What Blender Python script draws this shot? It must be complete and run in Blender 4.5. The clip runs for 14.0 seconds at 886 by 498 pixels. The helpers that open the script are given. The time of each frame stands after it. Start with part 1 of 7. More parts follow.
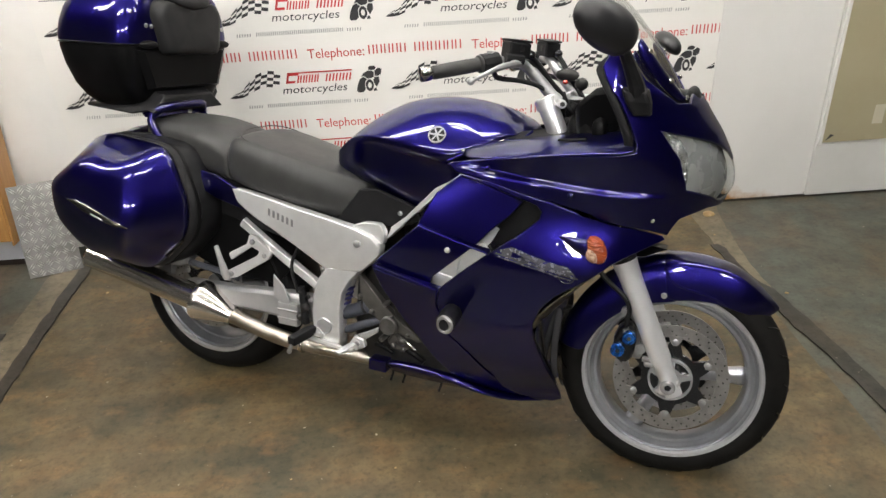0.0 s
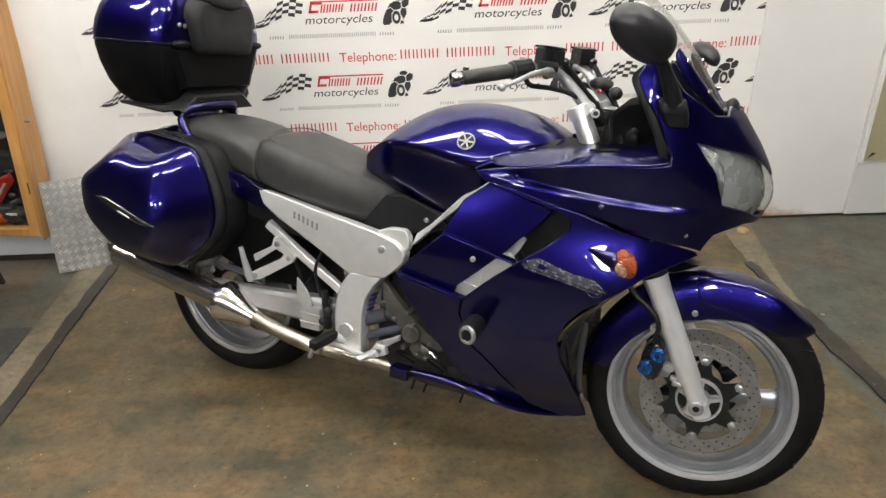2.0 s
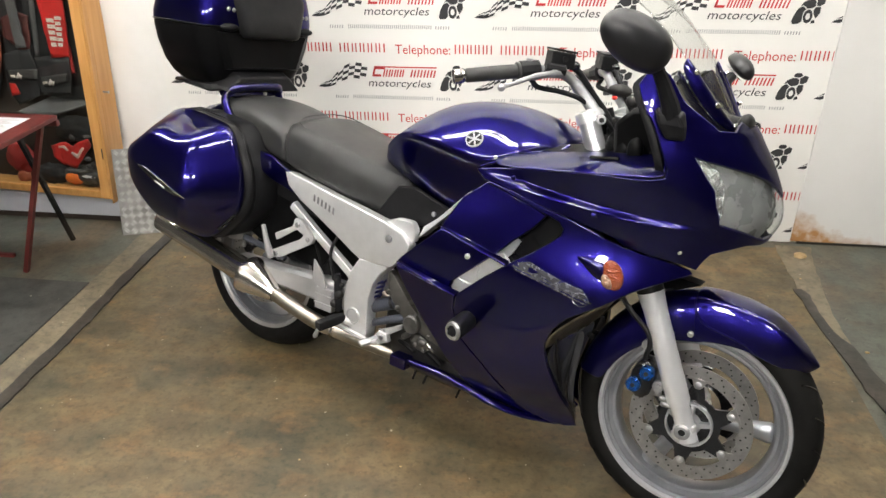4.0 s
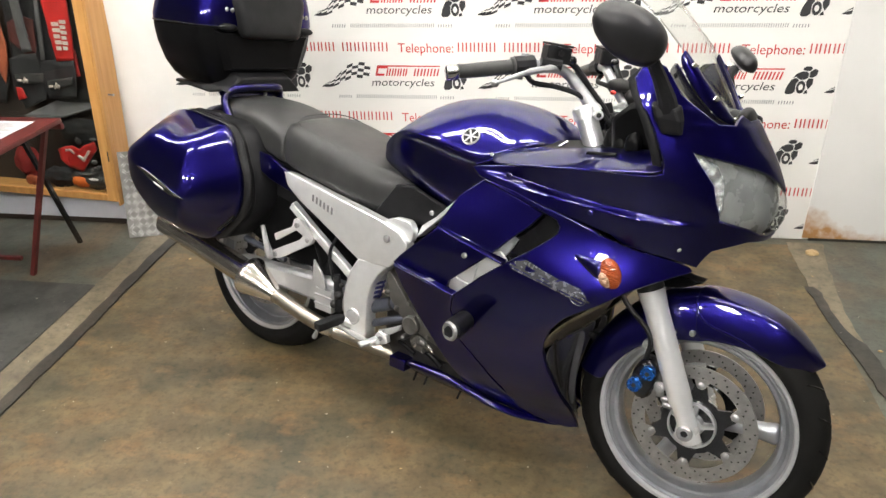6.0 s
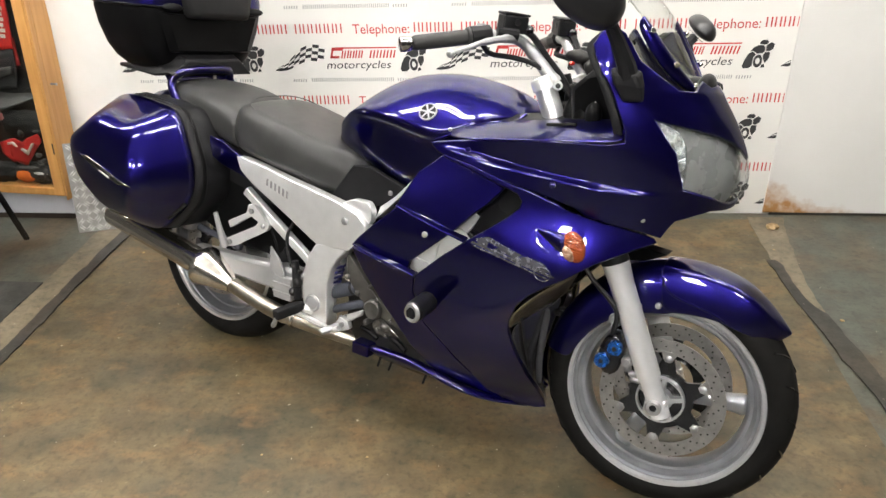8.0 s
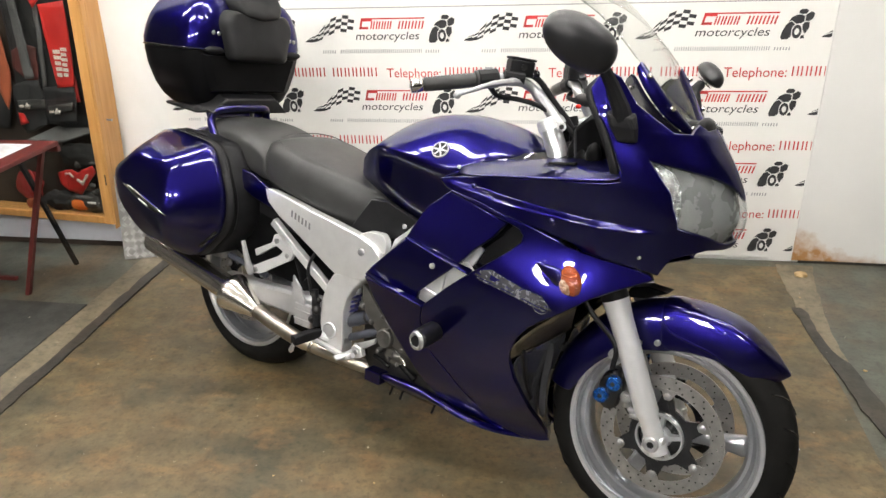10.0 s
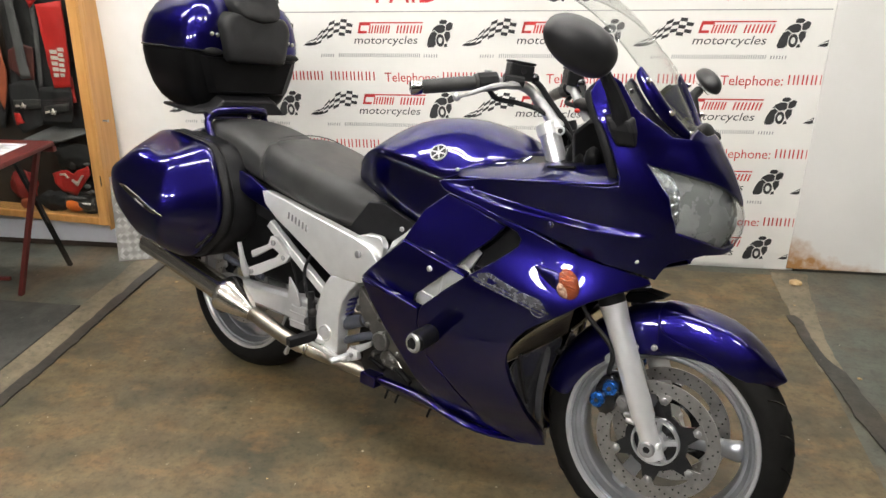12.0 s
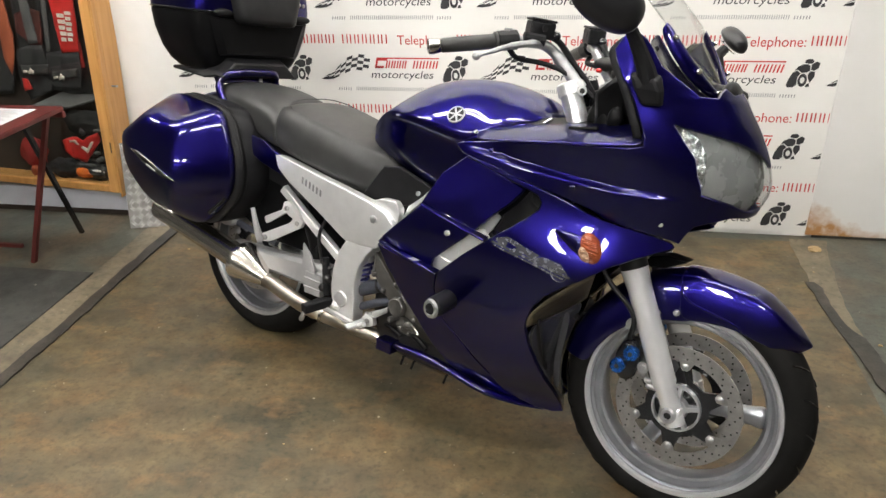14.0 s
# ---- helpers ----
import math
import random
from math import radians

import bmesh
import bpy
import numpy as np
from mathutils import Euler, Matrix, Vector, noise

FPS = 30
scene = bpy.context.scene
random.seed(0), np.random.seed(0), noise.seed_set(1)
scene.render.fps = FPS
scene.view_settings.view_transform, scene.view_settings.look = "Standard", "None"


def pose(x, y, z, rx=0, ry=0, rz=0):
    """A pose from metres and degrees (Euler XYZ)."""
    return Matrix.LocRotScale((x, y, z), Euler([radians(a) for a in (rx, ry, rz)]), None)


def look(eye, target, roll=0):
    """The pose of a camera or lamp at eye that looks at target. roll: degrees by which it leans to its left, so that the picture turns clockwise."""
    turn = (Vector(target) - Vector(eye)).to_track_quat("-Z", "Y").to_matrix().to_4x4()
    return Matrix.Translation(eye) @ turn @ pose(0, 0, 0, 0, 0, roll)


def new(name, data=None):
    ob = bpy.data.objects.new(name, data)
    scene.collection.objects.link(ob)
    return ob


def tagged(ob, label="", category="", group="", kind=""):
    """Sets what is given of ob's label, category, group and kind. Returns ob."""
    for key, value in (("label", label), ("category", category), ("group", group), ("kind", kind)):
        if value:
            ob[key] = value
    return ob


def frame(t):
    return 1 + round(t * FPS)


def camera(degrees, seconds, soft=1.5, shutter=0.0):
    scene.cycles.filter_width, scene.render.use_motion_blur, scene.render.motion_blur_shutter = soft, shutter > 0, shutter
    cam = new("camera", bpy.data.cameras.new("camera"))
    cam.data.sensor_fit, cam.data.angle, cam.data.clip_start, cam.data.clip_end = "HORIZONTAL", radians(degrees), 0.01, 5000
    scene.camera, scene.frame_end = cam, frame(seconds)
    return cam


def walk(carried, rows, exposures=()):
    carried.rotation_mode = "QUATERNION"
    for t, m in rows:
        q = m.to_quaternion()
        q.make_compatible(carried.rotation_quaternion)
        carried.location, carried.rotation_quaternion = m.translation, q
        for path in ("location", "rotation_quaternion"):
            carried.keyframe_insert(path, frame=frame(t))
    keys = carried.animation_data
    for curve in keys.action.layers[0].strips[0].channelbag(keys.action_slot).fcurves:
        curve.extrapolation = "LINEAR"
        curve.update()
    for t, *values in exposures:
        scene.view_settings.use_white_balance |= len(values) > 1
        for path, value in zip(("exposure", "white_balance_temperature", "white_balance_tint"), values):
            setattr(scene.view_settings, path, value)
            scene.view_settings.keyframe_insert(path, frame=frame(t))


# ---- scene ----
cam = camera(62.8, 14.0)
PATH = [
    (0, (-0.051, 0.075, 1.573), (0.029, 1.819, 0.598), -2.9),
    (0.5, (-0.045, 0.072, 1.58), (-0.006, 1.83, 0.627), -2.7),
    (1, (-0.046, 0.079, 1.579), (-0.027, 1.848, 0.646), -0.9),
    (1.5, (-0.049, 0.089, 1.561), (-0.053, 1.858, 0.627), -0.9),
    (2, (-0.045, 0.106, 1.558), (-0.039, 1.863, 0.604), -2.2),
    (2.5, (-0.006, 0.12, 1.554), (0.028, 1.879, 0.604), -2.4),
    (3, (0.1, 0.123, 1.54), (0.042, 1.872, 0.571), 0.4),
    (3.5, (0.165, 0.105, 1.551), (-0.022, 1.839, 0.572), -0.4),
    (3.7, (0.183, 0.103, 1.558), (-0.047, 1.838, 0.59), -0.7),
    (5.8, (0.263, 0.143, 1.544), (-0.042, 1.881, 0.602), -1.5),
    (6, (0.252, 0.133, 1.541), (-0.049, 1.864, 0.585), -2.1),
    (6.5, (0.251, 0.128, 1.537), (-0.033, 1.864, 0.585), -1.6),
    (7, (0.228, 0.153, 1.537), (0.021, 1.894, 0.575), -0.7),
    (7.5, (0.199, 0.179, 1.527), (0.115, 1.936, 0.575), 0.3),
    (8, (0.259, 0.166, 1.488), (0.052, 1.898, 0.509), -2.4),
    (8.5, (0.35, 0.123, 1.479), (0.018, 1.851, 0.528), -2.2),
    (9, (0.376, 0.106, 1.492), (0.016, 1.865, 0.61), -2.9),
    (9.2, (0.376, 0.106, 1.496), (0.033, 1.876, 0.629), -2.7),
    (11.3, (0.372, 0.1, 1.476), (0.017, 1.867, 0.609), -2.2),
    (11.5, (0.373, 0.1, 1.475), (0.025, 1.865, 0.601), -2.1),
    (12, (0.366, 0.1, 1.48), (0.035, 1.88, 0.631), -1.7),
    (12.5, (0.348, 0.109, 1.478), (0.021, 1.878, 0.603), -1.6),
    (13, (0.346, 0.122, 1.466), (0.021, 1.884, 0.577), -1.8),
    (13.5, (0.341, 0.121, 1.458), (0.025, 1.87, 0.54), -1.8),
    (14, (0.337, 0.117, 1.455), (-0.011, 1.857, 0.532), -2.1),
]
EXPOSURES = [(0, -0.04), (2.9, -0.02), (3.5, 0.10), (6, 0.38), (7.5, 0.36), (9, 0.39), (11.5, 0.13), (14, 0.15)]
walk(cam, [(t, look(eye, target, roll)) for t, eye, target, roll in PATH], EXPOSURES)
from mathutils.bvhtree import BVHTree


# ---------------------------------------------------------------- world and light
world = bpy.data.worlds.new("world")
scene.world = world
world.use_nodes = True
world.node_tree.nodes["Background"].inputs[0].default_value = (0.75, 0.80, 0.9, 1)
world.node_tree.nodes["Background"].inputs[1].default_value = 0.05


# ---------------------------------------------------------------- materials
def node_mat(name, rough=0.5, metal=0.0, coat=0.0, colour=(0.5, 0.5, 0.5)):
    m = bpy.data.materials.new(name)
    m.use_nodes = True
    b = m.node_tree.nodes["Principled BSDF"]
    b.inputs["Base Color"].default_value = (*colour, 1)
    b.inputs["Roughness"].default_value = rough
    b.inputs["Metallic"].default_value = metal
    b.inputs["Coat Weight"].default_value = coat
    b.inputs["Coat Roughness"].default_value = 0.03
    return m, m.node_tree, b


def add(nt, kind, **sets):
    n = nt.nodes.new(kind)
    for key, value in sets.items():
        n.inputs[key.replace("_", " ")].default_value = value
    return n


def noise_to(nt, scale, detail=4.0, coords="Object", stretch=(1, 1, 1), roughness=0.55):
    tc = nt.nodes.new("ShaderNodeTexCoord")
    mp = nt.nodes.new("ShaderNodeMapping")
    mp.inputs["Scale"].default_value = stretch
    n = add(nt, "ShaderNodeTexNoise", Scale=scale, Detail=detail, Roughness=roughness)
    nt.links.new(tc.outputs[coords], mp.inputs["Vector"])
    nt.links.new(mp.outputs["Vector"], n.inputs["Vector"])
    return n.outputs["Fac"]


def ramp(nt, fac, stops):
    r = nt.nodes.new("ShaderNodeValToRGB")
    els = r.color_ramp.elements
    while len(els) < len(stops):
        els.new(0.5)
    for e, (p, c) in zip(els, stops):
        e.position, e.color = p, (*c, 1)
    nt.links.new(fac, r.inputs["Fac"])
    return r.outputs["Color"]


def mix(nt, fac, a, b, blend="MIX"):
    n = nt.nodes.new("ShaderNodeMix")
    n.data_type, n.blend_type = "RGBA", blend
    for sock, v in ((n.inputs["Factor"], fac), (n.inputs["A"], a), (n.inputs["B"], b)):
        if isinstance(v, bpy.types.NodeSocket):
            nt.links.new(v, sock)
        elif isinstance(v, (int, float)):
            sock.default_value = v
        else:
            sock.default_value = (*v, 1)
    return n.outputs["Result"]


def bump(nt, b, height, strength=0.2, distance=0.002):
    n = add(nt, "ShaderNodeBump", Strength=strength, Distance=distance)
    nt.links.new(height, n.inputs["Height"])
    nt.links.new(n.outputs["Normal"], b.inputs["Normal"])


def varied(name, c1, c2, scale, rough=(0.5, 0.6), metal=0.0, coat=0.0, bump_s=0.0, bump_scale=200, bump_d=0.001, stretch=(1, 1, 1)):
    m, nt, b = node_mat(name, rough[0], metal, coat)
    f = noise_to(nt, scale, 5, stretch=stretch)
    nt.links.new(ramp(nt, f, ((0.3, c1), (0.7, c2))), b.inputs["Base Color"])
    g = noise_to(nt, scale * 2.7, 6, stretch=stretch)
    r = add(nt, "ShaderNodeMapRange", To_Min=rough[0], To_Max=rough[1])
    nt.links.new(g, r.inputs["Value"])
    nt.links.new(r.outputs["Result"], b.inputs["Roughness"])
    if bump_s:
        bump(nt, b, noise_to(nt, bump_scale, 4, stretch=stretch), bump_s, bump_d)
    return m


def car_paint(name, deep, bright):
    """Metallic flake paint under clear lacquer."""
    m, nt, b = node_mat(name, 0.30, 0.96, 1.0)
    tc = nt.nodes.new("ShaderNodeTexCoord")
    v = add(nt, "ShaderNodeTexVoronoi", Scale=2600.0)
    nt.links.new(tc.outputs["Object"], v.inputs["Vector"])
    wn = nt.nodes.new("ShaderNodeSeparateColor")
    nt.links.new(v.outputs["Color"], wn.inputs["Color"])
    nt.links.new(ramp(nt, wn.outputs["Red"], ((0.1, deep), (0.9, bright))), b.inputs["Base Color"])
    b.inputs["Coat IOR"].default_value = 1.50
    b.inputs["Specular Tint"].default_value = (0.10, 0.09, 0.50, 1)
    dust = noise_to(nt, 7, 6)
    r = add(nt, "ShaderNodeMapRange", To_Min=0.0, To_Max=0.01)
    nt.links.new(dust, r.inputs["Value"])
    nt.links.new(r.outputs["Result"], b.inputs["Coat Roughness"])
    return m


BLUE = car_paint("blue_metallic_paint", (0.0038, 0.0026, 0.047), (0.0118, 0.0080, 0.128))
BLACK = varied("satin_black_plastic", (0.007, 0.007, 0.008), (0.013, 0.013, 0.014), 30, (0.38, 0.5), bump_s=0.15, bump_scale=500, bump_d=0.0004)
PITCH = varied("dark_moulded_plastic", (0.003, 0.003, 0.0033), (0.006, 0.006, 0.0063), 12, (0.25, 0.35))
PITCH.node_tree.nodes["Principled BSDF"].inputs["Specular IOR Level"].default_value = 0.07
PADM = varied("dark_vinyl_pad", (0.008, 0.008, 0.0085), (0.015, 0.015, 0.016), 12, (0.45, 0.6), bump_s=0.3, bump_scale=700, bump_d=0.0006)
PADM.node_tree.nodes["Principled BSDF"].inputs["Specular IOR Level"].default_value = 0.25
GLOSS = varied("gloss_black", (0.004, 0.004, 0.005), (0.008, 0.008, 0.009), 9, (0.12, 0.2), coat=0.5)
SEATM = varied("black_vinyl", (0.022, 0.022, 0.022), (0.042, 0.042, 0.041), 12, (0.36, 0.47), bump_s=0.3, bump_scale=700, bump_d=0.0006)
RUBBER = varied("tyre_rubber", (0.0035, 0.0035, 0.0035), (0.009, 0.0085, 0.008), 14, (0.6, 0.8), bump_s=0.2, bump_scale=300, bump_d=0.0006)
SILVER = varied("silver_paint", (0.68, 0.68, 0.68), (0.77, 0.77, 0.77), 18, (0.28, 0.38), metal=0.60, coat=0.3, bump_s=0.05, bump_scale=900, bump_d=0.0003)
WHEELM = varied("wheel_silver", (0.34, 0.35, 0.375), (0.46, 0.47, 0.495), 12, (0.25, 0.34), metal=0.84, coat=0.2)
FORKM = varied("fork_silver", (0.84, 0.845, 0.86), (0.92, 0.925, 0.94), 22, (0.28, 0.36), metal=0.66, coat=0.15, bump_s=0.05, bump_scale=700, bump_d=0.0003)
RIMM = varied("bright_rim_silver", (0.62, 0.625, 0.64), (0.72, 0.725, 0.74), 22, (0.26, 0.34), metal=0.80, coat=0.15)
EXHAUST = varied("polished_exhaust_steel", (0.70, 0.66, 0.60), (0.82, 0.78, 0.72), 9, (0.14, 0.26), metal=1.0, stretch=(0.4, 1, 1))
PIPEM = varied("heat_stained_steel", (0.30, 0.265, 0.215), (0.54, 0.50, 0.44), 14, (0.22, 0.40), metal=1.0, stretch=(0.6, 1, 1))
ENGM = varied("grimy_engine_alloy", (0.07, 0.068, 0.065), (0.20, 0.195, 0.185), 22, (0.4, 0.6), metal=0.8, bump_s=0.3, bump_scale=260, bump_d=0.0008)
ALLOY = varied("cast_alloy", (0.30, 0.30, 0.31), (0.48, 0.48, 0.48), 25, (0.35, 0.55), metal=0.85, bump_s=0.2, bump_scale=350, bump_d=0.0006)
DARKMETAL = varied("dark_metal", (0.016, 0.016, 0.017), (0.055, 0.052, 0.05), 20, (0.4, 0.6), metal=0.7, bump_s=0.2, bump_scale=250, bump_d=0.0006)
CHROME = varied("polished_steel", (0.62, 0.60, 0.57), (0.75, 0.73, 0.70), 10, (0.06, 0.16), metal=1.0)
DISCM = varied("brushed_steel", (0.33, 0.322, 0.31), (0.46, 0.447, 0.43), 40, (0.28, 0.4), metal=0.9, bump_s=0.1, bump_scale=400, bump_d=0.0003)
ANOD = varied("blue_anodised", (0.012, 0.085, 0.36), (0.02, 0.13, 0.46), 30, (0.22, 0.32), metal=0.75)
WHITEP = varied("white_wall_paint", (0.69, 0.68, 0.645), (0.80, 0.79, 0.77), 2.6, (0.45, 0.6), bump_s=0.06, bump_scale=60, bump_d=0.002)
BOARDM = varied("grey_white_board_paint", (0.60, 0.595, 0.57), (0.70, 0.69, 0.67), 2.2, (0.45, 0.6), bump_s=0.06, bump_scale=60, bump_d=0.002)
BANNERM = varied("white_vinyl_banner", (0.745, 0.73, 0.692), (0.785, 0.77, 0.737), 2.2, (0.4, 0.5), bump_s=0.05, bump_scale=8, bump_d=0.004)
REDINK = varied("red_print", (0.48, 0.030, 0.030), (0.56, 0.045, 0.042), 20, (0.45, 0.5))
BLACKINK = varied("black_print", (0.02, 0.02, 0.022), (0.04, 0.04, 0.042), 20, (0.45, 0.5))
GREYINK = varied("grey_print", (0.28, 0.28, 0.28), (0.34, 0.34, 0.34), 20, (0.45, 0.5))
WOOD = varied("varnished_pine", (0.42, 0.20, 0.055), (0.56, 0.30, 0.10), 5, (0.3, 0.45), coat=0.2, stretch=(8, 8, 0.6), bump_s=0.1, bump_scale=60)
REDWOOD = varied("red_stained_wood", (0.060, 0.009, 0.008), (0.11, 0.016, 0.013), 6, (0.32, 0.5), stretch=(6, 6, 0.8), bump_s=0.1, bump_scale=80)


for _m, _s in ((RUBBER, 0.08), (SEATM, 0.3), (BLACK, 0.16)):
    _m.node_tree.nodes["Principled BSDF"].inputs["Specular IOR Level"].default_value = _s


def glass_mat(name, tint=(0.9, 0.92, 0.92), rough=0.02, most=0.75):
    """Thin clear sheet: see-through, with a gloss that grows at grazing angles."""
    m = bpy.data.materials.new(name)
    m.use_nodes = True
    nt = m.node_tree
    nt.nodes.clear()
    out = nt.nodes.new("ShaderNodeOutputMaterial")
    tr = nt.nodes.new("ShaderNodeBsdfTransparent")
    tr.inputs["Color"].default_value = (*tint, 1)
    gl = nt.nodes.new("ShaderNodeBsdfGlossy")
    gl.inputs["Roughness"].default_value = rough
    lw = add(nt, "ShaderNodeLayerWeight", Blend=0.5)
    pw = nt.nodes.new("ShaderNodeMath")
    pw.operation = "POWER"
    pw.inputs[1].default_value = 4.0
    nt.links.new(lw.outputs["Facing"], pw.inputs[0])
    mr = add(nt, "ShaderNodeMapRange", To_Min=0.035, To_Max=most)
    nt.links.new(pw.outputs[0], mr.inputs["Value"])
    mx = nt.nodes.new("ShaderNodeMixShader")
    nt.links.new(mr.outputs["Result"], mx.inputs["Fac"])
    nt.links.new(tr.outputs["BSDF"], mx.inputs[1])
    nt.links.new(gl.outputs["BSDF"], mx.inputs[2])
    nt.links.new(mx.outputs["Shader"], out.inputs["Surface"])
    return m


CLEAR = glass_mat("clear_lens")
SCREENM = glass_mat("screen_plastic", (0.90, 0.91, 0.90), most=0.5)
GLASSM = glass_mat("window_glass", (0.90, 0.91, 0.89), most=0.35)
AMBER, _nt, _b = node_mat("amber_plastic", 0.15, 0.0, 0.5, (0.40, 0.072, 0.016))
bump(_nt, _b, noise_to(_nt, 190, 2, stretch=(0.25, 0.6, 1.4)), 1.0, 0.006)
_b.inputs["Transmission Weight"].default_value = 0.35


REDLENS, _nt, _b = node_mat("red_plastic", 0.2, 0.0, 0.5, (0.5, 0.02, 0.015))
MIRRORM, _nt, _b = node_mat("mirror_silver", 0.02, 1.0, 0.0, (0.8, 0.8, 0.8))
WHITECL0 = varied("white_plastic", (0.7, 0.7, 0.7), (0.78, 0.78, 0.78), 14, (0.4, 0.6))
DULLSILV = varied("dull_silver_paint", (0.36, 0.36, 0.365), (0.50, 0.50, 0.505), 10, (0.30, 0.42), metal=0.55, coat=0.15, bump_s=0.06, bump_scale=600, bump_d=0.0004)
MIRRORB = varied("satin_mirror_shell", (0.008, 0.008, 0.009), (0.014, 0.014, 0.016), 25, (0.34, 0.42), bump_s=0.08, bump_scale=600, bump_d=0.0003)
GEARM = varied("taupe_cast_cover", (0.050, 0.047, 0.044), (0.095, 0.089, 0.081), 24, (0.42, 0.58), metal=0.5, bump_s=0.2, bump_scale=300, bump_d=0.0006)
HOSEM = varied("blue_grey_rubber", (0.030, 0.033, 0.045), (0.055, 0.060, 0.078), 18, (0.4, 0.55), bump_s=0.15, bump_scale=300, bump_d=0.0005)
ANODARK = varied("dark_blue_spring", (0.02, 0.02, 0.08), (0.03, 0.03, 0.14), 20, (0.3, 0.5), metal=0.4)
# very dark colour for the unseen walls, so the bodywork reflects little light
ROOMM = varied("dark_unseen_wall_colour", (0.025, 0.024, 0.023), (0.045, 0.043, 0.04), 1.5, (0.6, 0.8))
CEILM = varied("grey_ceiling_paint", (0.16, 0.157, 0.15), (0.20, 0.197, 0.19), 1.5, (0.6, 0.8))


def floor_mat(name, pale, mid, dark, scale, rust=None, shift=0.0, stretch=(1, 1, 1), spots=None):
    m, nt, b = node_mat(name, 0.5)
    big = noise_to(nt, scale, 8, roughness=0.62, stretch=stretch)
    base = ramp(nt, big, ((0.30 + shift, dark), (0.47 + shift, mid), (0.66 + shift, pale)))
    streak = noise_to(nt, scale * 1.7, 7, stretch=(1.0, 0.35, 1))
    base = mix(nt, ramp(nt, streak, ((0.45, (0, 0, 0)), (0.75, (1, 1, 1)))), base, rust or pale)
    if spots:
        sp = noise_to(nt, scale * 2.6, 6, stretch=stretch, roughness=0.6)
        base = mix(nt, ramp(nt, sp, ((0.51, (0, 0, 0)), (0.68, (0.78, 0.78, 0.78)))), base, spots)
    scuff = noise_to(nt, scale * 9, 6)
    base = mix(nt, ramp(nt, scuff, ((0.52, (0, 0, 0)), (0.8, (0.6, 0.6, 0.6)))), base, dark)
    specks = noise_to(nt, 55, 2)
    base = mix(nt, ramp(nt, specks, ((0.74, (0, 0, 0)), (0.78, (0.7, 0.7, 0.7)))), base, (0.55, 0.50, 0.42))
    grit = ramp(nt, noise_to(nt, 48, 8, roughness=0.7), ((0.32, (0.45, 0.46, 0.46)), (0.5, (1, 1, 1)), (0.68, (1.0, 1.0, 1.0))))
    base = mix(nt, 0.75, base, grit, "MULTIPLY")
    blotch = ramp(nt, noise_to(nt, 11, 7, roughness=0.65), ((0.34, (0.52, 0.50, 0.45)), (0.60, (1, 1, 1))))
    base = mix(nt, 0.7, base, blotch, "MULTIPLY")
    nt.links.new(base, b.inputs["Base Color"])
    r = add(nt, "ShaderNodeMapRange", To_Min=0.32, To_Max=0.68)
    nt.links.new(noise_to(nt, scale * 2.3, 6), r.inputs["Value"])
    nt.links.new(r.outputs["Result"], b.inputs["Roughness"])
    bump(nt, b, noise_to(nt, 90, 8), 0.25, 0.002)
    return m


BROWNF = floor_mat("worn_brown_floor_paint", (0.165, 0.115, 0.054), (0.082, 0.068, 0.037), (0.038, 0.035, 0.023), 4.2, (0.110, 0.077, 0.038), 0.0, (0.62, 1.0, 1.0), (0.175, 0.102, 0.042))
GREENF = floor_mat("worn_green_floor_paint", (0.105, 0.105, 0.085), (0.070, 0.077, 0.064), (0.040, 0.041, 0.033), 2.6, (0.115, 0.082, 0.050), 0.0, (0.6, 1, 1), (0.100, 0.070, 0.040))
STRIPF = floor_mat("bare_concrete_strip", (0.20, 0.165, 0.11), (0.15, 0.125, 0.085), (0.09, 0.08, 0.06), 5.0)
TAPEF = floor_mat("dirty_black_tape", (0.038, 0.034, 0.027), (0.026, 0.024, 0.020), (0.015, 0.014, 0.012), 6.0, (0.055, 0.045, 0.032))
MATF = floor_mat("charcoal_floor_mat", (0.055, 0.055, 0.05), (0.042, 0.043, 0.04), (0.03, 0.03, 0.028), 6.0)


# ---------------------------------------------------------------- mesh helpers
def part(name, bm, material, parent=None, label="", smooth=True, sub=0, sharp=35, bevel=0.0, thick=0.0):
    """One mesh object from a bmesh, under a thing or a part."""
    bmesh.ops.recalc_face_normals(bm, faces=bm.faces)
    me = bpy.data.meshes.new(name)
    bm.to_mesh(me)
    bm.free()
    me.materials.append(material)
    ob = new(name, me)
    if parent is not None:
        ob.parent = parent
    if thick:
        md = ob.modifiers.new("thickness", "SOLIDIFY")
        md.thickness, md.offset = thick, 0
    if bevel:
        md = ob.modifiers.new("edges", "BEVEL")
        md.width, md.segments, md.limit_method, md.angle_limit = bevel, 2, "ANGLE", radians(40)
    if sub:
        md = ob.modifiers.new("round", "SUBSURF")
        md.levels = md.render_levels = sub
    if smooth:
        me.polygons.foreach_set("use_smooth", [True] * len(me.polygons))
        if not sub:
            me.set_sharp_from_angle(angle=radians(sharp))
    if label:
        ob["label"] = label
    return ob


def loft(rings, caps=True, closed=True, bm=None):
    bm = bm or bmesh.new()
    vs = [[bm.verts.new(p) for p in r] for r in rings]
    n = len(rings[0])
    for a, b in zip(vs, vs[1:]):
        for i in range(n if closed else n - 1):
            j = (i + 1) % n
            bm.faces.new((a[i], a[j], b[j], b[i]))
    if caps and closed:
        bm.faces.new(vs[0])
        bm.faces.new(vs[-1][::-1])
    return bm


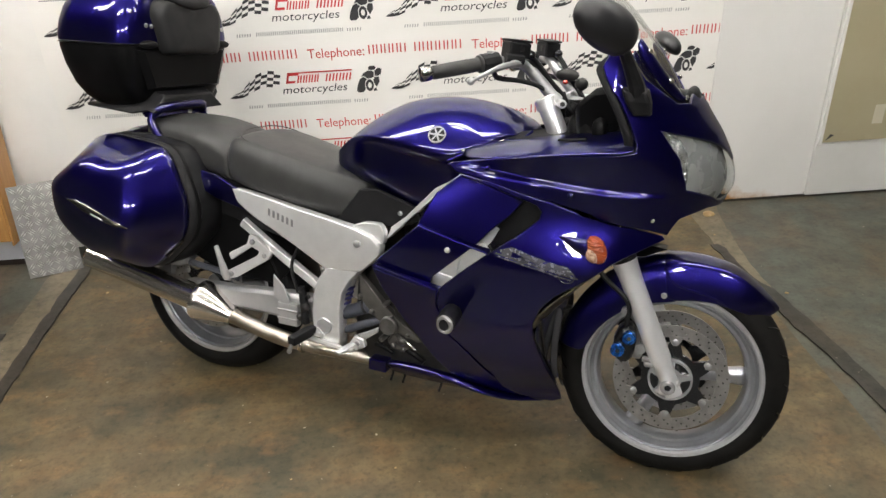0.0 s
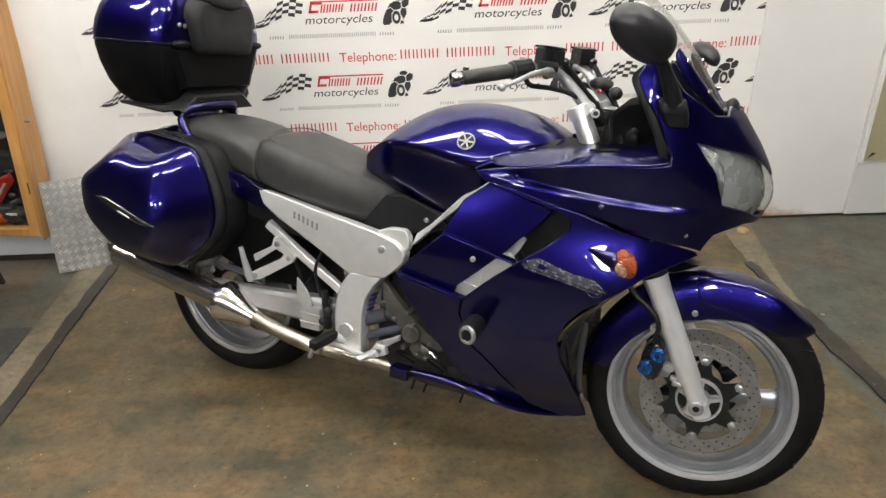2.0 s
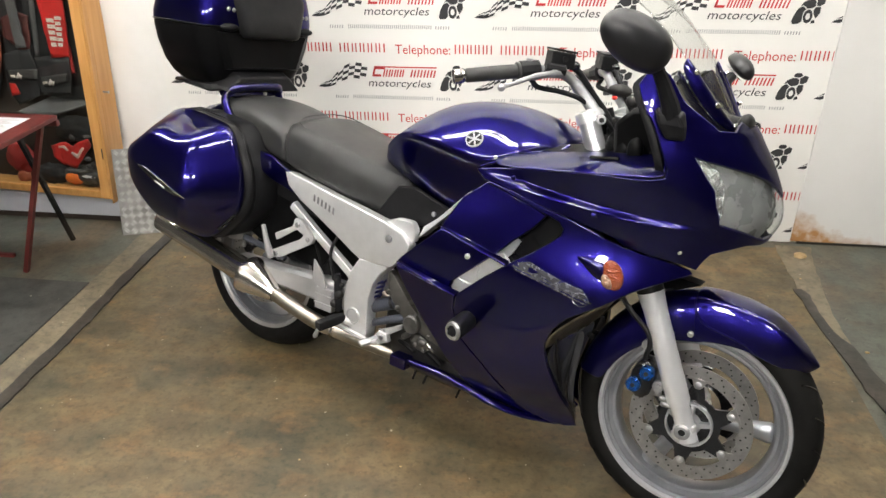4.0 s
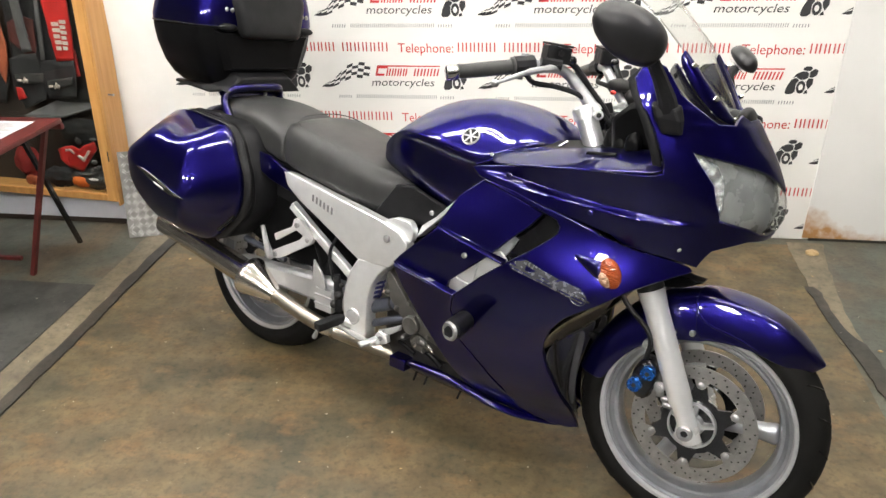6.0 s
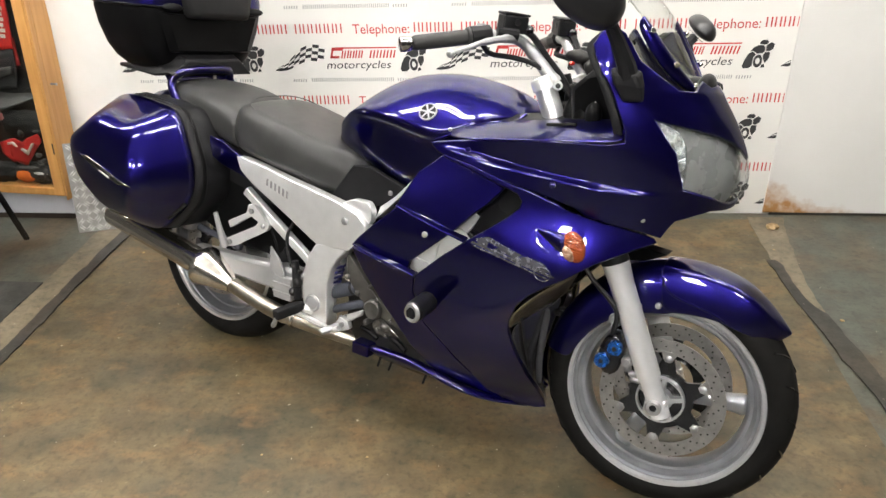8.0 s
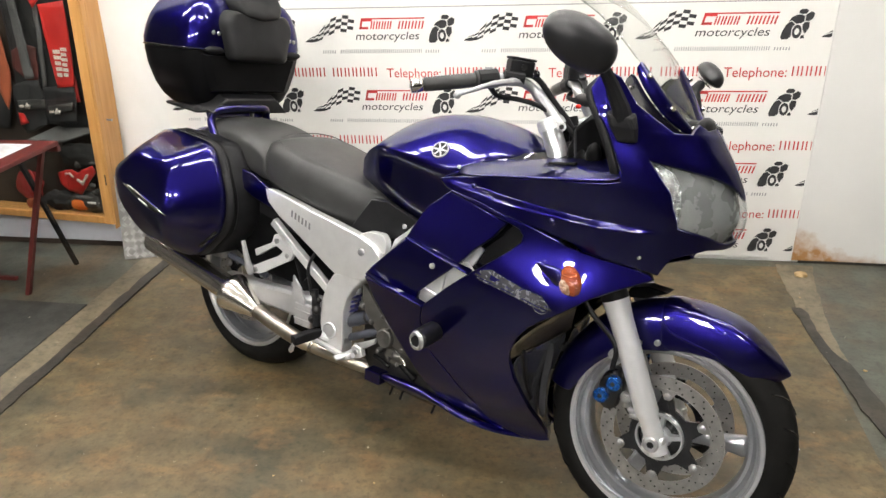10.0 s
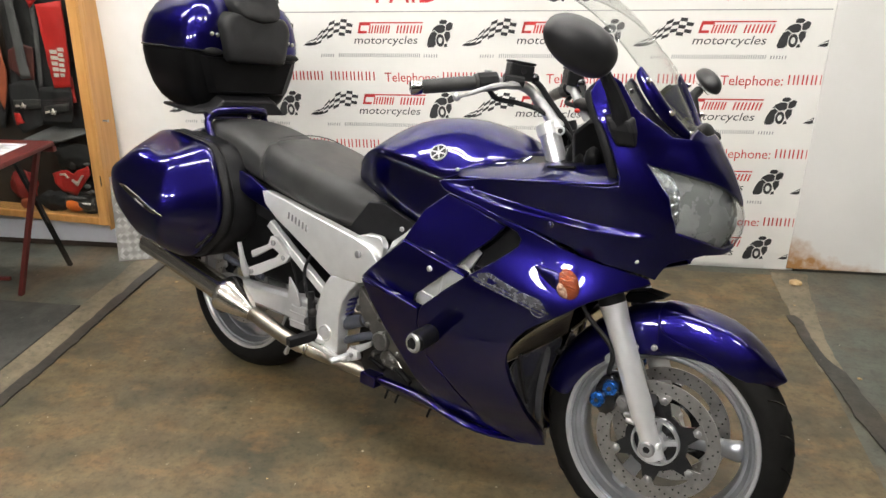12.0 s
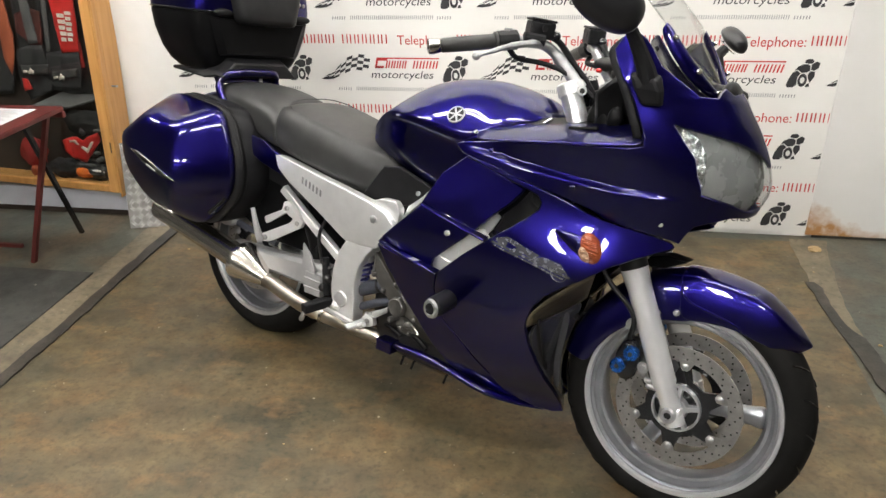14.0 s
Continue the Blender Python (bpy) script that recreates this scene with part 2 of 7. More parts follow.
def tube(points, r, n=12, bm=None, caps=True):
    """A pipe along points; r is one radius or one for each point."""
    pts = [Vector(p) for p in points]
    rs = r if isinstance(r, (list, tuple)) else [r] * len(pts)
    d0 = (pts[1] - pts[0]).normalized()
    side = d0.orthogonal().normalized()
    rings = []
    for i, p in enumerate(pts):
        d = (pts[min(i + 1, len(pts) - 1)] - pts[max(i - 1, 0)]).normalized()
        side = (side - d * side.dot(d)).normalized()
        up = d.cross(side)
        rings.append([p + (side * math.cos(a) + up * math.sin(a)) * rs[i] for a in (2 * math.pi * k / n for k in range(n))])
    return loft(rings, caps, True, bm)


def smooth_path(points, steps=6):
    """Catmull-Rom points through the given ones."""
    p = [Vector(q) for q in points]
    p = [p[0] * 2 - p[1]] + p + [p[-1] * 2 - p[-2]]
    out = []
    for i in range(1, len(p) - 2):
        for k in range(steps):
            t = k / steps
            out.append(0.5 * (2 * p[i] + (p[i + 1] - p[i - 1]) * t + (2 * p[i - 1] - 5 * p[i] + 4 * p[i + 1] - p[i + 2]) * t * t
                              + (3 * p[i] - p[i - 1] - 3 * p[i + 1] + p[i + 2]) * t ** 3))
    return out + [p[-2]]


def lathe(profile, n=64, centre=(0, 0, 0), bm=None, close=True):
    """Turn (radius, y) pairs round the y axis."""
    bm = bm or bmesh.new()
    c = Vector(centre)
    rings = [[c + Vector((r * math.cos(a), y, r * math.sin(a))) for r, y in profile] for a in (2 * math.pi * k / n for k in range(n))]
    vs = [[bm.verts.new(p) for p in r] for r in rings]
    m = len(profile)
    for i in range(n):
        a, b = vs[i], vs[(i + 1) % n]
        for j in range(m if close else m - 1):
            k = (j + 1) % m
            bm.faces.new((a[j], a[k], b[k], b[j]))
    return bm


def block(lo, hi, bm=None, m=None):
    bm = bm or bmesh.new()
    vs = [bm.verts.new((x, y, z)) for x in (lo[0], hi[0]) for y in (lo[1], hi[1]) for z in (lo[2], hi[2])]
    for f in ((0, 1, 3, 2), (4, 6, 7, 5), (0, 4, 5, 1), (2, 3, 7, 6), (0, 2, 6, 4), (1, 5, 7, 3)):
        bm.faces.new([vs[i] for i in f])
    if m is not None:
        bmesh.ops.transform(bm, matrix=m, verts=vs)
    return bm


def prism(outline, y0, y1, bm=None):
    """A flat shape in x and z with thickness along y."""
    return loft([[(x, y0, z) for x, z in outline], [(x, y1, z) for x, z in outline]], bm=bm)


def moved(bm, m):
    bmesh.ops.transform(bm, matrix=m, verts=bm.verts)
    return bm


def thing(name, m, label, category, group="", kind=""):
    e = new(name)
    e.matrix_world = m
    e.empty_display_size = 0.1
    return tagged(e, label, category, group, kind)


def cubic(t, a, b, c, d):
    return b + 0.5 * t * (c - a + t * (2 * a - 5 * b + 4 * c - d + t * (3 * (b - c) + d - a)))


def patch(outline, f, step=(0.025, 0.025), hole=None):
    """A sheet cut to an outline in u and v, laid on the surface f."""
    bm = bmesh.new()
    loop = list(outline)
    if hole:
        i, j = min(((i, j) for i in range(len(loop)) for j in range(len(hole))), key=lambda q: (loop[q[0]][0] - hole[q[1]][0]) ** 2 + (loop[q[0]][1] - hole[q[1]][1]) ** 2)
        ring = list(hole[j:]) + list(hole[:j + 1])
        area = lambda p: sum(a[0] * b[1] - b[0] * a[1] for a, b in zip(p, p[1:] + p[:1]))
        if area(loop) * area(list(hole)) > 0:
            ring = ring[::-1]
        loop = loop[:i + 1] + ring + loop[i:]
    face = bm.faces.new([bm.verts.new((u, 0, v)) for u, v in loop])
    bmesh.ops.triangulate(bm, faces=[face])
    bmesh.ops.remove_doubles(bm, verts=bm.verts, dist=1e-5)
    for axis, st in ((0, step[0]), (2, step[1])):
        lo, hi = min(v.co[axis] for v in bm.verts), max(v.co[axis] for v in bm.verts)
        c = lo + st
        while c < hi - st * 0.3:
            co, no = Vector(), Vector()
            co[axis], no[axis] = c, 1
            bmesh.ops.bisect_plane(bm, geom=bm.verts[:] + bm.edges[:] + bm.faces[:], plane_co=co, plane_no=no, dist=1e-5)
            c += st
    for v in bm.verts:
        v.co = f(v.co.x, v.co.z)
    return bm


# ---------------------------------------------------------------- the room
def solid(name, lo, hi, material, label, category, bevel=0.0):
    return tagged(part(name, block(lo, hi), material, smooth=False, bevel=bevel), label, category, kind="structure")


WALL_Y = 3.165
solid("floor", (-4.6, -4.2, -0.12), (4.6, 3.4, 0.0), GREENF, "worn green-grey painted concrete workshop floor", "floor")
solid("wall_north", (-4.6, WALL_Y, 0), (4.6, WALL_Y + 0.15, 2.8), WHITEP, "scuffed white painted workshop wall behind the motorcycle", "wall")
# south, west and east walls are out of view; dark to hold reflections down
solid("wall_south", (-4.6, -4.2, 0), (4.6, -4.05, 2.8), ROOMM, "unseen plain wall coloured very dark to keep reflections dark", "wall")
solid("wall_west", (-4.6, -4.05, 0), (-4.45, WALL_Y, 2.8), ROOMM, "unseen plain side wall coloured very dark to keep reflections dark", "wall")
solid("wall_east", (4.45, -4.05, 0), (4.6, WALL_Y, 2.8), ROOMM, "unseen plain side wall coloured very dark to keep reflections dark", "wall")
solid("ceiling", (-4.6, -4.2, 2.8), (4.6, 3.4, 2.92), CEILM, "plain grey workshop ceiling", "ceiling")


# floor areas: brown painted bay between two taped edges
def slab(name, x0, x1, y0, y1, z, material, label, category):
    return tagged(part(name, block((x0, y0, -0.01), (x1, y1, z)), material, smooth=False), label, category, kind="structure")


slab("pavement", -1.47, 1.264, -4.0, 3.1, 0.003, BROWNF, "worn brown painted floor bay under the motorcycle", "floor")


def wavy_strip(name, x0, x1, y0, y1, z, material, label, wob=0.012, seed=1):
    bm = bmesh.new()
    n = 260
    a, b = [], []
    for i in range(n + 1):
        y = y0 + (y1 - y0) * i / n
        w = wob * noise.noise((y * 2.1, seed, 0)) + wob * 0.8 * noise.noise((y * 9, seed, 3)) + wob * 0.5 * noise.noise((y * 31, seed, 6))
        v = wob * noise.noise((y * 1.7, seed + 9, 0)) + wob * 0.8 * noise.noise((y * 11, seed, 7)) + wob * 0.5 * noise.noise((y * 29, seed, 2))
        a.append(bm.verts.new((x0 + w, y, z)))
        b.append(bm.verts.new((x1 + v, y, z)))
    for i in range(n):
        bm.faces.new((a[i], b[i], b[i + 1], a[i + 1]))
    geo = bmesh.ops.extrude_face_region(bm, geom=bm.faces[:])
    bmesh.ops.translate(bm, vec=(0, 0, -0.004), verts=[e for e in geo["geom"] if isinstance(e, bmesh.types.BMVert)])
    return tagged(part(name, bm, material, smooth=False), label, "floor marking", kind="structure")


wavy_strip("trim_west_concrete", -1.64, -1.505, -4.0, 3.0, 0.005, STRIPF, "bare concrete strip beside the taped edge", seed=4)
wavy_strip("trim_west_tape", -1.524, -1.475, -4.0, 3.0, 0.008, TAPEF, "dirty black tape edging the brown floor bay", seed=2)
def edged_strip(name, rows, z, material, label, wob, seed):
    """A strip with its own edges: rows of y, west edge, east edge."""
    bm = bmesh.new()
    a, b = [], []
    ys = [r[0] for r in rows]
    n = 90
    for i in range(n + 1):
        y = ys[0] + (ys[-1] - ys[0]) * i / n
        k = max(q for q in range(len(rows) - 1) if ys[q] <= y + 1e-9)
        t = (y - ys[k]) / (ys[k + 1] - ys[k])
        w0, w1 = (rows[k][q] + (rows[k + 1][q] - rows[k][q]) * t for q in (1, 2))
        a.append(bm.verts.new((w0 + wob * noise.noise((y * 13, seed, 0)), y, z)))
        b.append(bm.verts.new((w1 + wob * noise.noise((y * 15, seed, 5)), y, z)))
    for i in range(n):
        bm.faces.new((a[i], b[i], b[i + 1], a[i + 1]))
    geo = bmesh.ops.extrude_face_region(bm, geom=bm.faces[:])
    bmesh.ops.translate(bm, vec=(0, 0, -0.004), verts=[e for e in geo["geom"] if isinstance(e, bmesh.types.BMVert)])
    return tagged(part(name, bm, material, smooth=False), label, "floor marking", kind="structure")


edged_strip("trim_east_tape", ((-1.0, 1.545, 1.605), (1.2, 1.383, 1.448), (1.93, 1.322, 1.386), (2.134, 1.290, 1.362), (2.30, 1.273, 1.340), (2.375, 1.263, 1.330), (2.40, 1.257, 1.312), (2.47, 1.251, 1.288), (2.60, 1.241, 1.280), (2.70, 1.232, 1.276), (2.742, 1.229, 1.264)), 0.008, TAPEF, "dirty black tape edging the brown floor bay", 0.012, 6)
edged_strip("trim_east_concrete", ((2.36, 1.25, 1.335), (2.45, 1.25, 1.325), (2.6, 1.25, 1.330), (2.75, 1.25, 1.345), (2.95, 1.25, 1.372), (3.12, 1.25, 1.40)), 0.005, STRIPF, "bare tan concrete strip beside the taped edge", 0.012, 8)
# added slab out of view: cuts floor bounce and darkens reflections in the fairing
slab("floor_mat_front", -1.46, 1.36, -3.9, 1.08, 0.010, MATF, "unseen charcoal slab added to darken what the fairing reflects", "mat")
slab("floor_mat", -3.2, -1.632, -0.5, 2.458, 0.010, MATF, "flat charcoal rubber mat lying on the floor", "mat")


# ---------------------------------------------------------------- ceiling lamps
def emit(name, colour, strength):
    m = bpy.data.materials.new(name)
    m.use_nodes = True
    nt = m.node_tree
    nt.nodes.clear()
    e = nt.nodes.new("ShaderNodeEmission")
    e.inputs[0].default_value, e.inputs[1].default_value = (*colour, 1), strength
    o = nt.nodes.new("ShaderNodeOutputMaterial")
    nt.links.new(e.outputs[0], o.inputs[0])
    return m


LAMP = emit("lamp_glow", (1.0, 0.97, 0.92), 95.0)
WIDE = emit("wide_tube_glow", (1.0, 0.97, 0.92), 50.0)
TUBE = emit("bright_tube_glow", (1.0, 0.97, 0.92), 58.0)
# strength lowered only to balance the light on the right wall boards
DIM = emit("dimmer_tube_glow", (1.0, 0.97, 0.92), 34.0)


def batten(x, y, n, glow):
    """A long ceiling fitting with two tubes."""
    t = thing("ceiling_light", pose(x, y, 2.8), "long white ceiling batten with two glowing tubes", "lamp", "ceiling battens")
    part("frame", block((-n / 2 - 0.03, -0.11, -0.04), (n / 2 + 0.03, 0.11, 0)), WHITEP, t, smooth=False, bevel=0.006)
    for dy in (-0.065, 0.065):
        part("tube", tube([(-n / 2, dy, -0.065), (n / 2, dy, -0.065)], 0.022, 14), glow, t, "glowing tube")


for bx, by in ((-2.6, 2.2), (-1.2, 2.3), (0.2, 2.3)):
    batten(bx, by, 1.15, TUBE)
batten(1.5, 2.3, 1.15, DIM)
for bx, by in ((-1.35, 1.05), (0.55, 1.05), (2.2, 1.5)):
    batten(bx, by, 1.25, WIDE)


def panel_light(x, y):
    t = thing("ceiling_panel", pose(x, y, 2.8), "square white ceiling panel light with a glowing diffuser", "lamp", "ceiling panels")
    fr = bmesh.new()
    for lo, hi in (((-0.30, -0.30, -0.03), (0.30, -0.275, 0)), ((-0.30, 0.275, -0.03), (0.30, 0.30, 0)), ((-0.30, -0.275, -0.03), (-0.275, 0.275, 0)), ((0.275, -0.275, -0.03), (0.30, 0.275, 0))):
        block(lo, hi, fr)
    part("frame", fr, WHITEP, t, smooth=False)
    part("diffuser", block((-0.274, -0.274, -0.022), (0.274, 0.274, -0.012)), LAMP, t, "glowing diffuser", smooth=False)


for bx, by in ((-2.5, -1.2), (-0.9, -1.5), (0.9, -1.4)):
    panel_light(bx, by)


def downlight(x, y):
    t = thing("downlight", pose(x, y, 2.8), "small round ceiling spotlight with a white rim", "lamp", "ceiling spotlights")
    part("rim", lathe([(0.034, -0.012), (0.048, -0.010), (0.050, 0.0), (0.034, 0.0)], 20, bm=None), WHITEP, t)
    t.children[0].data.transform(Matrix.Rotation(radians(90), 4, "X"))
    part("bulb", tube([(0, 0, -0.004), (0, 0, -0.009)], 0.033, 16), SPOT, t, "glowing bulb")


SPOT = emit("spot_glow", (1.0, 0.97, 0.93), 90.0)
for k in range(6):
    downlight(-3.4 + 0.62 * k, -1.45 - 0.10 * k)
# ---------------------------------------------------------------- motorcycle
BIKE = thing("motorcycle", pose(-0.743, 2.215, -0.006, 0, 0, -26.4) @ pose(0, 0, 0, -13.2),
             "dark blue touring motorcycle with panniers leaning on its side stand", "motorcycle")
AXF, AXR = Vector((1.496, 0, 0.298)), Vector((0.014, -0.012, 0.306))
RAKE = radians(26)
STEER_AXIS = Vector((-math.sin(RAKE), 0, math.cos(RAKE)))
STEER_P = Vector((1.464, 0, 0.298))
STEER = Matrix.Translation(STEER_P) @ Matrix.Rotation(radians(5.0), 4, STEER_AXIS) @ Matrix.Translation(-STEER_P)
FLIP = Matrix.Scale(-1, 4, (0, 1, 0))


def bp(name, bm, material, parent=None, label="", steer=False, **kw):
    if steer:
        moved(bm, STEER)
    return part(name, bm, material, parent or BIKE, label, **kw)


def wheel(axle, radius, half, rim_half, steer, front):
    prof = []
    for k in range(17):
        a = math.pi * k / 16
        y = -half * math.cos(a)
        e = math.sin(a) ** 0.75
        prof.append((0.232 + (radius - 0.232) * e, y))
    prof = [(0.222, -rim_half + 0.006)] + [(0.236, -rim_half - 0.004)] + prof[1:-1] + [(0.236, rim_half + 0.004), (0.222, rim_half - 0.006)]
    w = bp("front_wheel" if front else "rear_wheel", lathe(
        [(0.235, -rim_half - 0.003), (0.234, -rim_half + 0.002), (0.228, -rim_half + 0.008), (0.212, -rim_half + 0.014), (0.200, -rim_half * 0.4), (0.200, rim_half * 0.4),
         (0.212, rim_half - 0.014), (0.228, rim_half - 0.008), (0.234, rim_half - 0.002), (0.235, rim_half + 0.003), (0.232, rim_half + 0.006), (0.226, rim_half + 0.005), (0.223, rim_half - 0.001), (0.221, rim_half - 0.009), (0.214, rim_half - 0.008), (0.212, rim_half - 0.014), (0.206, rim_half * 0.50), (0.203, rim_half * 0.52), (0.197, rim_half * 0.52), (0.193, rim_half * 0.42),
         (0.190, rim_half * 0.2), (0.190, -rim_half * 0.2), (0.193, -rim_half * 0.42), (0.197, -rim_half * 0.52), (0.203, -rim_half * 0.52), (0.206, -rim_half * 0.50), (0.212, -rim_half + 0.014), (0.214, -rim_half + 0.008), (0.221, -rim_half + 0.009), (0.223, -rim_half + 0.001), (0.226, -rim_half - 0.005), (0.232, -rim_half - 0.006)], 96, axle),
        WHEELM, label="silver cast alloy wheel rim", steer=steer, sharp=32)
    # lip silver lighter than the wheel's: the rim edge's highlight put into colour
    for sg in (-1, 1):
        bp("rim_lip", lathe([(0.2362, sg * (rim_half + 0.002)), (0.2335, sg * (rim_half + 0.0068)), (0.2255, sg * (rim_half + 0.0062)), (0.2212, sg * (rim_half - 0.0005)), (0.2232, sg * (rim_half - 0.004)), (0.2340, sg * (rim_half - 0.004))], 96, axle), RIMM, w, "rim edge in lighter silver for its highlight", steer=steer, sharp=40)
    bp("tyre", lathe(prof, 96, axle), RUBBER, w, "black road tyre", steer=steer, sharp=60)
    if front:
        groove_curves = []
        for k in range(22):
            for s in (-1, 1):
                a0 = 2 * math.pi * (k + 0.5 * (s > 0)) / 22
                pts = []
                for j in range(5):
                    f = j / 4
                    yy = s * (0.012 + 0.036 * f)
                    ca = math.acos(max(-1, min(1, -yy / half)))
                    rr = 0.232 + (radius - 0.232) * math.sin(ca) ** 0.75 + 0.0004
                    aa = a0 + 0.11 * f
                    pts.append(axle + Vector((rr * math.cos(aa), yy, rr * math.sin(aa))))
                groove_curves.append(pts)
        for pts in groove_curves:
            bp("tread_groove", tube(pts, 0.0022, 5), GLOSS, w, steer=steer)
    for k in range(3):
        a = radians((5, 125, 245)[k])
        bm = bmesh.new()
        rings = []
        for r, hw, hy in ((0.035, 0.026, 0.02), (0.07, 0.022, 0.018), (0.12, 0.020, 0.016), (0.165, 0.022, 0.017), (0.196, 0.036, 0.022)):
            rings.append([(r, -hy, -hw), (r, -hy * 1.1, 0), (r, -hy, hw), (r, hy, hw), (r, hy * 1.1, 0), (r, hy, -hw)])
        loft(rings, True, True, bm)
        moved(bm, Matrix.Translation(axle) @ Matrix.Rotation(-a, 4, "Y"))
        bp("spoke", bm, WHEELM, w, steer=steer, sub=1)
    bp("hub", lathe([(0.012, -0.05), (0.034, -0.05), (0.04, -0.02), (0.04, 0.02), (0.034, 0.05), (0.012, 0.05)], 32, axle), WHEELM, w, steer=steer)
    return w


def disc(axle, y, r0, r1, rb, parent, steer, holes=True):
    """A drilled brake disc on a black carrier with bolts."""
    bm = lathe([(r0, y - 0.0025), (r1, y - 0.0025), (r1, y + 0.0025), (r0, y + 0.0025)], 96, axle)
    d = bp("brake_disc", bm, DISCM, parent, "drilled steel brake disc", steer=steer, sharp=30)
    ho = bmesh.new()
    for k in range(72):
        a = 2 * math.pi * k / 72
        r = r0 + (r1 - r0) * (0.2, 0.5, 0.8)[k % 3]
        c = axle + Vector((r * math.cos(a), 0, r * math.sin(a)))
        tube([c + Vector((0, y - 0.0029, 0)), c + Vector((0, y + 0.0029, 0))], 0.0024, 6, ho)
    bp("drilling", ho, GLOSS, d, "small drilled holes", steer=steer)
    ca = bmesh.new()
    n = 60
    inner, outer = [], []
    for k in range(n):
        a = 2 * math.pi * k / n
        ph = (k % 10) / 10
        ro = rb + 0.006 if ph in (0.0, 0.1, 0.9) else (rb - 0.016 if ph in (0.2, 0.8) else rb - 0.029)
        inner.append((0.057 * math.cos(a), 0.057 * math.sin(a)))
        outer.append((ro * math.cos(a), ro * math.sin(a)))
    loft([[(x, y - 0.004, z) for x, z in inner], [(x, y - 0.004, z) for x, z in outer], [(x, y + 0.004, z) for x, z in outer], [(x, y + 0.004, z) for x, z in inner], [(x, y - 0.004, z) for x, z in inner]], False, True, ca)
    moved(ca, Matrix.Translation(axle) @ Matrix.Rotation(radians(-90), 4, "Y"))
    bp("disc_carrier", ca, GLOSS, d, "black disc carrier", steer=steer, sharp=30)
    for k in range(6):
        a = radians(90 + 60 * k)
        c = axle + Vector((rb * math.cos(a), y, rb * math.sin(a)))
        s = -1 if y < 0 else 1
        e = Vector((math.cos(a), 0, math.sin(a)))
        g = Vector((-e.z, 0, e.x))
        bp("disc_tab", loft([[c + e * dr + g * w + Vector((0, s * 0.0045, 0)) for w in (-hw, hw)] + [c + e * dr + g * w + Vector((0, s * 0.002, 0)) for w in (hw, -hw)] for dr, hw in ((-0.010, 0.006), (-0.004, 0.011), (0.010, 0.017), (0.016, 0.022))]), DISCM, d, steer=steer)
        bp("disc_bolt", tube([c, c + Vector((0, s * 0.007, 0)), c + Vector((0, s * 0.009, 0))], [0.0085, 0.0085, 0.005], 12), ALLOY, d, steer=steer)
    return d


wf = wheel(AXF, 0.298, 0.060, 0.050, True, True)
wr = wheel(AXR, 0.314, 0.090, 0.075, False, False)
for sy in (-1, 1):
    disc(AXF, sy * 0.062, 0.116, 0.149, 0.104, wf, True)
disc(AXR, -0.085, 0.105, 0.141, 0.096, wr, False)
# chrome star hub inside the front carrier
star = lathe([(0.052, -0.072), (0.0525, -0.079), (0.057, -0.079), (0.058, -0.066), (0.053, -0.064)], 48, AXF)
lathe([(0.014, -0.086), (0.026, -0.084), (0.030, -0.066), (0.014, -0.066)], 28, AXF, star)
for k in range(5):
    rib = Matrix.Translation(AXF) @ Matrix.Rotation(-radians(88 + 72 * k), 4, "Y")
    loft([[rib @ Vector((r, y, z)) for y, z in ((-d, -w), (-d, w), (-0.066, w * 1.25), (-0.066, -w * 1.25))] for r, d, w in ((0.020, 0.084, 0.0068), (0.035, 0.081, 0.0054), (0.053, 0.078, 0.0050))], bm=star)
# added black disc in place of the shade between the star's arms
bp("hub_shade", lathe([(0.012, -0.0655), (0.0525, -0.0655), (0.0525, -0.060), (0.012, -0.060)], 40, AXF), GLOSS, wf, "black disc added for the dark gaps behind the bright insert", steer=True)
bp("hub_star", star, RIMM, wf, "bright five-armed hub insert", steer=True)

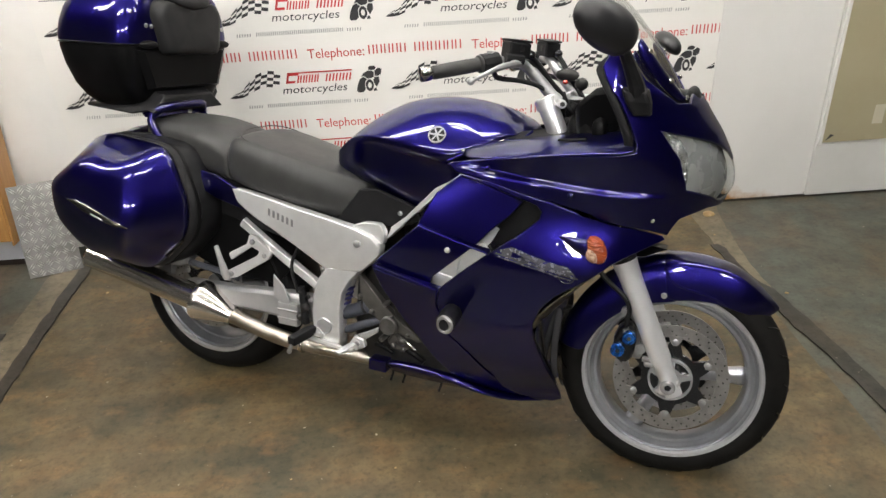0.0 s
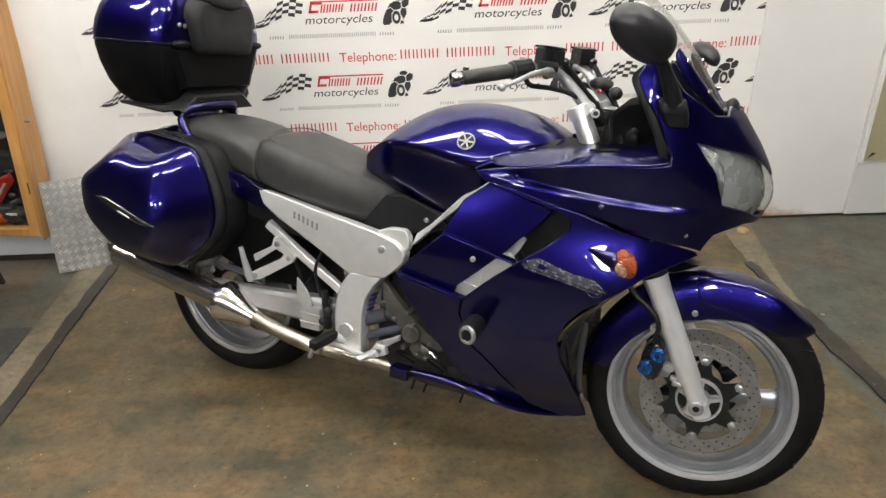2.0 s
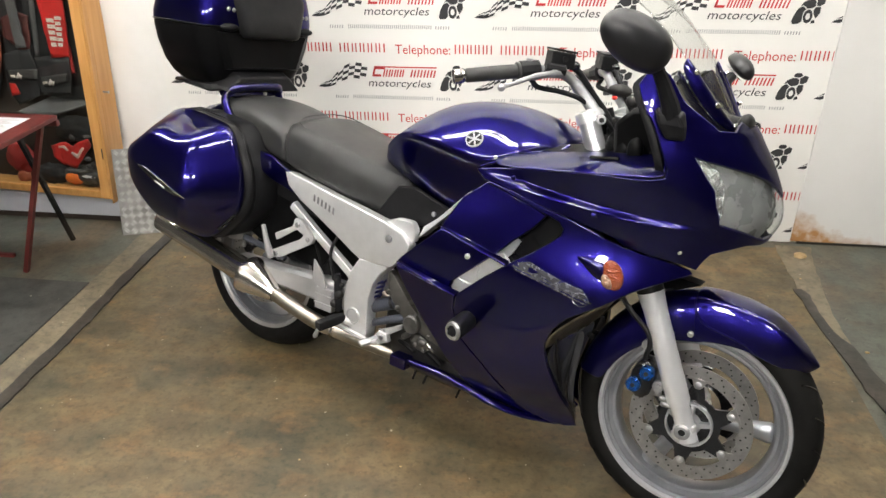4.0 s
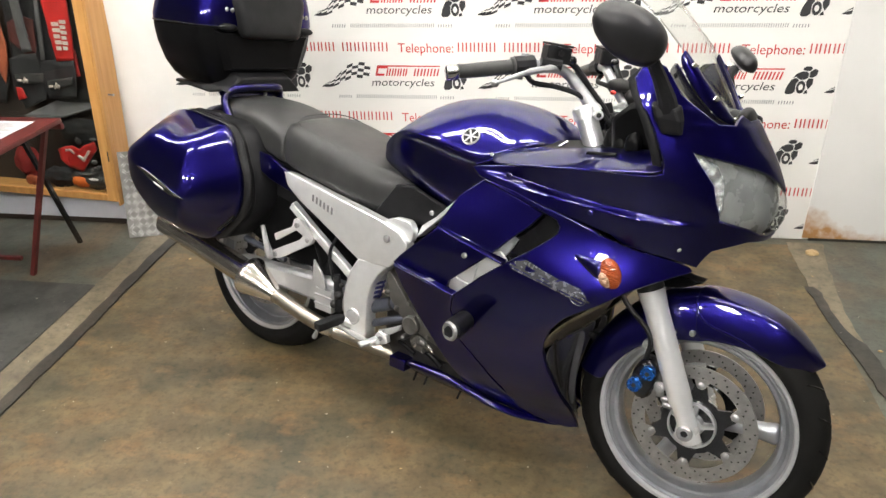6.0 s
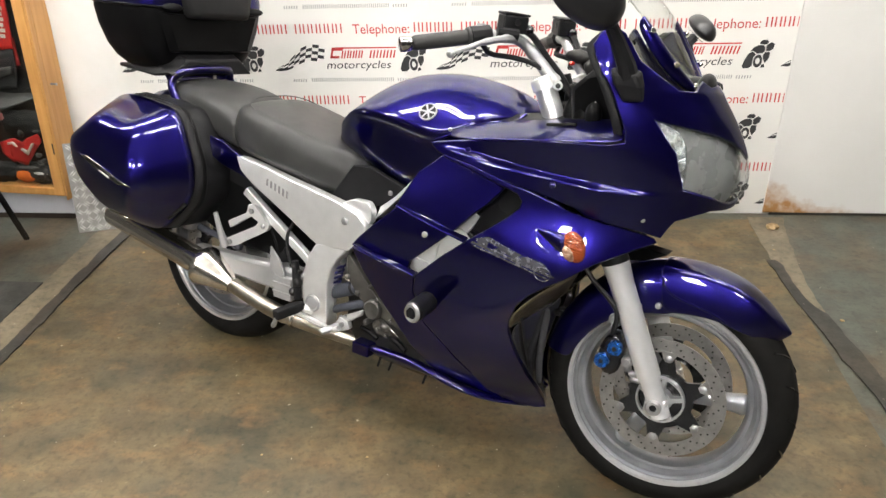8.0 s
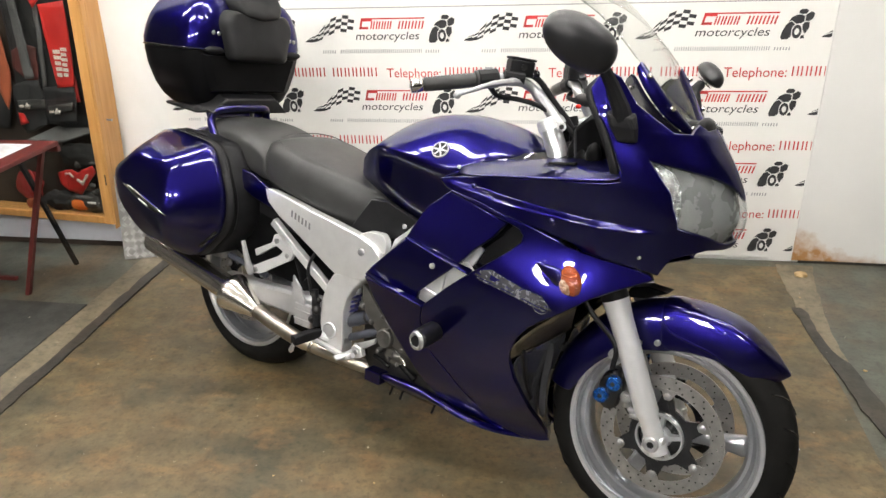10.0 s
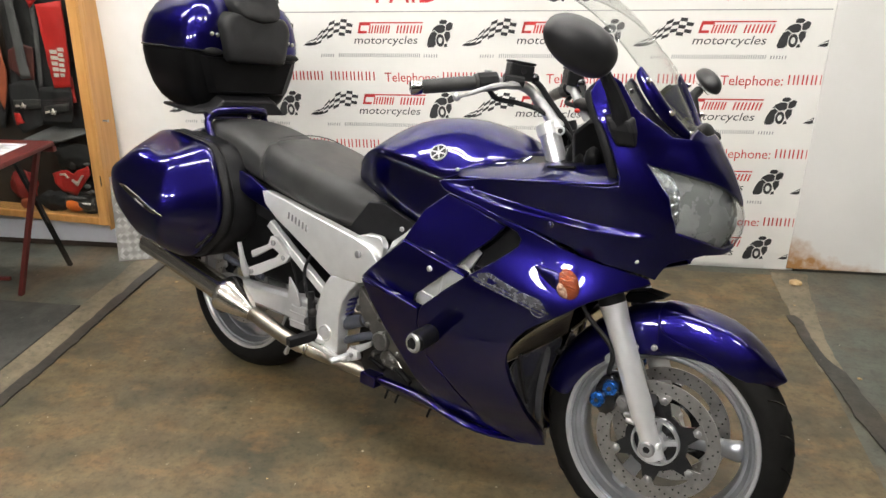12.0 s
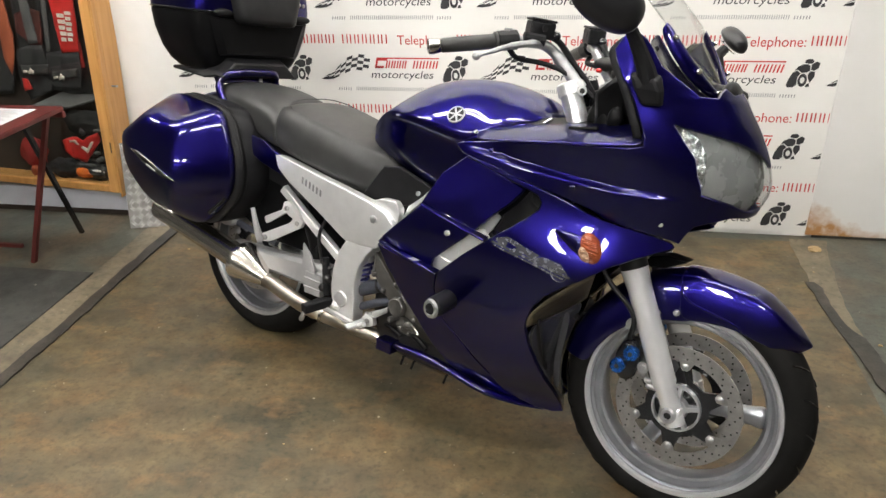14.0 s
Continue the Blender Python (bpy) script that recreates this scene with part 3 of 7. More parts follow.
# fork legs
for sy in (-1, 1):
    o = Vector((0, sy * 0.108, 0))
    up = STEER_AXIS
    foot = AXF + o + Vector((0.001, 0, 0))
    leg = bp("fork_leg", tube([foot - up * 0.03, foot - up * 0.028, foot + up * 0.062, foot + up * 0.075, foot + up * 0.30, foot + up * 0.352, foot + up * 0.354],
                              [0.018, 0.0225, 0.0235, 0.0280, 0.0285, 0.0325, 0.026], 32), FORKM, label="silver fork slider", steer=True, sharp=40)
    bp("dust_seal", tube([foot + up * 0.350, foot + up * 0.354, foot + up * 0.374, foot + up * 0.378], [0.030, 0.0330, 0.0325, 0.024], 24), BLACK, leg, "black rubber dust seal", steer=True)
    bp("stanchion", tube([foot + up * 0.34, foot + up * 0.58], 0.0215, 20), CHROME, leg, "chrome fork tube", steer=True)

    bp("axle_clamp", block((foot.x - 0.03, foot.y - 0.018, foot.z - 0.03), (foot.x + 0.022, foot.y + 0.018, foot.z + 0.022)), SILVER, leg, steer=True, bevel=0.012, smooth=False)
    for hgt in (0.052, 0.066):
        bp("pinch_bolt", tube([foot + up * hgt + Vector((-0.050, 0, 0)), foot + up * hgt + Vector((-0.046, 0, 0)), foot + up * hgt + Vector((-0.015, 0, 0))], [0.005, 0.008, 0.008], 12), ALLOY, leg, steer=True)
    n0 = foot + Vector((-0.006, sy * 0.018, 0))
    bp("axle_nut", lathe([(0.009, 0), (0.019, 0), (0.019, sy * 0.006), (0.015, sy * 0.010), (0.009, sy * 0.010)], 24, n0), ALLOY, leg, steer=True)
    bp("axle_socket", lathe([(0.0, sy * 0.004), (0.0095, sy * 0.004), (0.0095, sy * 0.006), (0.0, sy * 0.006)], 6, n0, close=False), GLOSS, leg, steer=True)
    # caliper behind the leg
    cc = foot + up * 0.085 + Vector((-0.092, sy * -0.018, 0.018))
    cal = bp("brake_caliper", loft([[(cc.x + dx * s, cc.y + yy, cc.z + dz * s) for dx, dz in ((-0.028, -0.05), (0.016, -0.062), (0.034, -0.02), (0.030, 0.05), (-0.004, 0.062), (-0.034, 0.02))]
                                    for yy, s in ((-0.034, 0.8), (-0.026, 1.0), (0.026, 1.0), (0.034, 0.8))]), GLOSS, label="black brake caliper with blue pistons", steer=True, sub=1)
    for dx, dz in ((0.012, 0.024), (-0.014, -0.014)):
        c = cc + Vector((dx, 0, dz))
        bp("caliper_piston_cap", tube([c + Vector((0, sy * 0.028, 0)), c + Vector((0, sy * 0.044, 0)), c + Vector((0, sy * 0.047, 0))], [0.0178, 0.0178, 0.0150], 24), ANOD, cal, "blue anodised cap", steer=True)
        bp("cap_socket", tube([c + Vector((0, sy * 0.046, 0)), c + Vector((0, sy * 0.0478, 0))], 0.0055, 16), DARKMETAL, cal, steer=True)
    for hgt in (0.10, 0.205):
        c = foot + up * hgt + Vector((-0.042, 0, 0))
        bp("caliper_bracket", tube([c, c + Vector((0, sy * 0.012, 0))], 0.014, 14), ALLOY, leg, steer=True)
        bp("bracket_bolt", tube([c + Vector((0, sy * 0.010, 0)), c + Vector((0, sy * 0.018, 0))], 0.008, 6), ALLOY, leg, steer=True)
    hose = smooth_path([cc + Vector((0.0, sy * 0.03, 0.055)), cc + Vector((-0.004, sy * 0.035, 0.12)), foot + up * 0.32 + Vector((-0.075, sy * 0.012, 0)), foot + up * 0.45 + Vector((-0.07, 0, 0))], 6)
    bp("brake_hose", tube(hose, 0.0065, 8), BLACK, leg, "black rubber brake hose", steer=True)
for hgt, t in ((0.735, 0.012), (0.50, 0.03)):
    m = Matrix.Translation(AXF + STEER_AXIS * hgt) @ Matrix.Rotation(-RAKE, 4, "Y")
    bp("fork_yoke", block((-0.040, -0.085, -t), (0.025, 0.085, t), m=m), DARKMETAL, label="dark fork yoke", steer=True, bevel=0.012, smooth=False)
bp("fork_fin", prism([(1.340, 0.602), (1.352, 0.630), (1.394, 0.644), (1.446, 0.640), (1.394, 0.612)], -0.02, 0.03), PITCH, label="black pointed brace over the mudguard", smooth=False, bevel=0.003)


# front mudguard: arched sheet, sides dropping past the tyre
def fender_ring(deg, r, half, drop):
    a = radians(deg)
    pts = []
    for k in range(9):
        f = -1 + k / 4
        y = half * math.copysign((0, 0.42, 0.80, 0.98, 1.0)[abs(k - 4)], f)
        rr = r - (0, 0.003, 0.010, 0.034, 0.045)[abs(k - 4)] - drop * (0, 0, 0, 0.25, 0.75)[abs(k - 4)]
        pts.append(AXF + Vector((rr * math.cos(a), y, rr * math.sin(a))))
    return pts


FR = ((41.5, 0.326, 0.014, 0.002), (45, 0.327, 0.036, 0.012), (52, 0.329, 0.060, 0.033), (60, 0.333, 0.071, 0.055), (68, 0.338, 0.074, 0.068), (78, 0.334, 0.076, 0.078), (89, 0.333, 0.076, 0.088), (100, 0.333, 0.076, 0.100),
      (112, 0.329, 0.074, 0.088), (126, 0.325, 0.074, 0.075), (142, 0.321, 0.074, 0.062), (158, 0.318, 0.073, 0.050), (172, 0.316, 0.072, 0.042))


def creased(bm, rows, width, cols, amount):
    bm.verts.ensure_lookup_table()
    lay = bm.edges.layers.float.new("crease_edge")
    for a in range(rows - 1):
        for k in cols:
            e = bm.edges.get((bm.verts[a * width + k], bm.verts[(a + 1) * width + k]))
            if e:
                e[lay] = amount
    return bm


fender = bp("front_mudguard", creased(loft([fender_ring(*r) for r in FR[:8]], False, False), 8, 9, (2, 6), 0.85), BLUE, label="glossy blue front mudguard", steer=True, sub=2, thick=0.004)
bp("mudguard_tail", loft([fender_ring(d, r - 0.003, h - 0.003, w) for d, r, h, w in FR[6:]], False, False), BLUE, fender, steer=True, sub=2, thick=0.004)


def fender_at(deg, k, out=0.0):
    """A point on the mudguard at an angle round the axle and a place across it."""
    i = max(j for j in range(len(FR) - 1) if FR[j][0] <= deg)
    t = (deg - FR[i][0]) / (FR[i + 1][0] - FR[i][0])
    ra, rb2 = fender_ring(*FR[i]), fender_ring(*FR[i + 1])
    j = min(int(k), 7)
    p = ra[j].lerp(ra[j + 1], k - j).lerp(rb2[j].lerp(rb2[j + 1], k - j), t)
    return p + Vector((0, -out, 0))


bp("mudguard_ridge", tube(smooth_path([fender_at(100, 1.9), fender_at(99, 1.45), fender_at(97, 1.0, 0.0005), fender_at(92, 0.72, 0.001), fender_at(82, 0.5, 0.001), fender_at(72, 0.32, 0.001), fender_at(63, 0.1, 0.001)], 5), [0.001] * 2 + [0.0028] * 27 + [0.001] * 2, 8), BLUE, fender, "raised edge of the side panel", steer=True)
for dg, kk in ((101, 0.35), (112, 0.30)):
    q = fender_at(dg, kk, 0.001)
    bp("mudguard_bolt", tube([q, q + Vector((0, -0.007, 0)), q + Vector((0, -0.009, 0))], [0.0075, 0.0075, 0.005], 14), ALLOY, fender, steer=True)


# ---- bodywork surface: half width over length and height
WX = (0.55, 0.70, 0.85, 1.00, 1.15, 1.30, 1.40, 1.46)
WZ = (0.17, 0.30, 0.45, 0.60, 0.75, 0.90)
WT = ((0.15, 0.165, 0.165, 0.145, 0.09, 0.035, 0.03, 0.03),
      (0.20, 0.22, 0.225, 0.215, 0.188, 0.140, 0.11, 0.10),
      (0.245, 0.26, 0.262, 0.256, 0.240, 0.205, 0.16, 0.13),
      (0.315, 0.308, 0.292, 0.278, 0.273, 0.266, 0.20, 0.16),
      (0.27, 0.28, 0.278, 0.268, 0.250, 0.222, 0.172, 0.13),
      (0.17, 0.19, 0.215, 0.250, 0.250, 0.246, 0.20, 0.15))


def spline1(xs, ys, x):
    x = min(max(x, xs[0]), xs[-1])
    i = max(k for k in range(len(xs) - 1) if xs[k] <= x)
    t = (x - xs[i]) / (xs[i + 1] - xs[i])
    return cubic(t, ys[max(i - 1, 0)], ys[i], ys[i + 1], ys[min(i + 2, len(ys) - 1)])


def half_width(x, z):
    total = 0.0
    for dx, dz in ((0, 0), (0.035, 0), (-0.035, 0), (0, 0.035), (0, -0.035)):
        total += spline1(WZ, [spline1(WX, row, x + dx) for row in WT], z + dz)
    return total / 5


def side(push=0.0):
    return lambda u, v: Vector((u, -(half_width(u, v) + push), v))


NZ = (0.70, 0.74, 0.78, 0.83, 0.88, 0.95, 1.02, 1.06, 1.14)
NF = (1.535, 1.546, 1.562, 1.582, 1.574, 1.540, 1.492, 1.458, 1.39)
NW = (0.200, 0.214, 0.224, 0.233, 0.242, 0.247, 0.243, 0.238, 0.225)


RIDGE_X, RIDGE_Z = (0.90, 1.018, 1.08, 1.20, 1.30, 1.45, 1.6), (0.838, 0.830, 0.822, 0.811, 0.8055, 0.8055, 0.8055)
RIDGE_0 = 0.8055


def scoop(x, z):
    """Hollow above the ridge that runs along the upper fairing."""
    zr = spline1(RIDGE_X, RIDGE_Z, x)
    deep = 0.017 * min(1.0, max(0.0, (x - 0.93) / 0.12)) * min(1.0, max(0.0, (1.46 - x) / 0.12))
    a = min(1.0, max(0.0, (z - zr) / 0.011))
    return deep * a * a * (3 - 2 * a) * max(0.0, 1 - max(0.0, z - zr) / 0.095)


def upper_side(u, v):
    k = min(1.0, max(0.0, (u - 1.12) / 0.18))
    k = k * k * (3 - 2 * k)
    return Vector((u, -(half_width(u, v) * (1 - k) + spline1(NZ, NW, v) * k) + scoop(u, v), v))


def nose(push=0.0):
    """Front cowl: u runs from -1 (side, at x 1.30) to 0 (tip)."""
    def f(u, v):
        w, tip = spline1(NZ, NW, v), spline1(NZ, NF, v)
        if u < -1:
            x = 1.30 + (u + 1) * 0.4
            z = v + spline1(RIDGE_X, RIDGE_Z, x) - RIDGE_0
            p = upper_side(x, z)
            return Vector((x, p.y - push, z))
        s = min(1.0, abs(u))
        x = 1.30 + (tip - 1.30) * max(0.0, 1 - s ** 1.6) ** (1 / 1.6)
        return Vector((x + push * (1 - s) * 0.9, -(w + push * min(1, s * 1.6)) * s + scoop(x, v), v))
    return f


def at_y(y0, slope=0.0, x0=0.0, bulge=0.0, zc=0.6, zh=0.1):
    """A nearly flat side surface."""
    return lambda u, v: Vector((u, -(y0 + slope * (u - x0) + bulge * max(0.0, 1 - ((v - zc) / zh) ** 2)), v))


MID = Vector((0.95, 0, 0.62))


def sheet(name, outline, f, material, parent=None, label="", step=(0.025, 0.025), edge=0.004, depth=0.012, mirror=True):
    """A moulded panel with rolled edges, cut to an outline on the surface f; on both sides of the bike."""
    bm = bmesh.new()
    for loop in (outline if isinstance(outline[0][0], tuple) else [outline]):
        bm.faces.new([bm.verts.new((u, 0, v)) for u, v in loop])
    bm.normal_update()
    bmesh.ops.triangulate(bm, faces=bm.faces[:], ngon_method="EAR_CLIP")
    bmesh.ops.remove_doubles(bm, verts=bm.verts, dist=1e-5)
    for axis, st in ((0, step[0]), (2, step[1])):
        lo, hi = min(v.co[axis] for v in bm.verts), max(v.co[axis] for v in bm.verts)
        n = max(1, int((hi - lo) / st))
        for k in range(1, n):
            co, no = Vector(), Vector()
            co[axis], no[axis] = lo + (hi - lo) * k / n, 1
            bmesh.ops.bisect_plane(bm, geom=bm.verts[:] + bm.edges[:] + bm.faces[:], plane_co=co, plane_no=no, dist=1e-5)
    bm.verts.index_update()
    uv = [(v.co.x, v.co.z) for v in bm.verts]
    faces = [[v.index for v in fc.verts] for fc in bm.faces]
    out = {}
    edges = []
    for e in bm.edges:
        if len(e.link_faces) == 1:
            a, b = e.verts
            d = b.co - a.co
            o = Vector((d.z, 0, -d.x)).normalized()
            if o.dot(e.link_faces[0].calc_center_median() - a.co) > 0:
                o = -o
            for v in (a, b):
                out[v.index] = out.get(v.index, Vector()) + o
            edges.append((a.index, b.index))
    bm.free()
    pts, nrm = [], []
    h = 0.004
    for u, v in uv:
        p = f(u, v)
        du, dv = f(u + h, v) - f(u - h, v), f(u, v + h) - f(u, v - h)
        n = du.cross(dv)
        n = n.normalized() if n.length > 1e-12 else Vector((0, -1, 0))
        if n.dot(p - MID) < 0:
            n = -n
        pts.append(p)
        nrm.append(n)
    rings = {}
    for i, o in out.items():
        o = o.normalized() if o.length > 1e-6 else Vector((1, 0, 0))
        u, v = uv[i]
        t = f(u + o.x * h, v + o.z * h) - f(u, v)
        t = t - nrm[i] * t.dot(nrm[i])
        t = t.normalized() if t.length > 1e-9 else Vector((0, 0, 1))
        ids = []
        for k, (a, b, m) in enumerate(((0.55, 0.15, 0.6), (1.0, 0.6, 0.95), (1.0, depth / edge, 1.0))):
            pts.append(pts[i] + t * edge * a - nrm[i] * edge * b)
            nrm.append((nrm[i] * (1 - m) + t * m).normalized())
            ids.append(len(pts) - 1)
        rings[i] = [i] + ids
    for a, b in edges:
        for k in range(3):
            faces.append([rings[a][k], rings[b][k], rings[b][k + 1], rings[a][k + 1]])
    fixed = []
    for fc in faces:
        n = (pts[fc[1]] - pts[fc[0]]).cross(pts[fc[2]] - pts[fc[0]])
        for q in range(2, len(fc) - 1):
            n = n + (pts[fc[q]] - pts[fc[0]]).cross(pts[fc[q + 1]] - pts[fc[0]])
        fixed.append(fc if n.dot(sum((nrm[q] for q in fc), Vector())) >= 0 else fc[::-1])
    first = None
    for s in ((1, -1) if mirror else (1,)):
        me = bpy.data.meshes.new(name)
        me.from_pydata([(p.x, p.y * s, p.z) for p in pts], [], [fc if s > 0 else fc[::-1] for fc in fixed])
        me.materials.append(material)
        me.polygons.foreach_set("use_smooth", [True] * len(me.polygons))
        me.normals_split_custom_set_from_vertices([(n.x, n.y * s, n.z) for n in nrm])
        ob = new(name, me)
        ob.parent = parent or BIKE
        if label:
            ob["label"] = label
        first = first or ob
    return first


def both(name, make, material, parent=None, label="", **kw):
    """A part on the right and its mirror image on the left."""
    r = bp(name, make(), material, parent, label, **kw)
    bp(name, moved(make(), FLIP), material, parent, label, **kw)
    return r


def rounded(corners, r, n=4):
    """An outline with its corners rounded."""
    out = []
    m = len(corners)
    for i in range(m):
        a, b, c = (Vector((*corners[k % m], 0)) for k in (i - 1, i, i + 1))
        p, q = b + (a - b).normalized() * r, b + (c - b).normalized() * r
        for k in range(n + 1):
            t = k / n
            w = p * (1 - t) ** 2 + b * 2 * t * (1 - t) + q * t * t
            out.append((w.x, w.y))
    return out


def screw(p, n, r, material, parent, name="fastener", h=0.003):
    p, n = Vector(p), Vector(n).normalized()
    return both(name, lambda: tube([p - n * 0.002, p + n * h * 0.6, p + n * h], [r, r, r * 0.65], 12), material, parent)


# side fairing, vents, lower panels
B_OUT = [(0.952, 0.820), (1.035, 0.808), (1.11, 0.787), (1.181, 0.772), (1.249, 0.752), (1.30, 0.740), (1.351, 0.728), (1.404, 0.716), (1.438, 0.706), (1.443, 0.701), (1.421, 0.690), (1.384, 0.671), (1.338, 0.645), (1.29, 0.606), (1.252, 0.579), (1.207, 0.543), (1.175, 0.502), (1.157, 0.456),
         (1.155, 0.429), (1.165, 0.38), (1.185, 0.324), (1.204, 0.251), (1.217, 0.172), (1.194, 0.166), (1.15, 0.169), (1.118, 0.181), (1.071, 0.206), (1.045, 0.267), (0.989, 0.334), (0.931, 0.388), (0.916, 0.431), (0.905, 0.471), (0.912, 0.512), (0.985, 0.582), (1.044, 0.633), (1.105, 0.681), (1.142, 0.714), (1.16, 0.733), (1.163, 0.752), (1.15, 0.768), (1.126, 0.776), (1.089, 0.786), (1.036, 0.801), (0.985, 0.814)]
fair = sheet("side_fairing", B_OUT, side(), BLUE, label="glossy blue side fairing panel")
sheet("vent_panel", [(0.946, 0.816), (1.001, 0.802), (1.07, 0.781), (1.106, 0.769), (1.078, 0.733), (1.034, 0.692), (1.014, 0.668), (1.000, 0.652), (0.936, 0.666), (0.847, 0.683), (0.89, 0.767)], side(-0.010), BLUE, label="blue upper vent panel")
sheet("vent_panel", [(0.844, 0.674), (0.928, 0.654), (1.013, 0.637), (0.985, 0.638), (0.958, 0.613), (0.921, 0.579), (0.884, 0.545), (0.876, 0.520), (0.804, 0.533), (0.719, 0.551)], side(-0.014), BLUE, label="blue middle vent panel")
sheet("lower_fairing", [(0.725, 0.543), (0.809, 0.524), (0.899, 0.506), (0.894, 0.463), (0.91, 0.426), (0.924, 0.379), (0.982, 0.324), (1.037, 0.254), (1.109, 0.173), (1.059, 0.186), (0.983, 0.209), (0.924, 0.238), (0.881, 0.293), (0.837, 0.357), (0.788, 0.418), (0.746, 0.485)], side(-0.005), BLUE, label="blue lower fairing panel")
for p0, p1 in (((0.851, 0.684), (1.041, 0.637)), ((0.736, 0.559), (0.912, 0.516))):
    both("vent_ledge", lambda: loft([[side(-0.012)(x, z + 0.006 * t), side(0.004 + 0.006 * t)(x, z + 0.002), side(0.005 + 0.007 * t)(x, z - 0.002), side(-0.012)(x, z - 0.012 * t - 0.002)] for x, z, t in ((p0[0] + (p1[0] - p0[0]) * t, p0[1] + (p1[1] - p0[1]) * t - 0.008 * t * (1 - t), t) for t in (0, 0.15, 0.3, 0.45, 0.6, 0.75, 0.9, 1.0))]), BLUE, label="blue raised ledge of the vent", bevel=0.0015)
sheet("inner_shell", [(0.72, 0.54), (0.86, 0.685), (0.95, 0.80), (1.15, 0.76), (1.38, 0.705), (1.27, 0.59), (1.165, 0.48), (1.18, 0.30), (1.10, 0.20), (0.95, 0.24), (0.88, 0.32), (0.78, 0.46)], side(-0.045), GLOSS, label="black inner shell of the fairing", step=(0.06, 0.06))
LENS = [(-0.81, 0.967), (-0.64, 0.957), (-0.36, 0.941), (-0.20, 0.927), (-0.09, 0.910), (-0.01, 0.893), (-0.01, 0.794), (-0.14, 0.787), (-0.26, 0.791), (-0.40, 0.803), (-0.57, 0.815), (-0.66, 0.822), (-0.70, 0.865), (-0.71, 0.90), (-0.76, 0.932)]
def sv(x, z):
    """Cowl coordinates of a point on the flank."""
    return (-1 - (1.30 - x) / 0.4, z - spline1(RIDGE_X, RIDGE_Z, x) + RIDGE_0)


NOSE_UP = [(-0.01, 1.035), (-0.18, 1.03), (-0.27, 1.042), (-0.34, 1.034), (-0.41, 1.022), (-0.59, 1.022), (-0.72, 1.05), (-0.84, 1.075), (-0.89, 1.107), (-0.93, 1.125), (-1.0, 1.135), (-1.05, 1.124), (-1.075, 1.10), (-1.055, 1.08), (-1.0, 1.045), (-0.965, 1.0), (-0.925, 0.935)] + LENS[:6]
NOSE_LOW = [(-0.925, 0.935), (-0.93, 0.912), (-1, 0.900), sv(1.2, 0.890), sv(1.08, 0.872), sv(0.972, 0.855), sv(0.910, 0.843), sv(0.935, 0.828), sv(1.02, 0.816), sv(1.10, 0.796), sv(1.19, 0.777), sv(1.27, 0.757), (-1, 0.742), (-0.95, 0.733), (-0.83, 0.724), (-0.72, 0.715), (-0.67, 0.710), (-0.64, 0.735), (-0.61, 0.753), (-0.53, 0.762), (-0.34, 0.778), (-0.15, 0.778), (-0.01, 0.782)] + LENS[6:] + LENS[:1]
ncowl = sheet("nose_cowl", [NOSE_UP, NOSE_LOW], nose(), BLUE, label="glossy blue nose cowl", step=(0.04, 0.0055), depth=0.006)
head = sheet("headlight", LENS, nose(-0.002), CLEAR, label="clear headlight lens over a grey reflector", step=(0.04, 0.02), edge=0.003, depth=0.004)
HOUSE = varied("headlight_housing", (0.22, 0.22, 0.22), (0.46, 0.46, 0.45), 8, (0.2, 0.35), metal=0.4)
LIN = [(min(-0.006, -0.5 + (u + 0.5) * 1.08), 0.885 + (v - 0.885) * 1.06) for u, v in LENS]
sheet("reflector_housing", LIN, nose(-0.022), HOUSE, head, "grey reflector housing", (0.05, 0.03))
CRYS = varied("faceted_reflector", (0.6, 0.62, 0.62), (0.85, 0.86, 0.86), 60, (0.05, 0.15), metal=0.9, bump_s=1.0, bump_scale=70, bump_d=0.01)
sheet("reflector_wing", [(-0.795, 0.963), (-0.66, 0.938), (-0.635, 0.91), (-0.655, 0.86), (-0.662, 0.828), (-0.695, 0.865), (-0.705, 0.90), (-0.755, 0.93)], nose(-0.014), CRYS, head, "bright faceted reflector wing", (0.04, 0.02))
both("lamp_bowl", lambda: moved(lathe([(0.001, 0.03), (0.02, 0.026), (0.036, 0.012), (0.045, -0.006), (0.047, -0.006), (0.038, 0.018), (0.02, 0.034), (0.001, 0.036)], 28, (0, 0, 0), close=False), Matrix.Translation((1.475, -0.095, 0.875)) @ Matrix.Rotation(radians(70), 4, "Z")), CHROME, head, "chrome lamp bowl")
sheet("cockpit_liner", [(-0.99, 0.78), (-0.5, 0.76), (-0.02, 0.80), (-0.02, 1.00), (-0.4, 1.00), (-0.72, 1.02), (-0.88, 1.05), (-0.93, 0.95), (-0.99, 0.90)], nose(-0.045), PITCH, label="black cockpit liner", step=(0.06, 0.04))
# black rim round the cowl edge
EDGE = [(1.296, -0.220, 1.135), (1.270, -0.226, 1.105), (1.278, -0.230, 1.08), (1.300, -0.232, 1.045), (1.322, -0.230, 1.005), (1.345, -0.226, 0.955), (1.352, -0.215, 0.925)]
both("cowl_edge", lambda: loft([[Vector(e), Vector(e) + Vector((-0.016, 0.004, -0.006)), Vector(e) + Vector((-0.018, 0.016, -0.008)), Vector(e) + Vector((-0.004, 0.026, 0.0))] for e in smooth_path(EDGE, 3)], False, False), BLACK, label="black rubber edge of the cowl", thick=0.005)
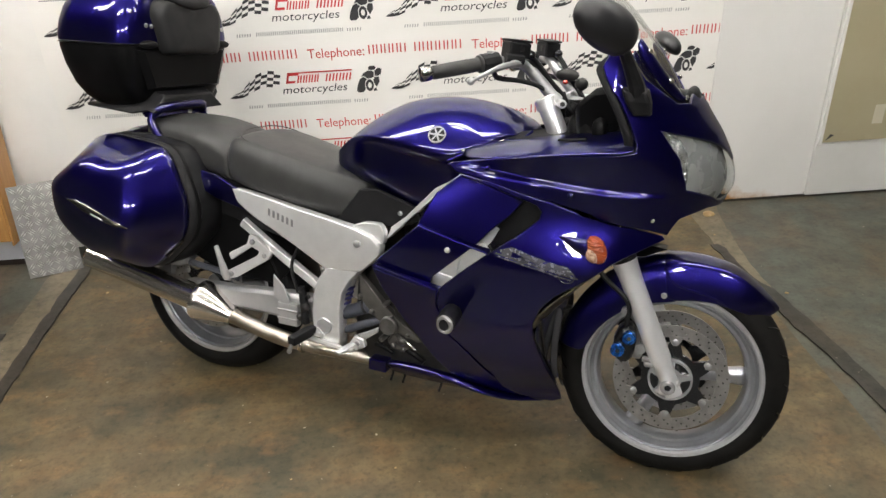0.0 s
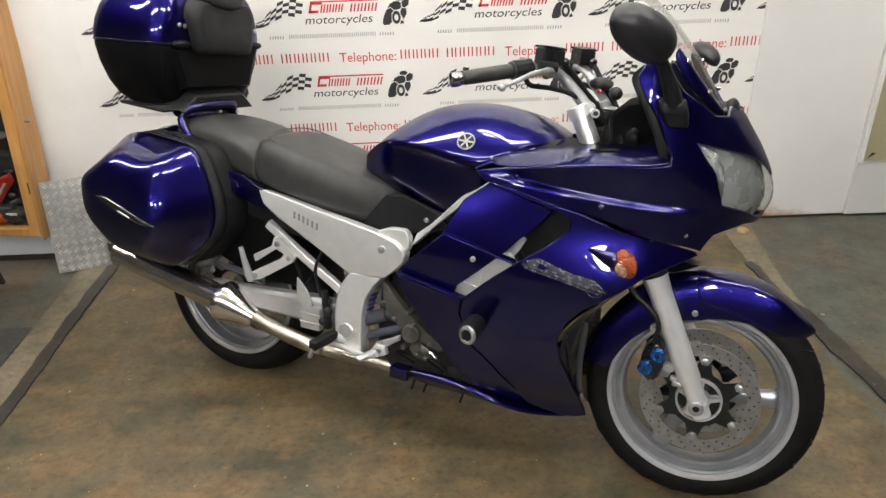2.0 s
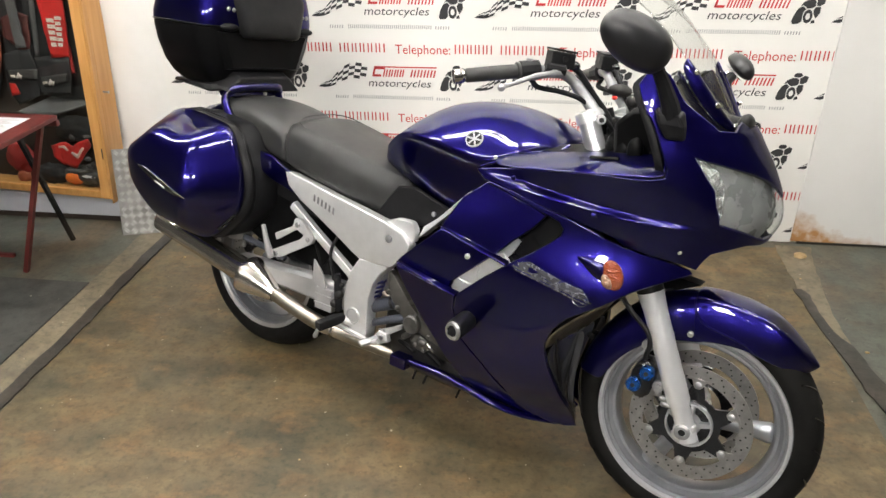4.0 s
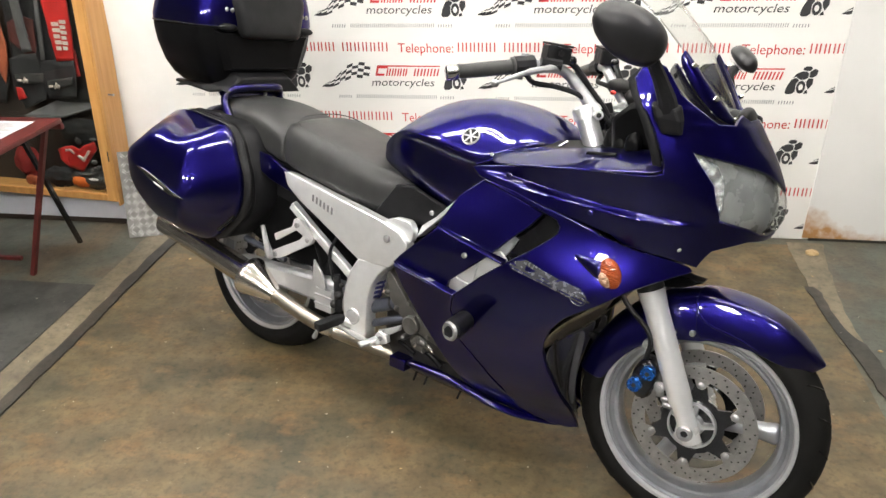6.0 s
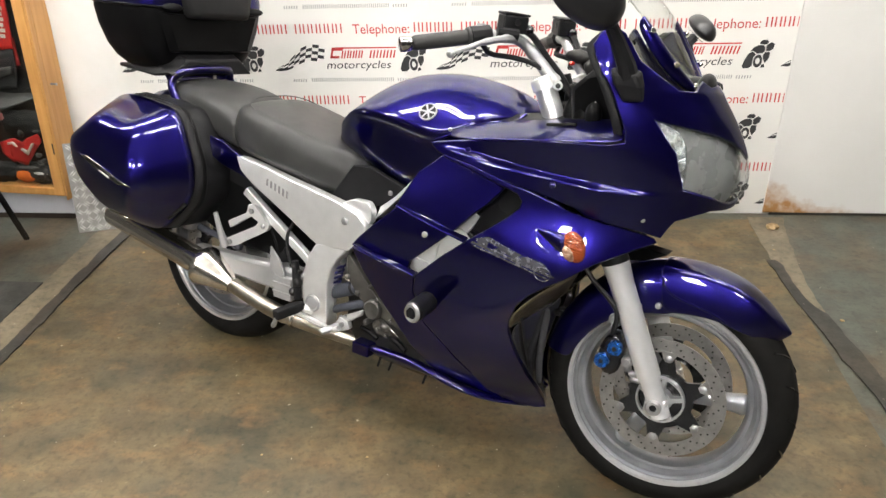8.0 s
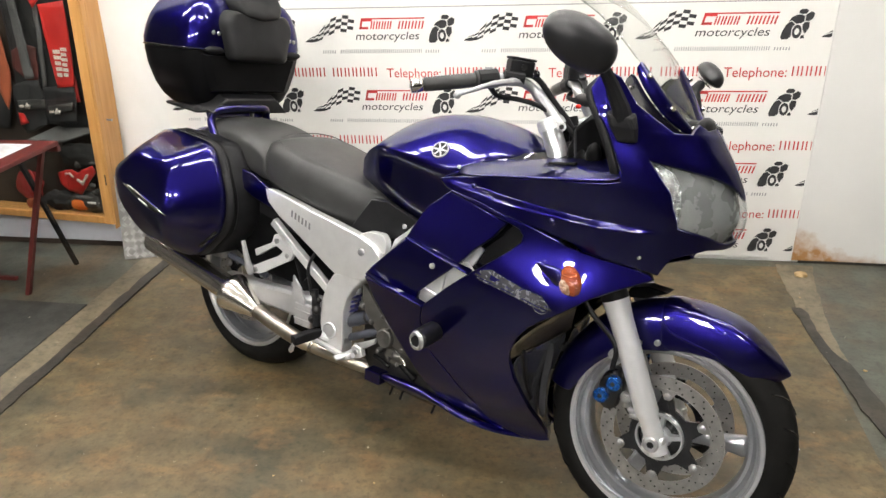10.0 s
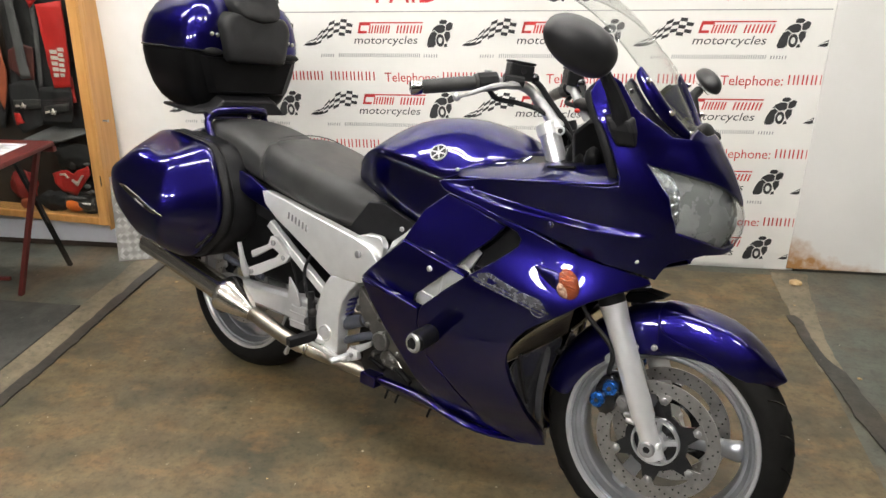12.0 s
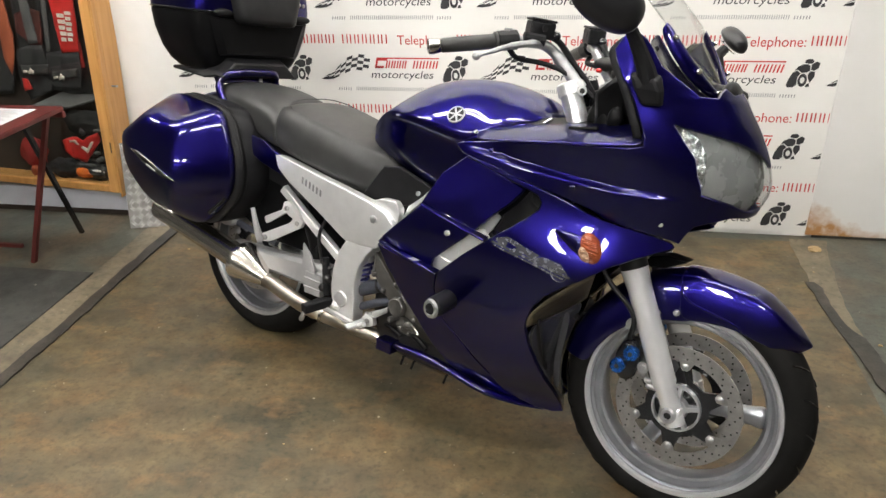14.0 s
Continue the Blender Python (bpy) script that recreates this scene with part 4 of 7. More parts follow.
# ledge on top of the fairing beside the fork
LEDGE = [[(0.935, -0.205, 0.858), (0.915, -0.165, 0.868)], [(0.972, -0.247, 0.861), (0.985, -0.15, 0.893)], [(1.08, -0.256, 0.876), (1.09, -0.14, 0.912)], [(1.20, -0.253, 0.894), (1.19, -0.13, 0.930)], [(1.302, -0.249, 0.905), (1.29, -0.13, 0.945)], [(1.362, -0.232, 0.915), (1.35, -0.15, 0.952)]]
both("fairing_ledge", lambda: loft([[Vector(a).lerp(Vector(b), k / 5) + Vector((0, 0, 0.006 * math.sin(math.pi * k / 5))) for k in range(6)] for a, b in LEDGE], False, False), BLUE, label="glossy blue top ledge of the fairing", sub=2, thick=0.005)
both("ledge_insert", lambda: loft([[Vector(a).lerp(Vector(b), k) + Vector((0, 0, -0.004)) for k in (0.9, 1.0, 1.5)] for a, b in LEDGE[1:]], False, False), BLACK, thick=0.004)
both("ledge_vent", lambda: tube([(1.17, -0.185, 0.918), (1.24, -0.19, 0.928)], [0.005, 0.005], 8), PITCH)
# duct at the front edge of the side fairing
DUCTM = varied("gloss_charcoal_plastic", (0.034, 0.034, 0.038), (0.055, 0.055, 0.060), 9, (0.12, 0.22), coat=0.6)
GRILLE = varied("bronze_mesh_grille", (0.10, 0.085, 0.06), (0.20, 0.17, 0.12), 40, (0.3, 0.45), metal=0.7, bump_s=0.8, bump_scale=260, bump_d=0.003)
DUCT_A = [(1.158, -0.228, 0.440), (1.170, -0.130, 0.445), (1.188, -0.060, 0.458), (1.209, -0.012, 0.480)]
DUCT_T = [(1.161, -0.240, 0.467), (1.212, -0.254, 0.530), (1.275, -0.263, 0.590), (1.317, -0.248, 0.629)]
both("duct_mesh", lambda: loft([[Vector(a).lerp(Vector(b), k / 4) for k in range(5)] for a, b in zip(smooth_path(DUCT_A, 3), smooth_path(DUCT_T, 3))], False, False), GRILLE, label="bronze mesh of the side duct", thick=0.003)
both("duct_lip", lambda: tube(smooth_path([Vector(p) + Vector((0.003, -0.002, 0)) for p in DUCT_A], 5), 0.0018, 6), GRILLE, label="thin bright lip under the mesh")
both("duct", lambda: loft([DUCT_A, [(1.164, -0.213, 0.38), (1.165, -0.135, 0.385), (1.180, -0.07, 0.39), (1.190, -0.012, 0.40)], [(1.183, -0.180, 0.314), (1.170, -0.130, 0.31), (1.168, -0.07, 0.305), (1.170, -0.012, 0.30)],
                           [(1.200, -0.120, 0.235), (1.190, -0.09, 0.23), (1.180, -0.05, 0.225), (1.178, -0.012, 0.22)], [(1.216, -0.060, 0.172), (1.212, -0.045, 0.168), (1.205, -0.03, 0.165), (1.200, -0.012, 0.165)]], False, False), DUCTM, label="gloss black side duct", sub=2, thick=0.004)
both("duct_blade", lambda: loft([[Vector(p) + Vector((0, -w, 0)), Vector(p) + Vector((0.020, -0.3 * w, 0)), Vector(p) + Vector((0.022, 0.3 * w, 0)), Vector(p) + Vector((0, 1.6 * w, 0))] for p, w in (((1.180, -0.075, 0.452), 0.004), ((1.178, -0.075, 0.40), 0.012), ((1.175, -0.08, 0.34), 0.014), ((1.180, -0.085, 0.28), 0.012), ((1.188, -0.085, 0.235), 0.004))]), DUCTM, label="gloss black duct blade", sub=2)
both("duct_grommet", lambda: tube([(1.190, -0.014, 0.417), (1.206, -0.016, 0.417)], 0.008, 10), BLACK)
# indicator pods, crash bobbins, belly, fasteners
both("indicator_pod", lambda: loft([[(1.208, -0.260, 0.701 + dz) for dz in (0.003, 0.0, -0.003, 0.0)], [(1.235, -0.266 - 0.01 * a, 0.696 + b) for a, b in ((0.2, 0.016), (1.2, 0.0), (0.2, -0.016), (-1, 0.0))], [(1.27, -0.268 - 0.018 * a, 0.686 + b) for a, b in ((0.2, 0.030), (1.2, 0.0), (0.2, -0.030), (-1, 0.0))], [(1.288, -0.27 - 0.02 * a, 0.684 + b) for a, b in ((0.2, 0.034), (1.2, 0.0), (0.2, -0.034), (-1, 0.0))]]), BLUE, label="blue indicator pod", sub=2)


def blob(c, s, rot=None, sub=3):
    bm = bmesh.new()
    bmesh.ops.create_icosphere(bm, subdivisions=sub, radius=1)
    m = Matrix.Translation(c)
    if rot is not None:
        m = m @ rot
    return moved(bm, m @ Matrix.Diagonal((*s, 1)))


CLEARH = varied("amber_tinted_facets", (0.26, 0.12, 0.06), (0.62, 0.42, 0.30), 120, (0.10, 0.2), metal=0.3, bump_s=1.0, bump_scale=90, bump_d=0.006)
both("indicator_reflector", lambda: blob((1.297, -0.2730, 0.672), (0.018, 0.0160, 0.023), Matrix.Rotation(radians(-25), 4, "Y"), 2), CLEARH, label="white faceted half of the indicator")
both("indicator_lens", lambda: blob((1.303, -0.268, 0.683), (0.025, 0.018, 0.036), Matrix.Rotation(radians(-25), 4, "Y")), AMBER, label="amber indicator lens")
bob = both("crash_bobbin", lambda: tube([(0.942, -0.235, 0.452), (0.960, -0.340, 0.456), (0.963, -0.352, 0.4565), (0.9635, -0.357, 0.457)], [0.026, 0.026, 0.024, 0.016], 28), BLACK, label="black crash bobbin with a bright end ring")
both("bobbin_ring", lambda: moved(lathe([(0.0150, -0.004), (0.0165, -0.0055), (0.0215, -0.005), (0.0245, 0.002), (0.0150, 0.002)], 28), Matrix.Translation((0.9636, -0.358, 0.457)) @ Matrix.Rotation(radians(-12), 4, "Z")), ALLOY, bob)
both("bobbin_hole", lambda: tube([(0.9625, -0.356, 0.4565), (0.9638, -0.3590, 0.457)], 0.0155, 6), GLOSS, bob)
BELLY = ((0.715, 0.186, 0.226, 0.125, 0.166), (0.83, 0.194, 0.234, 0.130, 0.166), (0.925, 0.196, 0.230, 0.125, 0.164), (0.985, 0.186, 0.204, 0.110, 0.160), (1.06, 0.152, 0.180, 0.085, 0.155), (1.11, 0.112, 0.168, 0.060, 0.152), (1.17, 0.070, 0.163, 0.035, 0.153))
both("belly_strip", lambda: loft([[(x, -y + 0.02, z + 0.004), (x, -y, z), (x, -y - 0.002, z - 0.010), (x, -y * 0.5 - yb * 0.5, z * 0.4 + zb * 0.6), (x, -yb, zb)] for x, y, z, yb, zb in BELLY], False, False), BLUE, label="blue belly edge", thick=0.004, sub=1)
both("belly_bracket", lambda: block((0.664, -0.192, 0.192), (0.722, -0.150, 0.228)), BLUE, label="blue belly bracket", smooth=False, bevel=0.004)
bp("belly_pan", loft([[(x, -w, z), (x, -w, z + 0.03), (x, w, z + 0.03), (x, w, z)] for x, w, z in ((0.68, 0.125, 0.168), (0.95, 0.12, 0.166), (1.06, 0.085, 0.158), (1.18, 0.03, 0.156))]), GLOSS, label="black belly pan", smooth=False, bevel=0.01)
for p, r, mt in (((1.02, -0.2645, 0.846), 0.006, BLUE), ((1.224, -0.2415, 0.799), 0.007, BLUE), ((1.413, -0.174, 0.749), 0.0055, ALLOY), ((0.929, -0.274, 0.625), 0.0075, ALLOY), ((0.93, -0.2, 0.872), 0.005, ALLOY)):
    screw(p, (0.1, -1, 0.1), r, mt, ncowl)
# decals on the fairing
SILVINK = varied("silver_print", (0.10, 0.10, 0.13), (0.17, 0.17, 0.20), 30, (0.22, 0.32), metal=0.7)
for q in ([(1.067, 0.648), (1.099, 0.658), (1.142, 0.646), (1.126, 0.64), (1.101, 0.647), (1.097, 0.633), (1.075, 0.639)], [(1.105, 0.627), (1.139, 0.646), (1.185, 0.636), (1.171, 0.622), (1.146, 0.63), (1.13, 0.62)], [(1.16, 0.618), (1.194, 0.634), (1.24, 0.629), (1.255, 0.613), (1.232, 0.605), (1.204, 0.617), (1.185, 0.611)],
          [(1.056, 0.636), (1.060, 0.640), (1.268, 0.605), (1.266, 0.601)], [(1.061, 0.629), (1.064, 0.631), (1.252, 0.598), (1.249, 0.596)]):
    sheet("printed_decal", q, side(0.0012), SILVINK, fair, edge=0.0004, depth=0.0012)
both("printed_ring", lambda: tube([side(0.001)(1.240 + 0.019 * math.cos(t), 0.605 + 0.016 * math.sin(t)) for t in (2 * math.pi * k / 24 for k in range(25))], 0.0009, 5), SILVINK, fair)


# ---- tank
def ring8(x, zt, wc, zc, wl, zl, sh=0.46):
    half = [(0, zt), (-wc * sh, zt - (zt - zc) * 0.10), (-wc * 0.88, zc + (zt - zc) * 0.36), (-wc * 0.998, zc + 0.007), (-wc * 0.985, zc - 0.006), (-wl * 1.10, zc - 0.024), (-wl * 1.02, zl), (-wl * 0.5, zl - 0.01)]
    right = half + [(0, zl - 0.012)]
    left = [(-y, z) for y, z in half[:0:-1]]
    return [(x, y, z) for y, z in right + left]


TANK = ((0.470, 0.800, 0.05, 0.786, 0.045, 0.765), (0.51, 0.840, 0.08, 0.818, 0.075, 0.750), (0.555, 0.880, 0.112, 0.850, 0.10, 0.742), (0.61, 0.921, 0.142, 0.868, 0.118, 0.725), (0.67, 0.958, 0.162, 0.869, 0.135, 0.710), (0.735, 0.980, 0.177, 0.864, 0.145, 0.690),
        (0.82, 0.992, 0.189, 0.854, 0.152, 0.675), (0.895, 0.989, 0.190, 0.842, 0.152, 0.680), (0.95, 0.978, 0.177, 0.872, 0.145, 0.720), (0.995, 0.964, 0.158, 0.900, 0.13, 0.780), (1.05, 0.940, 0.11, 0.908, 0.09, 0.830), (1.075, 0.922, 0.07, 0.900, 0.05, 0.850))
tank_bm = loft([ring8(*r) for r in TANK])
tank_bm.verts.ensure_lookup_table()
crease = tank_bm.edges.layers.float.new("crease_edge")
for a, b in zip(range(len(TANK) - 1), range(1, len(TANK))):
    for k in (3, 4, 12, 13):
        e = tank_bm.edges.get((tank_bm.verts[a * 16 + k], tank_bm.verts[b * 16 + k]))
        if e:
            e[crease] = 0.95
tank = bp("fuel_tank", tank_bm, BLUE, label="glossy blue fuel tank", sub=2)
BADGE = (0.842, -0.1640, 0.899)
bdir = Matrix.Translation(BADGE) @ Matrix.Rotation(radians(-36), 4, "X") @ Matrix.Rotation(radians(4), 4, "Z")
bp("tank_badge", moved(lathe([(0.0208, -0.003), (0.0238, -0.003), (0.0245, 0.004), (0.0205, 0.004)], 36), bdir), ALLOY, tank, "round silver badge")
bp("badge_disc", moved(lathe([(0.001, -0.0015), (0.0212, -0.0015), (0.0212, 0.004), (0.001, 0.004)], 30), bdir), BLACK, tank)
arms = bmesh.new()
for k in range(3):
    a = radians(90 + 60 * k)
    block((-0.0022, -0.0026, -0.0195), (0.0022, -0.001, 0.0195), arms, Matrix.Rotation(a, 4, "Y"))
bp("badge_arms", moved(arms, bdir), ALLOY, tank, smooth=False)
both("tank_trim", lambda: tube(smooth_path([(0.885, -0.190, 0.838), (0.96, -0.175, 0.875), (1.02, -0.150, 0.898), (1.06, -0.125, 0.905), (1.085, -0.11, 0.925)], 4), 0.0035, 6), BLUE)
both("tank_front_bracket", lambda: block((1.06, -0.12, 0.86), (1.13, -0.03, 0.90)), BLACK, smooth=False, bevel=0.01)
screw((1.10, -0.08, 0.905), (0, 0, 1), 0.012, ALLOY, tank, h=0.02)


# ---- seats
def seat_ring(x, hw, zt, zb, crown=0.012):
    half = [(0, zt), (-hw * 0.5, zt - crown * 0.2), (-hw * 0.85, zt - crown), (-hw, zt - crown - 0.03), (-hw, (zt + zb) / 2 - 0.02), (-hw * 0.96, zb), (-hw * 0.5, zb - 0.005)]
    return [(x, y, z) for y, z in half + [(0, zb - 0.005)] + [(-y, z) for y, z in half[:0:-1]]]


bp("passenger_seat", creased(loft([seat_ring(*r) for r in ((-0.235, 0.06, 0.835, 0.80), (-0.21, 0.095, 0.852, 0.785), (-0.13, 0.125, 0.861, 0.76), (-0.02, 0.14, 0.859, 0.73), (0.08, 0.148, 0.838, 0.70), (0.145, 0.15, 0.808, 0.685), (0.155, 0.145, 0.79, 0.69))]), 7, 14, (3, 11), 0.45), SEATM, label="black vinyl passenger seat", sub=2)
rseat = bp("rider_seat", creased(loft([seat_ring(*r) for r in ((0.13, 0.10, 0.79, 0.70), (0.145, 0.148, 0.826, 0.690), (0.185, 0.165, 0.837, 0.68), (0.28, 0.172, 0.815, 0.665), (0.40, 0.166, 0.788, 0.640), (0.50, 0.154, 0.766, 0.618), (0.575, 0.132, 0.750, 0.618), (0.615, 0.095, 0.737, 0.65), (0.622, 0.07, 0.72, 0.68))]), 9, 14, (2, 12), 0.7), SEATM, label="black vinyl rider seat", sub=2)
seam = smooth_path([(0.60, -0.085, 0.735), (0.50, -0.118, 0.752), (0.38, -0.135, 0.776), (0.27, -0.140, 0.802), (0.19, -0.125, 0.826), (0.165, -0.07, 0.838), (0.16, 0.0, 0.8405)], 6)
both("seat_seam", lambda: tube(seam, 0.0016, 6), SEATM, rseat, "stitched seam")
sheet("side_infill", [(0.535, 0.622), (0.605, 0.715), (0.66, 0.722), (0.768, 0.690), (0.80, 0.655), (0.735, 0.635), (0.61, 0.612)], at_y(0.146), BLACK, label="black infill panel below the seat")
screw((0.735, -0.150, 0.668), (0, -1, 0.2), 0.007, ALLOY, rseat)

# ---- top box
def plan_ring(cx, hx, hy, z, n=48, e=0.36, cy=0.02):
    out = []
    for k in range(n):
        a = 2 * math.pi * k / n
        c, s = math.cos(a), math.sin(a)
        out.append((cx + hx * math.copysign(abs(c) ** e, c), cy + hy * math.copysign(abs(s) ** e, s), z))
    return out


box = bp("top_box", loft([plan_ring(-0.285, 0.085, 0.12, 0.878), plan_ring(-0.288, 0.110, 0.17, 0.886), plan_ring(-0.292, 0.128, 0.198, 0.910), plan_ring(-0.298, 0.145, 0.220, 0.95), plan_ring(-0.303, 0.158, 0.240, 1.01), plan_ring(-0.306, 0.165, 0.248, 1.06), plan_ring(-0.306, 0.165, 0.248, 1.072), plan_ring(-0.306, 0.158, 0.240, 1.076)]),
         PITCH, label="black plastic top box with a blue lid", sharp=30)
box.location = (-0.015, 0.030, 0.0)
bp("lid", loft([plan_ring(-0.306, 0.158, 0.240, 1.076), plan_ring(-0.306, 0.167, 0.250, 1.080), plan_ring(-0.306, 0.168, 0.251, 1.10), plan_ring(-0.304, 0.163, 0.245, 1.14), plan_ring(-0.300, 0.154, 0.234, 1.18), plan_ring(-0.296, 0.142, 0.216, 1.215), plan_ring(-0.292, 0.126, 0.190, 1.242), plan_ring(-0.290, 0.10, 0.15, 1.262), plan_ring(-0.288, 0.05, 0.07, 1.272)]),
         BLUE, box, "blue top box lid", sharp=30)
def cushion(outline, x0, x1, lean, cy=0.02):
    """A padded slab facing forward, cut to an outline in y and z."""
    my, mz = (sum(p[k] for p in outline) / len(outline) for k in (0, 1))
    return loft([[(x0 + (x1 - x0) * a - lean * (z - mz), cy + my + (y - my) * k, mz + (z - mz) * k) for y, z in outline] for a, k in ((0, 1.0), (0.55, 1.0), (0.80, 0.97), (0.95, 0.90), (1.0, 0.78), (0.97, 0.4))])


PAD_LOW = rounded(((-0.150, 1.172), (-0.122, 1.214), (-0.05, 1.204), (0.0, 1.190), (0.05, 1.204), (0.122, 1.214), (0.150, 1.172), (0.118, 1.046), (-0.118, 1.046)), 0.022, 4)
PAD_TOP = rounded(((-0.108, 1.232), (-0.088, 1.292), (0.088, 1.292), (0.108, 1.232), (0.085, 1.196), (0.0, 1.182), (-0.085, 1.196)), 0.018, 3)
bp("backrest_pad", cushion(PAD_LOW, -0.165, -0.098, 0.10), PADM, box, "black padded backrest", sharp=60)
bp("backrest_top", cushion(PAD_TOP, -0.185, -0.108, 0.30), PADM, box, "raised top of the backrest", sharp=60)
for yy in (-0.045, 0.085):
    bp("pad_groove", tube(smooth_path([(-0.094, yy - 0.012 if yy < 0 else yy + 0.012, 1.07), (-0.096, yy, 1.11), (-0.099, yy, 1.14)], 4), 0.0022, 6), PADM, box)
for yy, zz in ((-0.150, 1.134), (-0.128, 1.132), (0.185, 1.128), (0.205, 1.126)):
    bp("rivet", blob((-0.141, yy, zz), (0.004, 0.0075, 0.0075), sub=2), ALLOY, box, "silver rivet")
for yy in (-0.145, 0.20):
    bp("latch", blob((-0.140, yy, 1.077), (0.012, 0.038, 0.013)), BLACK, box, "black lid latch")
bp("seam_band", loft([plan_ring(-0.306, 0.1665, 0.2505, 1.0735), plan_ring(-0.306, 0.1685, 0.2525, 1.075), plan_ring(-0.306, 0.1685, 0.2525, 1.079), plan_ring(-0.306, 0.1665, 0.2505, 1.0805)], False), GLOSS, box)
bp("front_recess", loft([[(-0.152, y, z) for y, z in ((-0.19, 1.062), (0.23, 1.062), (0.19, 0.94), (-0.15, 0.94))], [(-0.1385, y, z) for y, z in ((-0.165, 1.058), (0.205, 1.058), (0.165, 0.945), (-0.125, 0.945))]]), PITCH, box, smooth=False)
# rack and grab rail
bp("rack_plate", loft([[(-0.44, -0.12, 0.868), (-0.44, 0.15, 0.868), (-0.44, 0.15, 0.880), (-0.44, -0.12, 0.880)], [(-0.21, -0.16, 0.862), (-0.21, 0.19, 0.862), (-0.21, 0.18, 0.89), (-0.21, -0.15, 0.89)], [(-0.165, -0.145, 0.872), (-0.165, 0.18, 0.872), (-0.165, 0.13, 0.935), (-0.165, -0.10, 0.935)], [(-0.125, -0.15, 0.868), (-0.125, 0.185, 0.868), (-0.128, 0.13, 0.918), (-0.128, -0.09, 0.918)]]), BLACK, label="black luggage rack", bevel=0.006).location = (-0.012, 0.018, 0.0)
bp("grab_rail", tube(smooth_path([(-0.03, -0.150, 0.735), (-0.075, -0.143, 0.762), (-0.125, -0.133, 0.80), (-0.160, -0.122, 0.845), (-0.145, -0.105, 0.877), (-0.125, -0.07, 0.888), (-0.122, 0, 0.890), (-0.125, 0.07, 0.888), (-0.145, 0.105, 0.877), (-0.160, 0.122, 0.845), (-0.125, 0.133, 0.80), (-0.075, 0.143, 0.762), (-0.03, 0.150, 0.735)], 5), 0.0135, 12), BLUE, label="glossy blue grab rail")
bp("rail_web", loft([[(-0.16, -0.115, 0.85), (-0.20, -0.11, 0.85), (-0.20, 0.11, 0.85), (-0.16, 0.115, 0.85)], [(-0.165, -0.11, 0.87), (-0.23, -0.10, 0.87), (-0.23, 0.10, 0.87), (-0.165, 0.11, 0.87)]]), BLUE, label="blue rail web", smooth=False, bevel=0.005)
bp("rack_pin", tube([(-0.15, 0.045, 0.845), (-0.15, 0.045, 0.895)], 0.006, 8), WHITECL0, label="white rack spacer")
bp("tail_unit", loft([[(x, -w, zb), (x, -w * 1.1, (zb + zt) / 2), (x, -w * 0.7, zt), (x, w * 0.7, zt), (x, w * 1.1, (zb + zt) / 2), (x, w, zb)] for x, w, zb, zt in ((-0.37, 0.05, 0.75, 0.785), (-0.33, 0.085, 0.72, 0.805), (-0.22, 0.11, 0.69, 0.825), (-0.08, 0.125, 0.68, 0.79), (0.06, 0.13, 0.68, 0.72))]), BLUE, label="glossy blue tail unit", sub=2)
bp("tail_lamp", blob((-0.37, 0, 0.765), (0.012, 0.06, 0.018)), REDLENS, label="red tail lamp")
sheet("tail_side", [(0.035, 0.716), (0.111, 0.708), (0.200, 0.672), (0.236, 0.625), (0.240, 0.604), (0.198, 0.617), (0.115, 0.640), (0.065, 0.664), (0.040, 0.69)], at_y(0.158, 0, 0, 0.012, 0.665, 0.06), BLUE, label="blue tail side panel")

# ---- panniers
PAN_O = (-0.16, 0.61)
PANC = rounded(((-0.255, 0.815), (-0.005, 0.790), (0.066, 0.62), (0.054, 0.52), (-0.08, 0.392), (-0.325, 0.412), (-0.425, 0.545), (-0.428, 0.675)), 0.055, 6)


def pan_radius(a):
    """Distance from the middle to the pannier's outline."""
    c, s = math.cos(a), math.sin(a)
    for p, q in zip(PANC, PANC[1:] + PANC[:1]):
        px, pz, dx, dz = p[0] - PAN_O[0], p[1] - PAN_O[1], q[0] - p[0], q[1] - p[1]
        den = c * dz - s * dx
        if abs(den) > 1e-9:
            r, k = (px * dz - pz * dx) / den, (px * s - pz * c) / den
            if r > 0 and -1e-6 <= k <= 1 + 1e-6:
                return r
    return 0.2


PAN_N = 96
PAN_R = [pan_radius(2 * math.pi * k / PAN_N) for k in range(PAN_N)]


def pan_ring(scale, y, dx=0.0, soft=0):
    out = []
    for k in range(PAN_N):
        a = 2 * math.pi * k / PAN_N
        r = sum(PAN_R[(k + q) % PAN_N] for q in range(-soft, soft + 1)) / (2 * soft + 1) * scale
        x, z = PAN_O[0] + r * math.cos(a), PAN_O[1] + r * math.sin(a)
        out.append((x + dx, y + 0.10 * (z - PAN_O[1]) * min(1.0, (-y - 0.2) / 0.1), z))
    return out


def pan_height(x, z, d):
    """How far the lid stands out: flat faces meeting in soft edges, d metres in from the rim."""
    ridge = 0.632 - 0.28 * (x + 0.235)
    u, w = max(0.0, z - ridge), max(0.0, ridge - z)
    faces = (0.172 - 0.22 * u - 1.1 * u * u, 0.172 - 0.42 * w - 0.5 * w * w, 0.040 + 1.05 * (0.098 - x), 0.050 + 0.95 * (x + 0.430), 0.004 + 2.0 * d)
    return -0.016 * math.log(sum(math.exp(-f / 0.016) for f in faces))


